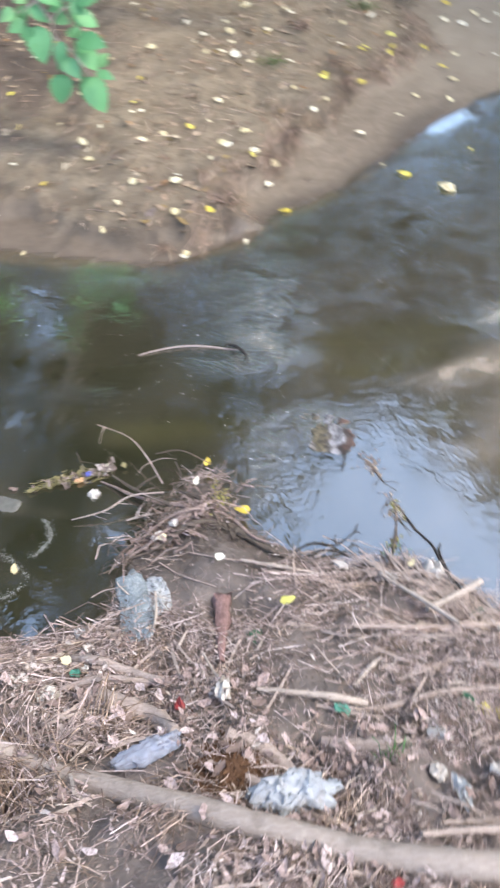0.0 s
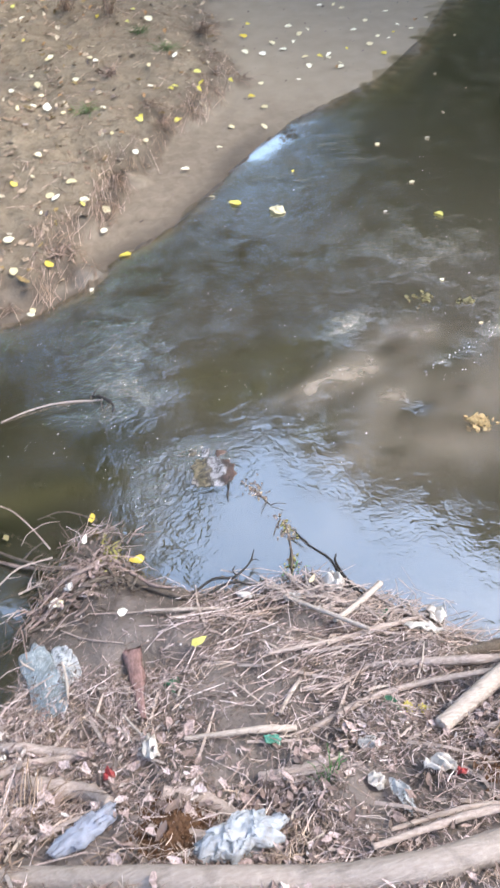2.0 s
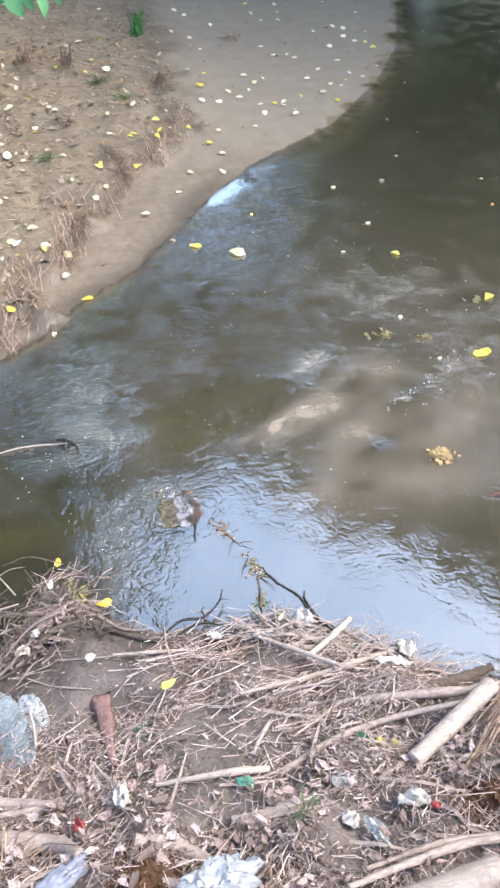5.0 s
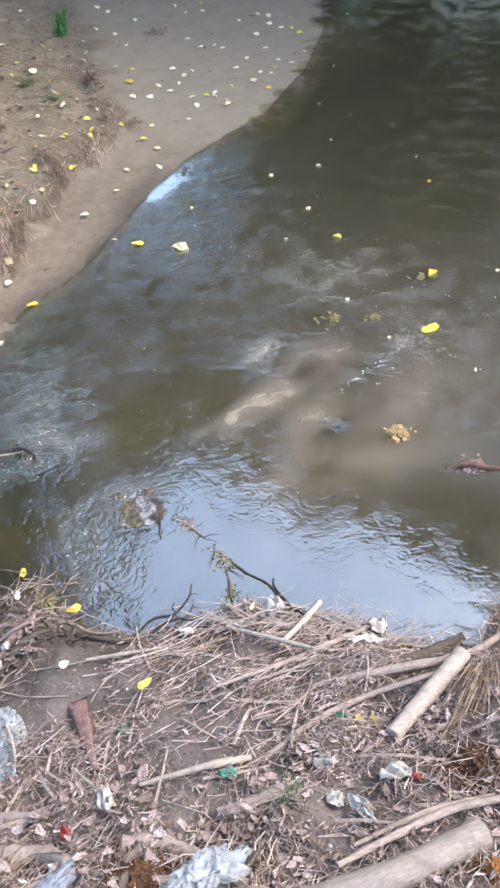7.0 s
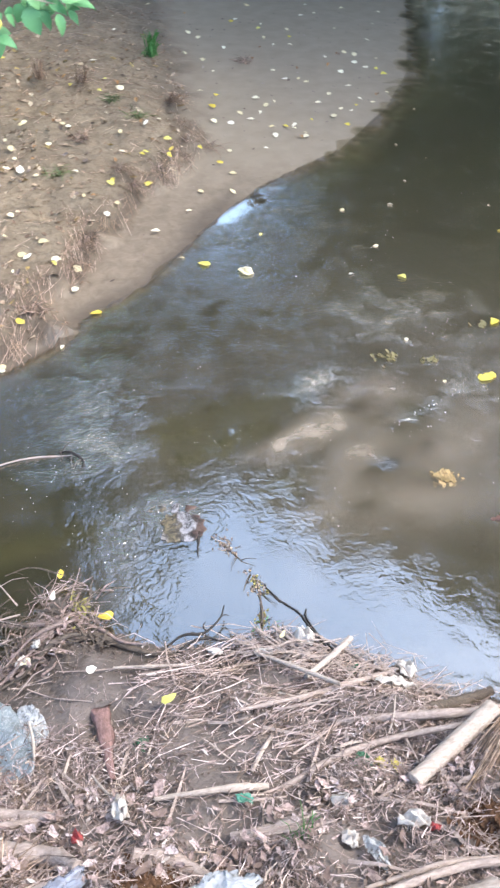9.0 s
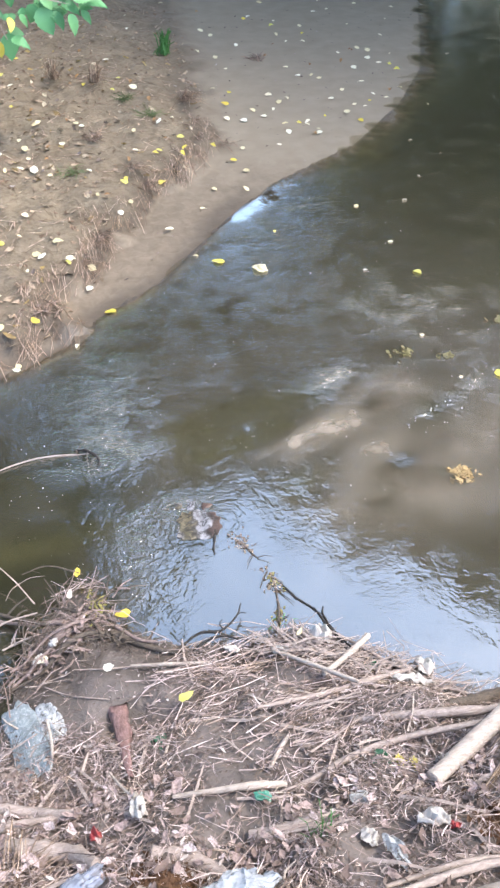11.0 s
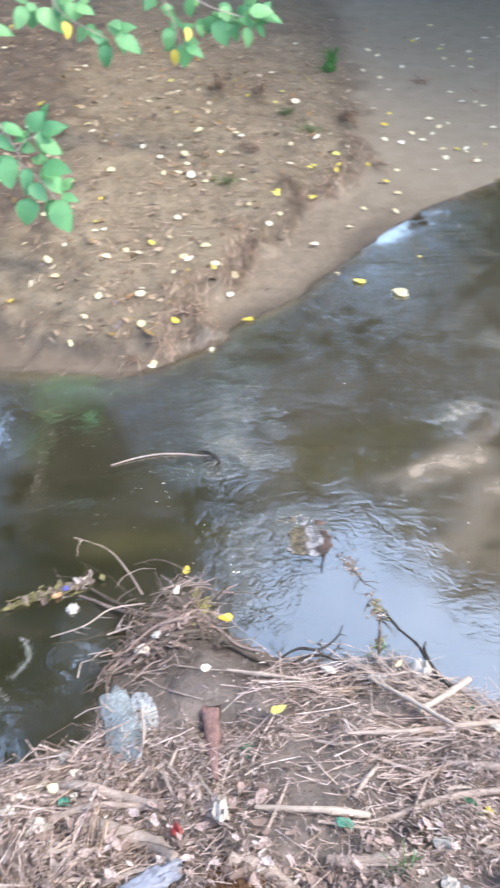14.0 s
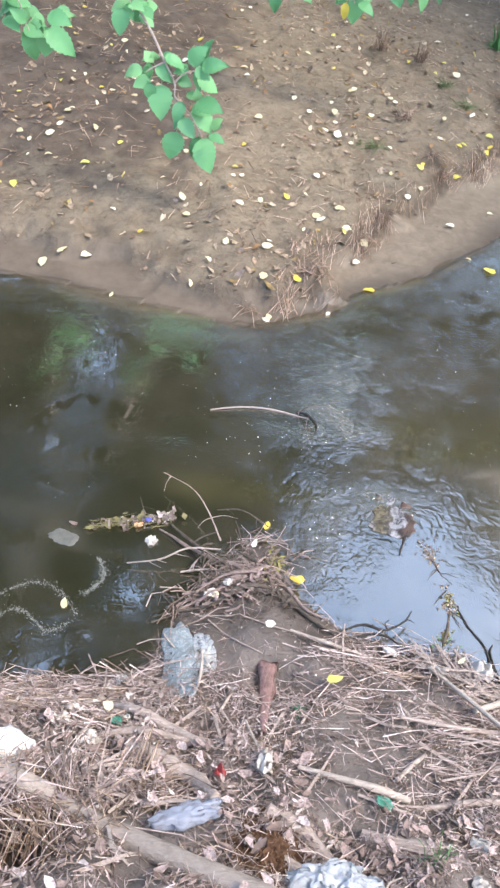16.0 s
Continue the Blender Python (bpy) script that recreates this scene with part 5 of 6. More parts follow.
    ob.location = (x, y, max(ground_at(x, y), 0.0))
    return tagged(ob, label, category, kind=kind)


cloth_panel("plastic_sheet", -0.296, 1.565, (0.122, 0.33), 0.012, 17, FILM_GREY, 1, 0.010, 0.8, None, "limp grey-blue plastic sheet half in the water", "plastic sheet")
cloth_panel("plastic_sheet", -0.232, 1.625, (0.085, 0.17), 0.010, 22, FILM_LACE, 2, 0.006, 2.2, None, "torn lacy grey-white scrap at the water's edge", "plastic sheet")
crumpled("plastic_packet", -0.13, 0.925, (0.165, 0.075), 0.045, 18, FILM_BLUE, 3, "crushed clear bluish plastic bottle", "plastic bottle", 0.02, 0.45)
crumpled("plastic_bag", 0.205, 0.80, (0.185, 0.105), 0.075, 14, FILM_PALE, 4, "crumpled white and grey plastic bag beside the log", "plastic bag", 0.012, 0.58, 5)
crumpled("plastic_bag", 0.03, 1.155, (0.045, 0.10), 0.04, 5, FILM_WHITE, 5, "crumpled white plastic scrap in straw", "plastic bag", 0.03, 1.1, 4)
crumpled("plastic_scrap", 0.557, 0.905, (0.05, 0.042), 0.03, 30, FILM_WHITE, 6, "white broken plastic shard", "plastic scrap", 0.02, 0.6, 4)
crumpled("cloth_strip", 0.60, 0.845, (0.042, 0.135), 0.03, 4, FILM_LACE, 7, "wet grey-white strip of cloth", "cloth", 0.02, 1.0, 4)
crumpled("plastic_scrap", 0.725, 0.91, (0.085, 0.05), 0.03, -20, FILM_WHITE, 8, "torn white plastic scrap", "plastic scrap", 0.02, 1.4, 4)
crumpled("plastic_scrap", 0.59, 1.025, (0.075, 0.045), 0.025, -35, FILM_WHITE, 9, "torn dirty white plastic scrap", "plastic scrap", 0.015, 1.4, 4)
crumpled("plastic_bag", 1.02, 1.56, (0.10, 0.07), 0.05, 60, FILM_WHITE, 10, "white plastic bag caught at the water's edge", "plastic bag", 0.02, 1.2, 4)
crumpled("plastic_bag", 0.93, 1.47, (0.13, 0.05), 0.04, -20, FILM_WHITE, 11, "dirty white plastic strip among sticks", "plastic bag", 0.02, 1.2, 4)
crumpled("plastic_bag", 0.715, 1.76, (0.07, 0.10), 0.05, 20, FILM_WHITE, 12, "white plastic bag caught on twigs", "plastic bag", 0.02, 1.2, 4)
crumpled("plastic_scrap", 0.56, 1.72, (0.075, 0.035), 0.02, -30, FILM_WHITE, 13, "dirty white scrap on the mud", "plastic scrap", 0.02, 1.0, 4)
crumpled("red_scrap", -0.085, 1.10, (0.035, 0.05), 0.03, 10, FILM_RED, 14, "small red plastic scrap in straw", "plastic scrap", 0.03, 0.8, 4)
crumpled("red_scrap", 0.76, 0.875, (0.03, 0.02), 0.02, 10, FILM_RED, 15, "small red plastic scrap in straw", "plastic scrap", 0.02, 0.8, 4)
crumpled("red_scrap", 0.405, 0.60, (0.03, 0.02), 0.02, 10, FILM_RED, 16, "small red plastic scrap in straw", "plastic scrap", 0.02, 0.8, 4)
crumpled("green_scrap", 0.345, 1.105, (0.05, 0.035), 0.02, -15, FILM_GREEN, 17, "flat green plastic scrap in straw", "plastic scrap", 0.02, 0.8, 4)
crumpled("green_scrap", -0.405, 1.24, (0.035, 0.028), 0.025, 15, FILM_GREEN, 18, "green plastic scrap on straw", "plastic scrap", 0.03, 0.8, 4)
crumpled("white_scrap", -0.385, 1.262, (0.026, 0.035), 0.022, 15, FILM_WHITE, 19, "white plastic scrap beside a green one", "plastic scrap", 0.03, 0.7, 4)
crumpled("foam_block", -0.635, 1.015, (0.13, 0.11), 0.08, 15, plastic_material("white foam", (0.80, 0.78, 0.75), 0.0, 0.6, 0.3), 20, "white foam block on the bank", "foam block", 0.0, 0.5, 3)
crumpled("plastic_scrap", -0.46, 1.47, (0.035, 0.045), 0.03, 15, FILM_WHITE, 21, "dirty white scrap at the water's edge", "plastic scrap", 0.03, 0.8, 4)
crumpled("plastic_scrap", -0.46, 1.16, (0.09, 0.07), 0.03, 40, FILM_WHITE, 22, "dirty white film among straw", "plastic scrap", 0.01, 1.2, 4)
crumpled("plastic_scrap", -0.56, 1.20, (0.07, 0.05), 0.03, 10, FILM_WHITE, 23, "dirty white film among straw", "plastic scrap", 0.01, 1.2, 4)
crumpled("plastic_scrap", -0.25, 1.86, (0.05, 0.03), 0.03, 40, FILM_WHITE, 24, "dirty white scrap on the driftwood", "plastic scrap", 0.05, 0.8, 4)
crumpled("plastic_scrap", -0.19, 1.90, (0.035, 0.028), 0.025, 20, FILM_WHITE, 25, "white scrap on the driftwood", "plastic scrap", 0.06, 0.6, 4)
crumpled("plastic_scrap", 0.40, 1.775, (0.05, 0.025), 0.02, -25, FILM_WHITE, 26, "white oval scrap at the water's edge", "plastic scrap", 0.02, 0.3, 4)
pulp(0.072, 0.885, 0.075, 1700, MOSS_RUST, 27, "rotten_pulp", "rust-brown clump of rotten pulp", "rotten clump")
pulp(0.90, 0.86, 0.07, 900, MOSS_RUST, 28, "rotten_pulp", "rust-brown clump of rotten straw", "rotten clump")


def slab(x, y, long, wide, thick, seed):
    """A concrete slab with chipped, rounded edges, lying on the slope."""
    bm = bmesh.new()
    bmesh.ops.create_cube(bm, size=1.0)
    bmesh.ops.scale(bm, vec=(long, wide, thick), verts=bm.verts)
    bmesh.ops.bevel(bm, geom=bm.edges[:], offset=0.012, segments=2, affect="EDGES")
    bmesh.ops.subdivide_edges(bm, edges=[e for e in bm.edges if e.calc_length() > 0.1], cuts=14, use_grid_fill=True)
    for v in bm.verts:
        v.co += Vector((noise.noise(v.co * 9), noise.noise(v.co * 9 + Vector((7, 0, 0))), noise.noise(v.co * 14))) * 0.008
    me = bpy.data.meshes.new("concrete_slab")
    bm.to_mesh(me)
    bm.free()
    me.materials.append(STONE)
    ob = new("concrete_slab", me)
    fall = math.degrees(math.atan2(ground_at(x, y + 0.15) - ground_at(x, y - 0.15), 0.3))
    ob.matrix_world = pose(x, y, ground_at(x, y) - thick * 0.5 + 0.035, fall, 0, -1.0)
    return tagged(ob, "pale weathered concrete slab on the top of the bank", "concrete slab")


slab(0.74, 0.335, 1.35, 0.39, 0.12, 29)
pulp(0.76, 0.585, 0.03, 160, plain_material("orange rotten leaves", (0.42, 0.17, 0.04), 0.7, 0.6, 0.012), 48, "rotten_pulp", "orange clump of rotten leaves on the bank", "rotten clump")
for lx, ly in ((0.78, 1.131), (0.74, 1.145)):
    pulp(lx, ly, 0.016, 16, plain_material("yellow leaf bits", (0.55, 0.47, 0.10), 0.6, 0.4, 0.01), 49, "leaf_scrap", "torn yellow leaf scraps beside the log", "leaf", 0.02, (0.006, 0.014))


# a fan of dry grass at the far end of the log
def tussock(x, y, count, tall, spread_out, lean, material, seed, label, name="dry_tussock", thick=(0.0012, 0.0024), category="tussock"):
    rng = np.random.default_rng(seed)
    a = np.column_stack([rng.normal(0, spread_out * 0.25, count), rng.normal(0, spread_out * 0.25, count), np.zeros(count)])
    turn, far = rng.uniform(0, 2 * math.pi, count), rng.uniform(0.4, 1.0, count)
    b = a + np.column_stack([np.cos(turn) * spread_out * far + lean[0] * far, np.sin(turn) * spread_out * far + lean[1] * far, tall * rng.uniform(0.15, 1.0, count)])
    lift = np.column_stack([0 * turn, 0 * turn, tall * rng.uniform(0.1, 0.4, count)])
    ob = new(name, stems(a, b, lift, rng.uniform(*thick, count), name, material))
    ob.location = (x, y, ground_at(x, y) - 0.004)
    return tagged(ob, label, category, kind="stuff")


tussock(1.14, 1.14, 260, 0.10, 0.07, (-0.24, -0.25), STRAW_GOLD, 51, "tuft of long dry grass hanging down the bank")
tussock(1.26, 1.24, 150, 0.14, 0.09, (-0.18, -0.24), STRAW, 52, "tuft of long dry grass hanging down the bank")
tussock(-0.42, 0.92, 60, 0.07, 0.16, (0.02, 0.05), STRAW, 53, "flattened tuft of dry grass on the bank")
tussock(-0.62, 0.86, 90, 0.08, 0.18, (0.04, -0.05), STRAW, 54, "flattened tuft of dry grass above a hollow")
tussock(-0.50, 0.92, 150, 0.05, 0.13, (0.02, -0.10), STRAW_GOLD, 60, "yellowed dry grass hanging over a hollow")
tussock(-0.34, 0.87, 50, 0.05, 0.12, (0.02, -0.04), STRAW_GOLD, 61, "yellowed dry grass over the end of a log")
tussock(-0.70, 0.90, 130, 0.06, 0.16, (0.03, -0.08), STRAW_GOLD, 62, "yellowed dry grass hanging over a hollow")
tussock(-0.30, 1.02, 60, 0.05, 0.12, (0.06, 0.02), STRAW_GOLD, 63, "yellowed dry grass beside the bottle")
pulp(0.10, 1.43, 0.022, 22, WEED_GREEN, 55, "weed", "small dark green weed on wet mud", "weed", 0.03, (0.007, 0.014), "stuff")
tussock(0.60, 1.87, 22, 0.07, 0.05, (0.01, -0.02), GRASS, 56, "green weed at the water's edge", "weed", (0.002, 0.005), "weed")
pulp(0.855, 1.60, 0.028, 26, WEED_GREEN, 57, "weed", "green weed among sticks", "weed", 0.03, (0.006, 0.013), "stuff")
pulp(0.70, 1.17, 0.028, 18, WEED_GREEN, 58, "weed", "green weed on bare soil", "weed", 0.03, (0.006, 0.012), "stuff")
tussock(0.44, 0.93, 16, 0.10, 0.05, (0, 0.02), GRASS, 59, "thin green weed in straw", "weed", (0.001, 0.002), "weed")

# ---- debris afloat off the spit ----
rng = np.random.default_rng(61)
count = 70
turn = 0.34 + 0.22 * rng.standard_normal(count)
mid = np.column_stack([rng.uniform(-0.76, -0.50, count), np.zeros(count), rng.uniform(0.0, 0.018, count)])
mid[:, 1] = 2.16 + 0.36 * (mid[:, 0] + 0.62) + rng.normal(0, 1, count) * interp(mid[:, 0], [-0.76, -0.5], [0.006, 0.022])
half = np.column_stack([np.cos(turn), np.sin(turn), rng.normal(0, 0.06, count)]) * rng.uniform(0.012, 0.055, count)[:, None]
tagged(new("floating_straw", stems(mid - half, mid + half, np.zeros((count, 3)), rng.uniform(0.0008, 0.0022, count), "floating_straw", WEED)), "olive stalks afloat in a narrow raft beside the spit", "straw", kind="stuff")
for count, middle, wide, dress, label in ((60, (-0.60, 2.168), (0.085, 0.014), LITTER, "brown leaf bits afloat on the raft"), (34, (-0.505, 2.205), (0.028, 0.018), LITTER_PALE, "pale curled leaves heaped on the raft"), (40, (-0.64, 2.155), (0.07, 0.012), WEED, "olive weed afloat on the raft")):
    spots = rng.normal(middle, wide, (count, 2))
    spots[:, 1] += 0.36 * (spots[:, 0] - middle[0])
    tagged(new("raft_litter", scraps(np.column_stack([spots, rng.uniform(0.002, 0.022, count)]), rng.uniform(0.006, 0.017, count), "raft_litter", dress, rng, 0.45, 1.8)), label, "litter", kind="stuff")
crumpled("plastic_scrap", -0.52, 2.09, (0.05, 0.05), 0.02, 10, FILM_WHITE, 31, "white plastic scrap afloat in straw", "plastic scrap", 0.0, 1.0, 4)
crumpled("plastic_scrap", -0.585, 2.15, (0.042, 0.025), 0.02, 30, plastic_material("orange wrapper", (0.72, 0.42, 0.22), 0, 0.4), 32, "orange wrapper afloat in straw", "wrapper", 0.005, 0.8, 4)
crumpled("plastic_scrap", -0.555, 2.175, (0.03, 0.02), 0.025, 30, plastic_material("blue wrapper", (0.12, 0.14, 0.50), 0, 0.4), 33, "small blue wrapper afloat in straw", "wrapper", 0.015, 0.8, 4)
crumpled("plastic_scrap", -0.485, 2.22, (0.045, 0.038), 0.02, 30, LEAF_CREAM, 34, "curled pale leaf afloat in straw", "leaf", 0.005, 1.0, 4)
def side_twigs(parent, line, radius, count, seed, wood):
    """Short shoots off a branch, as parts of it."""
    rng = random.Random(seed)
    track = curve_through(line, 8)
    for _ in range(count):
        k = rng.randrange(2, len(track) - 3)
        a, way = track[k], (track[k + 1] - track[k]).normalized()
        out = (way.cross(Vector((0, 0, 1))) * rng.choice((-1, 1)) + way * rng.uniform(0.2, 0.9) + Vector((0, 0, rng.uniform(-0.1, 0.5)))).normalized()
        far = rng.uniform(0.03, 0.10)
        b = a + out * far * 0.5 + Vector((0, 0, rng.uniform(0, 0.01)))
        limb("side_twig", [a, b, a + out * far + way * 0.01], [radius * 0.55, radius * 0.4, radius * 0.25], wood, parent=parent, sides=5, gnarl=0.12, seed=seed, steps=3)


def wet_branch(line, radii, seed, wood, shoots):
    branch = limb("branch", line, radii, wood, "bare branch reaching from the spit over the water", "branch", group="branches off the spit", sides=6, gnarl=0.15, seed=seed)
    side_twigs(branch, line, max(radii), shoots, seed + 20, wood)


wet_branch([(-0.545, 2.39, 0.07), (-0.41, 2.31, 0.09), (-0.33, 2.22, 0.08), (-0.26, 2.12, 0.04)], [0.0014, 0.0020, 0.0027, 0.0034], 110, BARK_TAN, 4)
wet_branch([(-0.58, 1.955, 0.02), (-0.46, 1.985, 0.04), (-0.37, 2.04, 0.06), (-0.25, 2.07, 0.05)], [0.0020, 0.0034, 0.0034, 0.0034], 111, BARK_TAN, 4)
wet_branch([(-0.46, 2.17, 0.02), (-0.36, 2.09, 0.035), (-0.22, 2.01, 0.05)], [0.0041, 0.0068, 0.0088], 112, BARK_DARK, 4)
wet_branch([(-0.38, 1.965, 0.01), (-0.32, 1.98, 0.02), (-0.25, 1.99, 0.03)], [0.0034, 0.0054, 0.0041], 113, BARK_TAN, 4)
wet_branch([(-0.60, 2.23, 0.08), (-0.57, 2.18, 0.04), (-0.56, 2.15, 0.01)], [0.0014, 0.0020, 0.0020], 114, BARK_DARK, 2)
wet_branch([(-0.30, 2.26, 0.05), (-0.2, 2.27, 0.06), (-0.08, 2.21, 0.05)], [0.0020, 0.0027, 0.0034], 115, BARK_DARK, 2)
wet_branch([(-0.22, 2.22, 0.05), (-0.19, 2.15, 0.05), (-0.17, 2.08, 0.04)], [0.0020, 0.0027, 0.0027], 116, BARK_DARK, 2)
wet_branch([(-0.42, 1.83, 0.06), (-0.36, 1.78, 0.04), (-0.32, 1.75, 0.03)], [0.0014, 0.0020, 0.0020], 117, BARK_DARK, 2)
limb("floating_stick", [(-0.45, 2.88, 0.004), (-0.32, 2.925, 0.008), (-0.18, 2.945, 0.006), (0.0, 2.93, -0.004)], [0.0025, 0.004, 0.0045, 0.004], BARK_TAN, "thin pale stick afloat on dark water", "stick", sides=6, gnarl=0.12, seed=120)
sack = new("sunk_sack")
sack.location = (0.39, 2.36, 0.0)
tagged(sack, "half-sunk open brown sack in the ripples, sky reflection painted between its panels", "sack")
cloth_panel("body", 0.395, 2.40, (0.175, 0.16), 0.007, -8, SACKING, 41, 0.0015, 2.2, sack, "", "", 30, 26)
# this strip stands in for the ripple arcs above the sack
cloth_panel("hem", 0.36, 2.515, (0.20, 0.05), 0.010, -12, SACKING, 45, -0.004, 3.4, sack, "wrinkled strip awash, set for ripple arcs", "", 14, 30)
limb("sunken_twig", [(0.452, 2.36, 0.003), (0.44, 2.31, 0.004), (0.428, 2.265, 0.003), (0.425, 2.225, -0.002)], [0.003, 0.005, 0.004, 0.002], BARK_BLACK, "black rotten twig trailing from a sack", "twig", sides=6, gnarl=0.4, seed=146)
cloth_panel("sunk_bag", -0.845, 2.035, (0.115, 0.065), 0.002, -14, plain_material("drowned pale bag", (0.15, 0.147, 0.125), 0.5, 0.5, 0.02), 43, 0.0012, 1.5, None, "pale bag drifting just under the surface", "plastic bag")
knot = limb("driftwood", [(-0.07, 2.965, -0.004), (-0.03, 2.94, 0.018), (0.01, 2.905, 0.022), (0.035, 2.87, 0.006), (0.02, 2.83, -0.006)], [0.004, 0.007, 0.008, 0.005, 0.003], BARK_BLACK, "black knotted driftwood breaking the surface", "driftwood", sides=8, gnarl=0.35, seed=122)
side_twigs(knot, [(-0.07, 2.965, 0.0), (-0.03, 2.94, 0.018), (0.01, 2.905, 0.022), (0.035, 2.87, 0.006), (0.02, 2.83, -0.006)], 0.005, 5, 123, BARK_DARK)
pulp(1.545, 2.43, 0.042, 110, plain_material("orange leaf clump", (0.60, 0.43, 0.20), 0.6, 0.7, 0.012), 44, "orange_clump", "clump of orange leaves afloat", "leaf clump", 0.018, (0.005, 0.014))
limb("sunken_branch", [(1.63, 2.165, -0.004), (1.70, 2.15, 0.010), (1.79, 2.10, 0.010), (1.90, 2.06, -0.004)], [0.006, 0.014, 0.012, 0.008], BARK_RED, "stub of reddish wood awash in the stream", "branch", sides=9, gnarl=0.35, seed=147)
pulp(1.745, 2.135, 0.05, 70, BARK_ROOT, 45, "drift_clump", "pinkish clump of rotten leaves caught on drifting wood", "drift clump", 0.012, (0.005, 0.014))


# a drowned branch with weed and leaves caught on it, from the sack to the shore
drowned = limb("sunken_branch", [(0.50, 2.34, -0.008), (0.555, 2.23, 0.001), (0.605, 2.13, -0.006), (0.615, 2.04, 0.001), (0.605, 1.93, 0.004), (0.585, 1.85, 0.03)], [0.003, 0.004, 0.004, 0.004, 0.005, 0.005], BARK_DARK,
               "dark drowned branch with weed caught on it", "branch", sides=6, gnarl=0.3, seed=140)
side_twigs(drowned, [(0.50, 2.34, 0.0), (0.565, 2.22, 0.003), (0.62, 2.04, 0.004), (0.60, 1.93, 0.006)], 0.004, 5, 141, BARK_DARK)
rng = np.random.default_rng(142)
for count, dress, size, label in ((120, LITTER, (0.003, 0.007), "dark rotten weed caught on a drowned branch"), (34, LITTER_CREAM, (0.004, 0.009), "pale leaves caught on a drowned branch"), (40, MOSS, (0.003, 0.008), "green weed caught on a drowned branch")):
    t = np.clip(rng.choice([0.12, 0.2, 0.52, 0.62, 0.9] if dress is not MOSS else [0.6, 0.92], count) + rng.normal(0, 0.035, count), 0, 1)
    snag = np.column_stack([np.interp(t, [0, 0.25, 0.6, 0.8, 1], [0.50, 0.565, 0.62, 0.605, 0.595]), np.interp(t, [0, 0.25, 0.6, 0.8, 1], [2.34, 2.22, 2.04, 1.93, 1.87]), rng.uniform(0.001, 0.006, count)])
    snag[:, :2] += rng.normal(0, 1, (count, 2)) * (0.006 + 0.010 * (np.sin(t * 14) > 0.0))[:, None]
    tagged(new("snagged_weed", scraps(snag, rng.uniform(*size, count), "snagged_weed", dress, rng, 0.3, 1.6)), label, "weed", kind="stuff")
tussock(0.60, 1.945, 30, 0.035, 0.045, (0.0, -0.02), GRASS_DULL, 143, "green weed caught at the water's edge", "weed", (0.002, 0.005), "weed")

# ---- wave glints set as bubbles, and drowned weed beside the sandbar ----
def glint_bead_mesh():
    bm = bmesh.new()
    bmesh.ops.create_uvsphere(bm, u_segments=8, v_segments=5, radius=1.0)
    me = bpy.data.meshes.new("bubble")
    bm.to_mesh(me)
    bm.free()
    me.materials.append(GLINT_FLECK)
    return me


GLINT_BEAD = glint_bead_mesh()
bead_rng = random.Random(7)
# rows of pale beads added for the glints of small wave trains
for line, count in ((((1.42, 2.778), (1.61, 2.887), (1.89, 3.004)), 20), (((1.50, 2.72), (1.78, 2.86)), 8), (((1.95, 3.02), (2.10, 2.66)), 8)):
    for k in range(count):
        f = bead_rng.random() * (len(line) - 1)
        (ax, ay), (bx, by) = line[int(f)], line[int(f) + 1]
        r = bead_rng.uniform(0.0015, 0.004)
        ob = new("bubble", GLINT_BEAD)
        ob.matrix_world = pose(ax + (bx - ax) * (f % 1) + bead_rng.gauss(0, 0.012), ay + (by - ay) * (f % 1) + bead_rng.gauss(0, 0.012), 0.0) @ Matrix.Diagonal((r, r, r * 0.7, 1))
        tagged(ob, "small pale bead set for a wave glint on the stream", "bubble", "bubbles over the shoal")
for i, (x, y, r, n) in enumerate(((1.61, 3.32, 0.07, 26), (1.82, 3.25, 0.05, 18), (2.23, 3.50, 0.05, 18))):
    rng = np.random.default_rng(150 + i)
    spots = np.column_stack([rng.normal(x, r * 0.5, n), rng.normal(y, r * 0.35, n), rng.uniform(0.001, 0.008, n)])
    tagged(new("water_weed", scraps(spots, rng.uniform(0.006, 0.018, n), "water_weed", WEED, rng, 0.2, 1.7)), "olive-yellow weed adrift on the stream", "water weed", kind="stuff")
# ---- fallen leaves ----
def blade(name, material, long, wide, cup, seed, tip=0.35, rows=6):
    """One leaf: a pointed oval folded along its midrib and curled, with a little thickness."""
    rng = np.random.default_rng(seed)
    verts, faces = [], []
    sway = rng.uniform(-0.12, 0.12)
    for i in range(rows + 1):
        t = i / rows
        w = wide / 2 * math.sin(math.pi * min(1, t ** (0.75 - tip * 0.3))) ** 0.8 if 0 < t < 1 else 0.002
        z = cup * long * (math.sin(math.pi * t) * 0.5 - 0.25 + 0.35 * t * t)
        for s in (-1, -0.5, 0, 0.5, 1):
            notch = 1 + 0.16 * rng.standard_normal() * (abs(s) == 1)
            verts.append((long * (t - 0.5), s * w * notch + sway * long * math.sin(math.pi * t), z + cup * 0.9 * abs(s) * w * rng.uniform(0.7, 1.3)))
    for i in range(rows):
        for k in range(4):
            a = i * 5 + k
            faces.append((a, a + 5, a + 6, a + 1))
    n = len(verts)
    return mesh_from(name, verts, faces, material, True)


CREAM = [blade("fallen_leaf", LEAF_CREAM, 1.0, w, c, s) for s, (w, c) in enumerate(((0.66, 0.10), (0.5, 0.14), (0.74, 0.07), (0.38, 0.20)))]
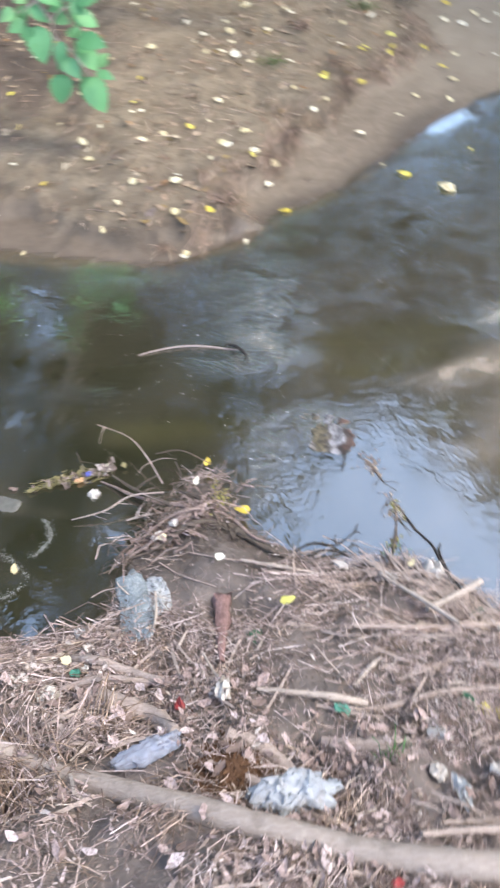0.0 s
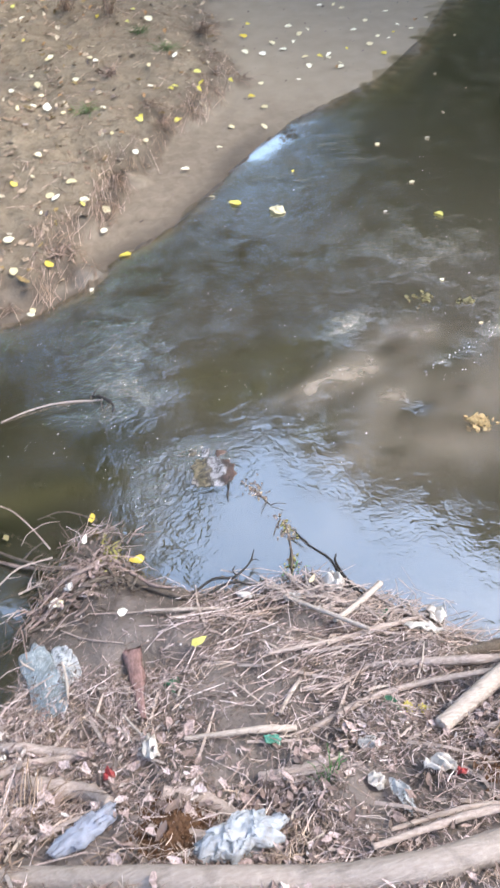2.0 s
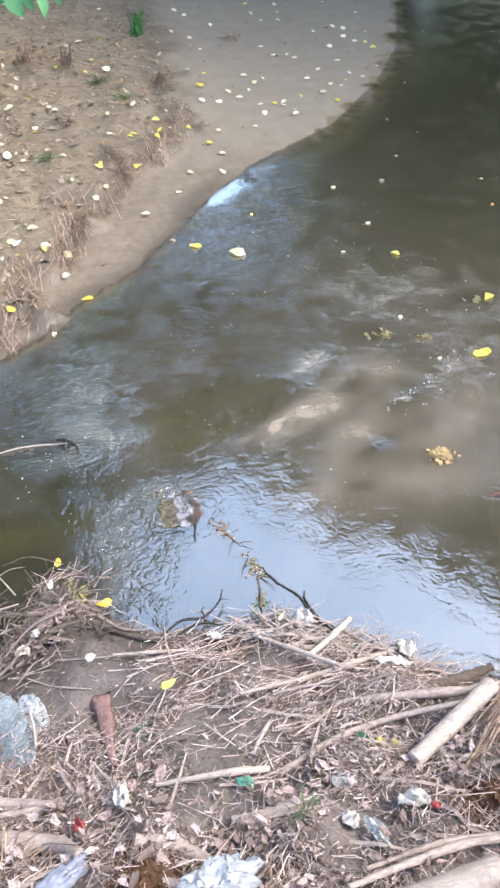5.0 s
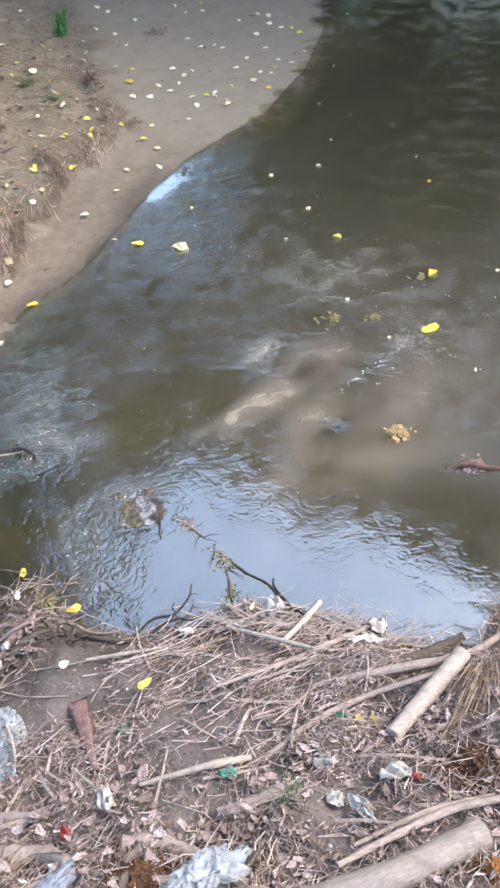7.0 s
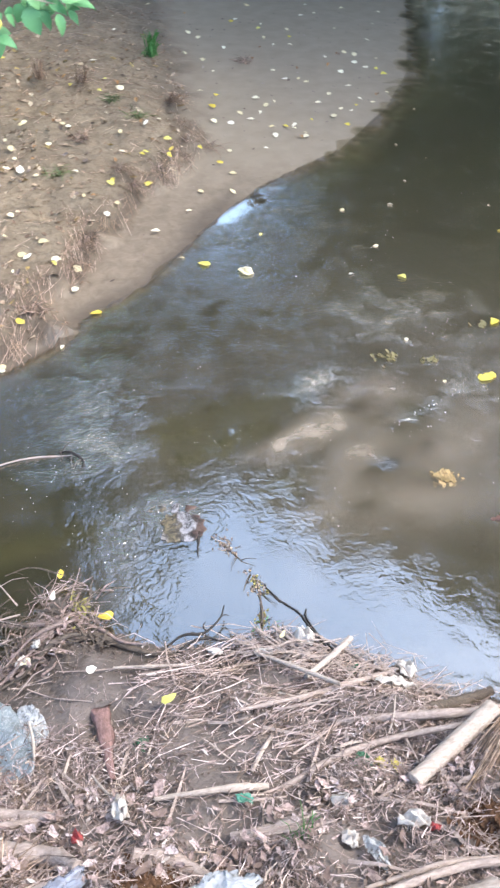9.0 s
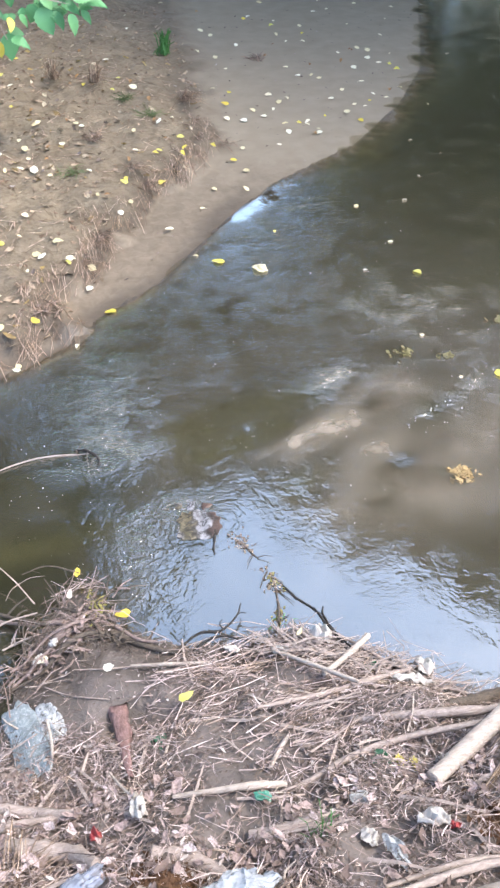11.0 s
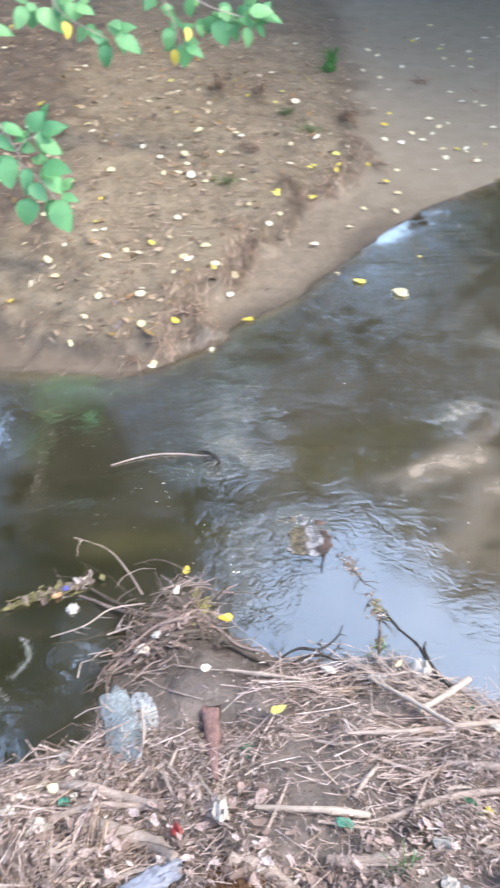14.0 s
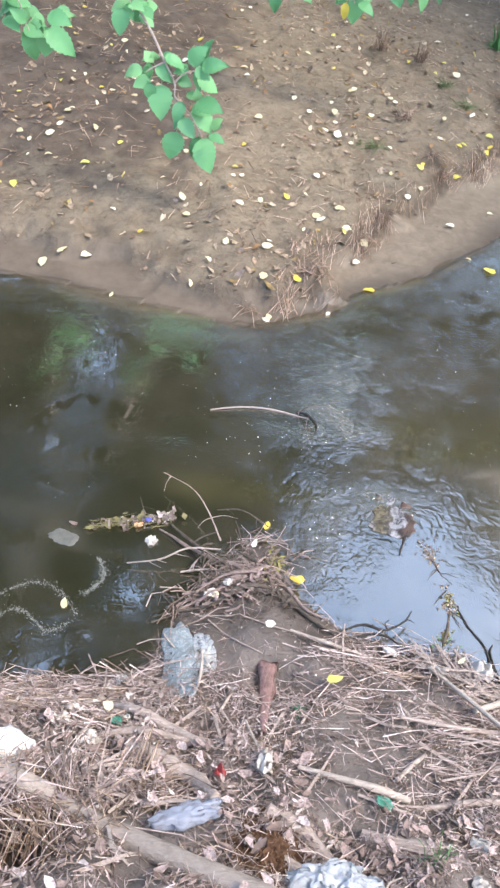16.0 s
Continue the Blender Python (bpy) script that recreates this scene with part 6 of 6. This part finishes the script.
YELLOW = [blade("fallen_leaf", LEAF_YELLOW, 1.0, w, c, s + 10) for s, (w, c) in enumerate(((0.68, 0.16), (0.55, 0.22), (0.74, 0.10)))]
BROWN = [blade("fallen_leaf", LEAF_BROWN, 1.0, w, c, s + 20) for s, (w, c) in enumerate(((0.6, 0.5), (0.5, 0.6)))]
leaf_rng = random.Random(5)


def drop(meshes, x, y, size, label, group, up=0.006):
    floor = max(ground_at(x, y), 0.0)
    ob = new("fallen_leaf", leaf_rng.choice(meshes))
    ob.matrix_world = pose(x, y, floor + up + (0.16 * size if floor > 0.004 else 0.0), leaf_rng.uniform(0, 24) if floor > 0.004 else leaf_rng.uniform(-4, 4), leaf_rng.uniform(-12, 12) if floor > 0.004 else 0.0) @ pose(0, 0, 0, 0, 0, leaf_rng.uniform(0, 360)) @ Matrix.Scale(size, 4)
    return tagged(ob, label, "leaf", group)


BANK_LEAVES = [(-0.18, 5.99), (-0.13, 5.65), (0.25, 5.21), (0.45, 5.16), (-0.13, 4.56), (0.03, 4.49), (-0.03, 4.68), (0.60, 6.20), (0.80, 6.32), (0.23, 6.29), (0.07, 6.07), (-0.09, 6.36),
               (0.70, 7.11), (0.55, 7.81), (0.84, 8.78), (1.32, 9.90), (1.58, 8.93), (1.43, 8.26), (0.65, 4.87), (0.11, 4.27), (-1.90, 4.97), (-1.65, 5.09), (-1.84, 4.75), (-1.55, 3.80)]
BANK_LEAVES_LEFT = [(-1.48, 3.91), (-1.35, 3.92), (-0.74, 3.77), (-0.68, 3.94), (-0.95, 4.51), (-0.89, 4.35), (-0.50, 4.63), (-0.16, 4.59), (-0.39, 4.17), (-0.37, 3.85), (0.03, 4.50), (0.14, 4.48),
                    (-0.68, 5.65), (-0.48, 6.03), (-0.90, 6.36), (-0.48, 6.89), (-1.89, 5.28), (-1.54, 5.64), (-2.09, 4.95), (-0.08, 6.38)]
FLAT_LEAVES = [(0.91, 5.12), (1.84, 8.41), (1.57, 8.09), (1.37, 6.59), (1.49, 6.52), (1.25, 5.35), (1.82, 7.03), (1.61, 6.72), (1.78, 6.71), (1.80, 6.40), (1.95, 6.94), (1.98, 6.40), (2.19, 7.46),
               (2.36, 7.36), (2.31, 6.85), (2.35, 6.54), (2.74, 7.56), (2.69, 7.19), (2.99, 7.03), (2.50, 8.41), (2.30, 8.67), (2.61, 8.93), (2.89, 9.39), (3.42, 9.61), (3.07, 9.82), (2.41, 9.87),
               (2.16, 9.35), (3.03, 8.02), (3.77, 9.39), (1.65, 6.01), (1.37, 6.01), (2.01, 6.17), (1.78, 6.23)]
YELLOW_LEAVES = [(0.93, 6.12), (0.71, 5.86), (0.44, 5.43), (0.70, 5.48), (1.42, 6.90), (1.16, 6.04), (1.26, 5.80), (3.11, 7.43), (-0.19, 3.91), (0.90, 5.82), (-1.93, 4.40), (-1.60, 4.72), (-1.31, 6.76),
                 (0.46, 5.46), (0.74, 5.88), (0.93, 5.95)]
AFLOAT = [(0.76, 4.55), (1.91, 4.96), (2.25, 4.97), (1.96, 4.45), (1.70, 4.16), (1.77, 3.45), (-0.00, 3.77), (-0.30, 3.64), (-0.75, 1.75), (-1.13, 3.64), (-0.31, 3.63)]
AFLOAT_YELLOW = [(0.88, 4.46), (0.20, 4.06), (2.03, 3.05), (2.06, 3.07), (2.29, 3.51), (1.98, 4.06)]
for x, y in BANK_LEAVES + BANK_LEAVES_LEFT:
    drop(CREAM, x, y, leaf_rng.uniform(0.045, 0.075), "bleached cream leaf fallen on the mud bank", "fallen leaves of the far bank", 0.012)
for x, y in FLAT_LEAVES:
    drop(CREAM, x, y, leaf_rng.uniform(0.042, 0.07), "bleached cream leaf lying on wet mud", "leaves on the mud flat")
for x, y in YELLOW_LEAVES:
    drop(YELLOW, x, y, leaf_rng.uniform(0.05, 0.075), "yellow leaf fallen on the mud bank", "yellow leaves of the far bank", 0.012)
crumpled("fallen_leaf", 1.10, 4.31, (0.085, 0.10), 0.028, 20, LEAF_CREAM, 63, "large curled bleached leaf afloat on the stream", "leaf", 0.002, 0.8)
for x, y in AFLOAT:
    drop(CREAM, x, y, leaf_rng.uniform(0.03, 0.055), "pale leaf afloat on the stream", "leaves afloat", 0.004)
for x, y in AFLOAT_YELLOW:
    drop(YELLOW, x, y, leaf_rng.uniform(0.05, 0.08), "yellow leaf afloat on the stream", "leaves afloat", 0.004)
for x, y, size in ((0.21, 1.565, 0.055), (0.045, 2.0, 0.062), (-0.10, 2.225, 0.045)):
    drop(YELLOW, x, y, size, "bright yellow leaf on the debris spit", "leaves of the near bank", 0.05)
for x, y in ((-0.02, 1.75), (-0.13, 2.12), (-0.235, 1.86), (0.64, 1.78), (-0.45, 1.30)):
    drop(CREAM, x, y, 0.038, "pale leaf on the debris spit", "leaves of the near bank", 0.05)
for _ in range(150):
    x, y = leaf_rng.uniform(-2.3, 1.4), leaf_rng.triangular(3.7, 9.5, 4.6)
    if float(shore(np.array([x]), np.array([y]))[2][0]) > 0:
        drop(leaf_rng.choice((CREAM, CREAM, YELLOW, BROWN, BROWN)), x, y, leaf_rng.uniform(0.03, 0.055), "small pale leaf fallen on the mud bank", "small leaves of the far bank", 0.01)
for _ in range(70):
    x, y = leaf_rng.uniform(1.0, 3.8), leaf_rng.triangular(5.0, 9.8, 7.2)
    far_off, _, scarp_off = (float(v[0]) for v in shore(np.array([x]), np.array([y])))
    if far_off > 0.12 and scarp_off < -0.03:
        drop(leaf_rng.choice((CREAM, CREAM, CREAM, YELLOW, BROWN)), x, y, leaf_rng.uniform(0.03, 0.06), "small pale leaf lying on wet mud", "leaves on the mud flat")
for _ in range(24):
    x, y = leaf_rng.uniform(0.3, 4.0), leaf_rng.uniform(2.6, 8.5)
    if ground_at(x, y) < 0:
        drop(leaf_rng.choice((CREAM, CREAM, YELLOW)), x, y, leaf_rng.uniform(0.018, 0.035), "small leaf scrap afloat on the stream", "leaves afloat", 0.003)

rng = np.random.default_rng(79)
for count, dress, label in ((820, LITTER_CREAM, "small bleached leaves strewn on the mud bank"), (150, LITTER_YELLOW, "small yellow-brown leaves strewn on the mud bank"), (140, LITTER, "dark rotten leaves strewn on the mud bank")):
    spots = rng.uniform((-2.5, 3.6), (1.3, 9.0), (count * 3, 2))
    spots = spots[(shore(spots[:, 0], spots[:, 1])[2] > 0.02) & (value_noise(spots[:, 0], spots[:, 1], 0.6, 80) > rng.uniform(-1.2, 0.6, count * 3))][:count]
    tagged(new("small_leaves", scraps(np.column_stack([spots, height(spots[:, 0], spots[:, 1]) + 0.008]), rng.uniform(0.010, 0.031, len(spots)), "small_leaves", dress, rng, 0.4, 1.7)), label, "leaves", kind="stuff")

spots = rng.uniform((0.3, 4.3), (4.0, 9.6), (900, 2))
away_from = shore(spots[:, 0], spots[:, 1])
spots = spots[(away_from[0] > 0.08) & (away_from[2] < -0.02)][:200]
tagged(new("leaf_litter", scraps(np.column_stack([spots, height(spots[:, 0], spots[:, 1]) + 0.003]), rng.uniform(0.004, 0.014, len(spots)), "leaf_litter", LITTER, rng, 0.3, 1.8)), "dark leaf crumbs on the wet mud flat", "litter", kind="stuff")

# ---- far bank: twigs, straw and tufts ----
def far_litter(name, count, seed, length, radius, label, near_scarp=False, dress=None):
    rng = np.random.default_rng(seed)
    pts = np.empty((0, 2))
    while len(pts) < count:
        p = rng.uniform((-2.6, 3.5), (2.2, 9.8), (count * 4, 2))
        far, _, scarp = shore(p[:, 0], p[:, 1])
        lumps = value_noise(p[:, 0], p[:, 1], 0.45, seed)
        ok = (scarp > -0.03) & (scarp < 0.22) & (p[:, 0] > -0.3) & (p[:, 1] < 6.6) & (lumps > rng.uniform(-0.9, 0.5, len(p))) if near_scarp else (scarp > 0.02) & (lumps > rng.uniform(-0.6, 0.7, len(p)))
        pts = np.vstack([pts, p[ok]])
    p = pts[:count]
    turn = (1.5 if near_scarp else 0.6) + (0.33 if near_scarp else 1.3) * rng.standard_normal(count)
    half = np.stack([np.cos(turn), np.sin(turn)], 1) * (rng.uniform(*length, count) / 2)[:, None]
    a, b = p - half, p + half
    za, zb = height(a[:, 0], a[:, 1]) + rng.uniform(0, 0.02, count), height(b[:, 0], b[:, 1]) + rng.uniform(0, 0.03, count)
    mesh = stems(np.column_stack([a, za]), np.column_stack([b, zb]), np.zeros((count, 3)), rng.uniform(*radius, count), name, dress or STRAW)
    return tagged(new(name, mesh), label, "twigs", kind="stuff")


far_litter("twig_litter", 1500, 71, (0.03, 0.12), (0.0015, 0.0035), "small twigs and stalks strewn on the mud bank", False, STRAW_WARM)
far_litter("twig_litter", 620, 72, (0.05, 0.20), (0.0008, 0.0021), "dry stalks hanging along the bank's scarp", True, STRAW_WARM)
far_litter("twig_litter", 330, 77, (0.03, 0.14), (0.0008, 0.0022), "brown stalks and rootlets along the bank's scarp", True, STRAW_BROWN)
far_litter("twig_litter", 480, 78, (0.03, 0.11), (0.002, 0.0045), "dark stalks strewn on the mud bank", False, STRAW_BROWN)
rng = np.random.default_rng(73)
pts = rng.uniform((-2.6, 3.6), (2.0, 9.8), (3600, 2))
far, _, scarp = shore(pts[:, 0], pts[:, 1])
pts = pts[(scarp > 0.0) & (value_noise(pts[:, 0], pts[:, 1], 0.5, 74) > rng.uniform(-0.8, 0.6, len(pts)))]
tagged(new("leaf_litter", scraps(np.column_stack([pts, height(pts[:, 0], pts[:, 1]) + 0.004]), rng.uniform(0.006, 0.022, len(pts)), "leaf_litter", LITTER_TAN, rng)), "brown leaf crumbs strewn on the mud bank", "litter", kind="stuff")

tussock(1.10, 8.10, 60, 0.22, 0.10, (0, 0), GRASS, 81, "fresh green grass tuft on the bank", "grass_tuft", (0.004, 0.010), "grass tuft")
for i, (x, y, n, tall, out, lean) in enumerate(((0.08, 7.38, 50, 0.20, 0.12, (0.02, -0.15)), (0.40, 7.25, 50, 0.22, 0.12, (0.05, -0.18)), (0.52, 5.72, 70, 0.12, 0.14, (0.08, -0.16)), (0.58, 5.45, 50, 0.10, 0.12, (0.06, -0.14)),
                                              (0.22, 4.82, 60, 0.10, 0.13, (0.05, -0.14)), (0.10, 4.55, 40, 0.08, 0.11, (0.05, -0.12)), (1.09, 6.98, 70, 0.12, 0.16, (0.08, -0.18)), (1.25, 6.15, 60, 0.08, 0.16, (0.05, -0.08)), (-0.42, 3.70, 40, 0.06, 0.12, (0.02, -0.06)))):
    full = 1.7 if i in (0, 1, 6) else 1.0
    tussock(x, y, int(n * 0.85 * full), tall * 0.7 * full, out * 0.75, (lean[0], lean[1] * 1.7), STRAW_BROWN if i in (3, 5, 7) else STRAW_WARM, 90 + i, "tuft of dry straw drooping on the mud bank", thick=(0.0009, 0.0022))
for i, (x, y) in enumerate(((0.10, 5.62), (1.94, 8.0), (-0.12, 3.98), (0.62, 6.9), (0.3, 6.1), (0.75, 6.45))):
    tussock(x, y, 40, 0.05, 0.12, (0, 0), GRASS_DULL if i in (0, 3, 5) else STRAW_BROWN, 100 + i, "low dark weed patch on the mud bank", "weed", (0.002, 0.005), "weed")

# ---- scum on the still water by the near bank ----
rng = np.random.default_rng(75)
t = rng.uniform(0, 1, 1500)
band = rng.integers(0, 3, 1500)
sx = np.choose(band, [-1.02 + 0.33 * t, -0.98 + 0.28 * t, -0.70 + 0.05 * np.sin(3 * t)])
sy = np.choose(band, [1.69 + 0.10 * np.sin(3.5 * t) + 0.06 * t, 1.62 + 0.08 * t + 0.05 * np.sin(6 * t), 1.80 + 0.17 * t])
thin = rng.choice([0.003, 0.006, 0.011], 1500)
spots = np.column_stack([sx + rng.normal(0, 1, 1500) * thin, sy + rng.normal(0, 1, 1500) * thin, np.full(1500, 0.002)])
flakes = scraps(spots, rng.uniform(0.0008, 0.0026, 1500), "scum", SCUM, rng, 0.05, 1.3)
tagged(new("scum", flakes), "thin grey scum streaks on dark water", "scum", kind="stuff")
# drifting specks, and pale flecks put in for sky glints on the ripples
rng = np.random.default_rng(76)
spots = np.column_stack([rng.uniform(-1.6, 3.2, 4800), 2.2 + 3.2 * rng.beta(1.6, 2.2, 4800), np.full(4800, 0.0015)])
spots = spots[(height(spots[:, 0], spots[:, 1]) < -0.01) & (value_noise(spots[:, 0], spots[:, 1], 0.35, 83) > rng.uniform(-0.5, 1.0, 4800))]
tagged(new("scum", scraps(spots, 0.0007 + 0.0032 * rng.beta(1.1, 5.0, len(spots)), "scum", GLINT_FLECK, rng, 0.05, 1.3)), "tiny pale specks adrift on the stream and painted sky glints", "scum", kind="stuff")

# ---- the green branch that hangs into the view ----
def green_leaf(seed, wide, arch, material):
    """A pointed oval leaf with a toothed edge, folded along its midrib, with a short stalk; one unit long."""
    rng = np.random.default_rng(seed)
    verts, faces, rows = [], [], 15
    sway = rng.uniform(-0.06, 0.06)
    for i in range(rows + 1):
        t = i / rows
        w = wide / 2 * (2.85 * t ** 0.55 * (1 - t) ** 1.0) * (1.10 if i % 2 else 0.95) if 0 < i < rows else 0.006
        z = arch * (0.35 * math.sin(math.pi * t) - 0.30 * t * t)
        for f in (-1, -0.55, 0, 0.55, 1):
            verts.append((t, f * w + sway * math.sin(math.pi * t), z + 0.30 * arch * abs(f) * wide + 0.012 * math.sin(i * 2.1) * abs(f)))
    for i in range(rows):
        for k in range(4):
            q = i * 5 + k
            faces.append((q, q + 5, q + 6, q + 1))
    n = len(verts)
    verts += [(-0.16, -0.008, -0.01), (-0.16, 0.008, -0.01), (0.02, 0.010, 0.0), (0.02, -0.010, 0.0), (-0.16, 0, 0.008), (0.02, 0, 0.014)]
    faces += [(n, n + 1, n + 2, n + 3), (n, n + 3, n + 5, n + 4), (n + 1, n + 4, n + 5, n + 2)]
    return mesh_from("leaf", verts, faces, material, True)


GREEN = [green_leaf(s, w, c, LEAF_GREEN) for s, (w, c) in enumerate(((0.62, 0.22), (0.56, 0.34), (0.68, 0.16), (0.58, 0.42)))]
YOUNG = [green_leaf(9, 0.5, 0.3, LEAF_YELLOW)]


def spray(stems_of, leaves, depth, seed, yellow=(), crowd=0.85):
    """A drooping spray: its twigs, and its leaves as (x, z) of the stalk's end and of the tip, about one depth."""
    rng = random.Random(seed)
    base = new("leafy_branch")
    base.location = stems_of[0][0][0]
    tagged(base, "green leafy spray hanging over the far bank's edge", "branch", "green sprays over the stream")
    for line, radii in stems_of:
        limb("twig", line, radii, BARK_TAN, parent=base, sides=6, gnarl=0.06, seed=seed)
    more = []
    for x0, z0, x1, z1 in leaves[:]:
        for _ in range(2):
            if rng.random() > crowd:
                continue
            swing, f = rng.choice((-1, 1)) * rng.uniform(0.6, 1.5), rng.uniform(0.55, 0.85)
            dx, dz = (x1 - x0) * f, (z1 - z0) * f
            more.append((x0, z0, x0 + dx * math.cos(swing) - dz * math.sin(swing), z0 + dx * math.sin(swing) + dz * math.cos(swing)))
    for i, (x0, z0, x1, z1) in enumerate(leaves + more):
        near = depth + rng.uniform(-0.06, 0.06) + (0.08 if i >= len(leaves) else 0.0)
        a, b = Vector((x0, near, z0)), Vector((x1, near + rng.uniform(-0.06, 0.03), z1))
        aim = (b - a).normalized()
        face = (Vector((0.16, -0.62, 0.77)) + Vector((rng.uniform(-0.3, 0.3), rng.uniform(-0.15, 0.15), rng.uniform(-0.2, 0.3)))).normalized()
        yv = face.cross(aim).normalized()
        zv = aim.cross(yv)
        ob = new("leaf", rng.choice(YOUNG if i in yellow else GREEN))
        ob.parent = base
        long = (b - a).length * 1.04
        ob.matrix_basis = Matrix.Translation(a - base.location) @ Matrix((aim, yv, zv)).transposed().to_4x4() @ Matrix.Diagonal((long, max(long, 0.095), long, 1))
    return base


limb("bough", [(-3.4, 4.8, 8.4), (-2.9, 4.6, 5.2), (-2.1, 4.1, 3.1), (-1.72, 4.73, 2.17), (-1.27, 6.08, 1.87), (0.48, 6.04, 1.72)], [0.05, 0.04, 0.025, 0.014, 0.009, 0.005], BARK_TREE, "slender bough drooping over the stream", "bough", sides=7, gnarl=0.06, seed=200)
spray([([(-1.491, 4.437, 2.164), (-1.295, 4.399, 1.547), (-1.183, 4.399, 1.215), (-1.093, 4.399, 1.057), (-1.029, 4.399, 0.93), (-0.979, 4.399, 0.834), (-0.977, 4.399, 0.765), (-0.955, 4.399, 0.619)], [0.0098, 0.0086, 0.0074, 0.0074, 0.0062, 0.005, 0.0038, 0.0024]), ([(-1.029, 4.399, 0.93), (-1.072, 4.387, 0.912), (-1.121, 4.375, 0.881)], [0.005, 0.0038, 0.0024]), ([(-0.979, 4.399, 0.834), (-0.924, 4.387, 0.893), (-0.85, 4.375, 0.923)], [0.005, 0.0038, 0.0024]), ([(-0.977, 4.399, 0.765), (-0.887, 4.387, 0.685), (-0.813, 4.375, 0.573)], [0.005, 0.0038, 0.0024])],
      [(-1.139, 0.868, -1.249, 0.829), (-1.113, 0.904, -1.152, 0.951), (-1.078, 0.909, -0.993, 0.83), (-1.114, 0.825, -1.095, 0.73), (-1.048, 0.814, -1.043, 0.647), (-1.034, 0.952, -0.93, 0.907),
       (-0.912, 0.928, -0.818, 1.016), (-0.829, 0.942, -0.7, 0.973), (-0.863, 0.933, -0.787, 0.888), (-0.861, 0.878, -0.759, 0.805), (-0.846, 0.77, -0.706, 0.754), (-0.886, 0.71, -0.784, 0.577),
       (-0.935, 0.673, -0.852, 0.593), (-0.955, 0.599, -0.989, 0.446), (-0.779, 0.603, -0.69, 0.581), (-0.839, 0.553, -0.769, 0.381), (-0.867, 0.766, -0.859, 0.826), (-0.931, 0.752, -0.961, 0.658),
       (-0.969, 0.845, -0.898, 0.815), (-0.94, 0.881, -0.98, 0.886)], 4.4, 201, (), 0.5)
spray([([(-1.295, 4.399, 1.547), (-1.245, 4.399, 1.338), (-1.195, 4.399, 1.153)], [0.0062, 0.005, 0.0038])],
      [(-1.237, 1.163, -1.249, 1.047), (-1.164, 1.139, -1.095, 1.083), (-1.201, 1.184, -1.118, 1.18), (-1.145, 1.174, -1.082, 1.141), (-1.245, 1.277, -1.343, 1.227), (-1.221, 1.313, -1.121, 1.289)], 4.4, 202)
spray([([(-1.985, 4.621, 2.51), (-1.886, 4.461, 1.646), (-1.812, 4.399, 1.277), (-1.738, 4.399, 0.993)], [0.0086, 0.0074, 0.005, 0.0024])],
      [(-1.773, 0.995, -1.744, 0.824), (-1.658, 0.999, -1.52, 0.882), (-1.78, 1.097, -1.902, 1.029), (-1.729, 1.051, -1.786, 1.12), (-1.612, 1.091, -1.488, 1.072), (-1.841, 1.055, -1.752, 1.012),
       (-1.693, 1.023, -1.722, 0.931), (-1.853, 1.121, -1.733, 1.093), (-1.861, 1.215, -1.985, 1.177), (-1.799, 1.227, -1.665, 1.203)], 4.4, 203)
spray([([(-0.562, 6.067, 1.795), (-0.387, 6.016, 1.41), (-0.247, 5.997, 1.13), (-0.16, 5.997, 0.885)], [0.0087, 0.007, 0.0052, 0.0035]), ([(-0.387, 6.016, 1.41), (-0.037, 5.997, 1.165), (0.277, 5.997, 1.06)], [0.007, 0.0052, 0.0035])],
      [(-0.342, 1.184, -0.394, 1.112), (-0.238, 1.028, -0.261, 0.888), (-0.148, 0.92, -0.156, 0.761), (-0.13, 0.901, -0.028, 0.855), (-0.21, 0.893, -0.218, 0.788), (-0.125, 1.009, -0.129, 0.94),
       (-0.066, 1.026, -0.02, 0.946), (0.042, 1.079, -0.001, 0.963), (0.069, 1.06, 0.131, 0.899), (0.147, 1.025, 0.202, 0.916), (0.243, 1.025, 0.271, 0.893), (0.319, 1.024, 0.382, 0.939),
       (0.347, 1.067, 0.498, 1.03), (0.281, 1.102, 0.434, 1.107), (0.09, 1.13, 0.15, 1.039), (-0.117, 1.182, -0.102, 1.061), (-0.289, 1.115, -0.199, 1.045), (0.204, 1.078, 0.319, 1.006)], 6.0, 204, (4, 5))
spray([([(-1.612, 6.137, 1.952), (-1.542, 6.032, 1.48), (-1.473, 5.997, 1.06)], [0.0087, 0.007, 0.0035]), ([(-1.087, 6.067, 1.847), (-1.018, 6.016, 1.445), (-0.947, 5.997, 1.13), (-0.667, 5.997, 0.955)], [0.0087, 0.007, 0.0052, 0.0035])],
      [(-1.513, 0.981, -1.542, 0.799), (-1.406, 1.016, -1.254, 0.983), (-1.473, 1.071, -1.596, 1.039), (-1.561, 1.018, -1.567, 0.908), (-1.161, 1.138, -1.231, 1.014), (-1.1, 1.103, -0.941, 0.973),
       (-0.911, 1.067, -0.895, 0.973), (-0.824, 1.137, -0.719, 1.1), (-0.934, 1.172, -0.844, 1.061), (-0.782, 1.01, -0.859, 0.916), (-0.655, 0.919, -0.671, 0.773), (-0.622, 1.037, -0.525, 0.99),
       (-0.589, 0.973, -0.433, 0.874), (-0.725, 0.991, -0.696, 0.919)], 6.0, 205, (6,))
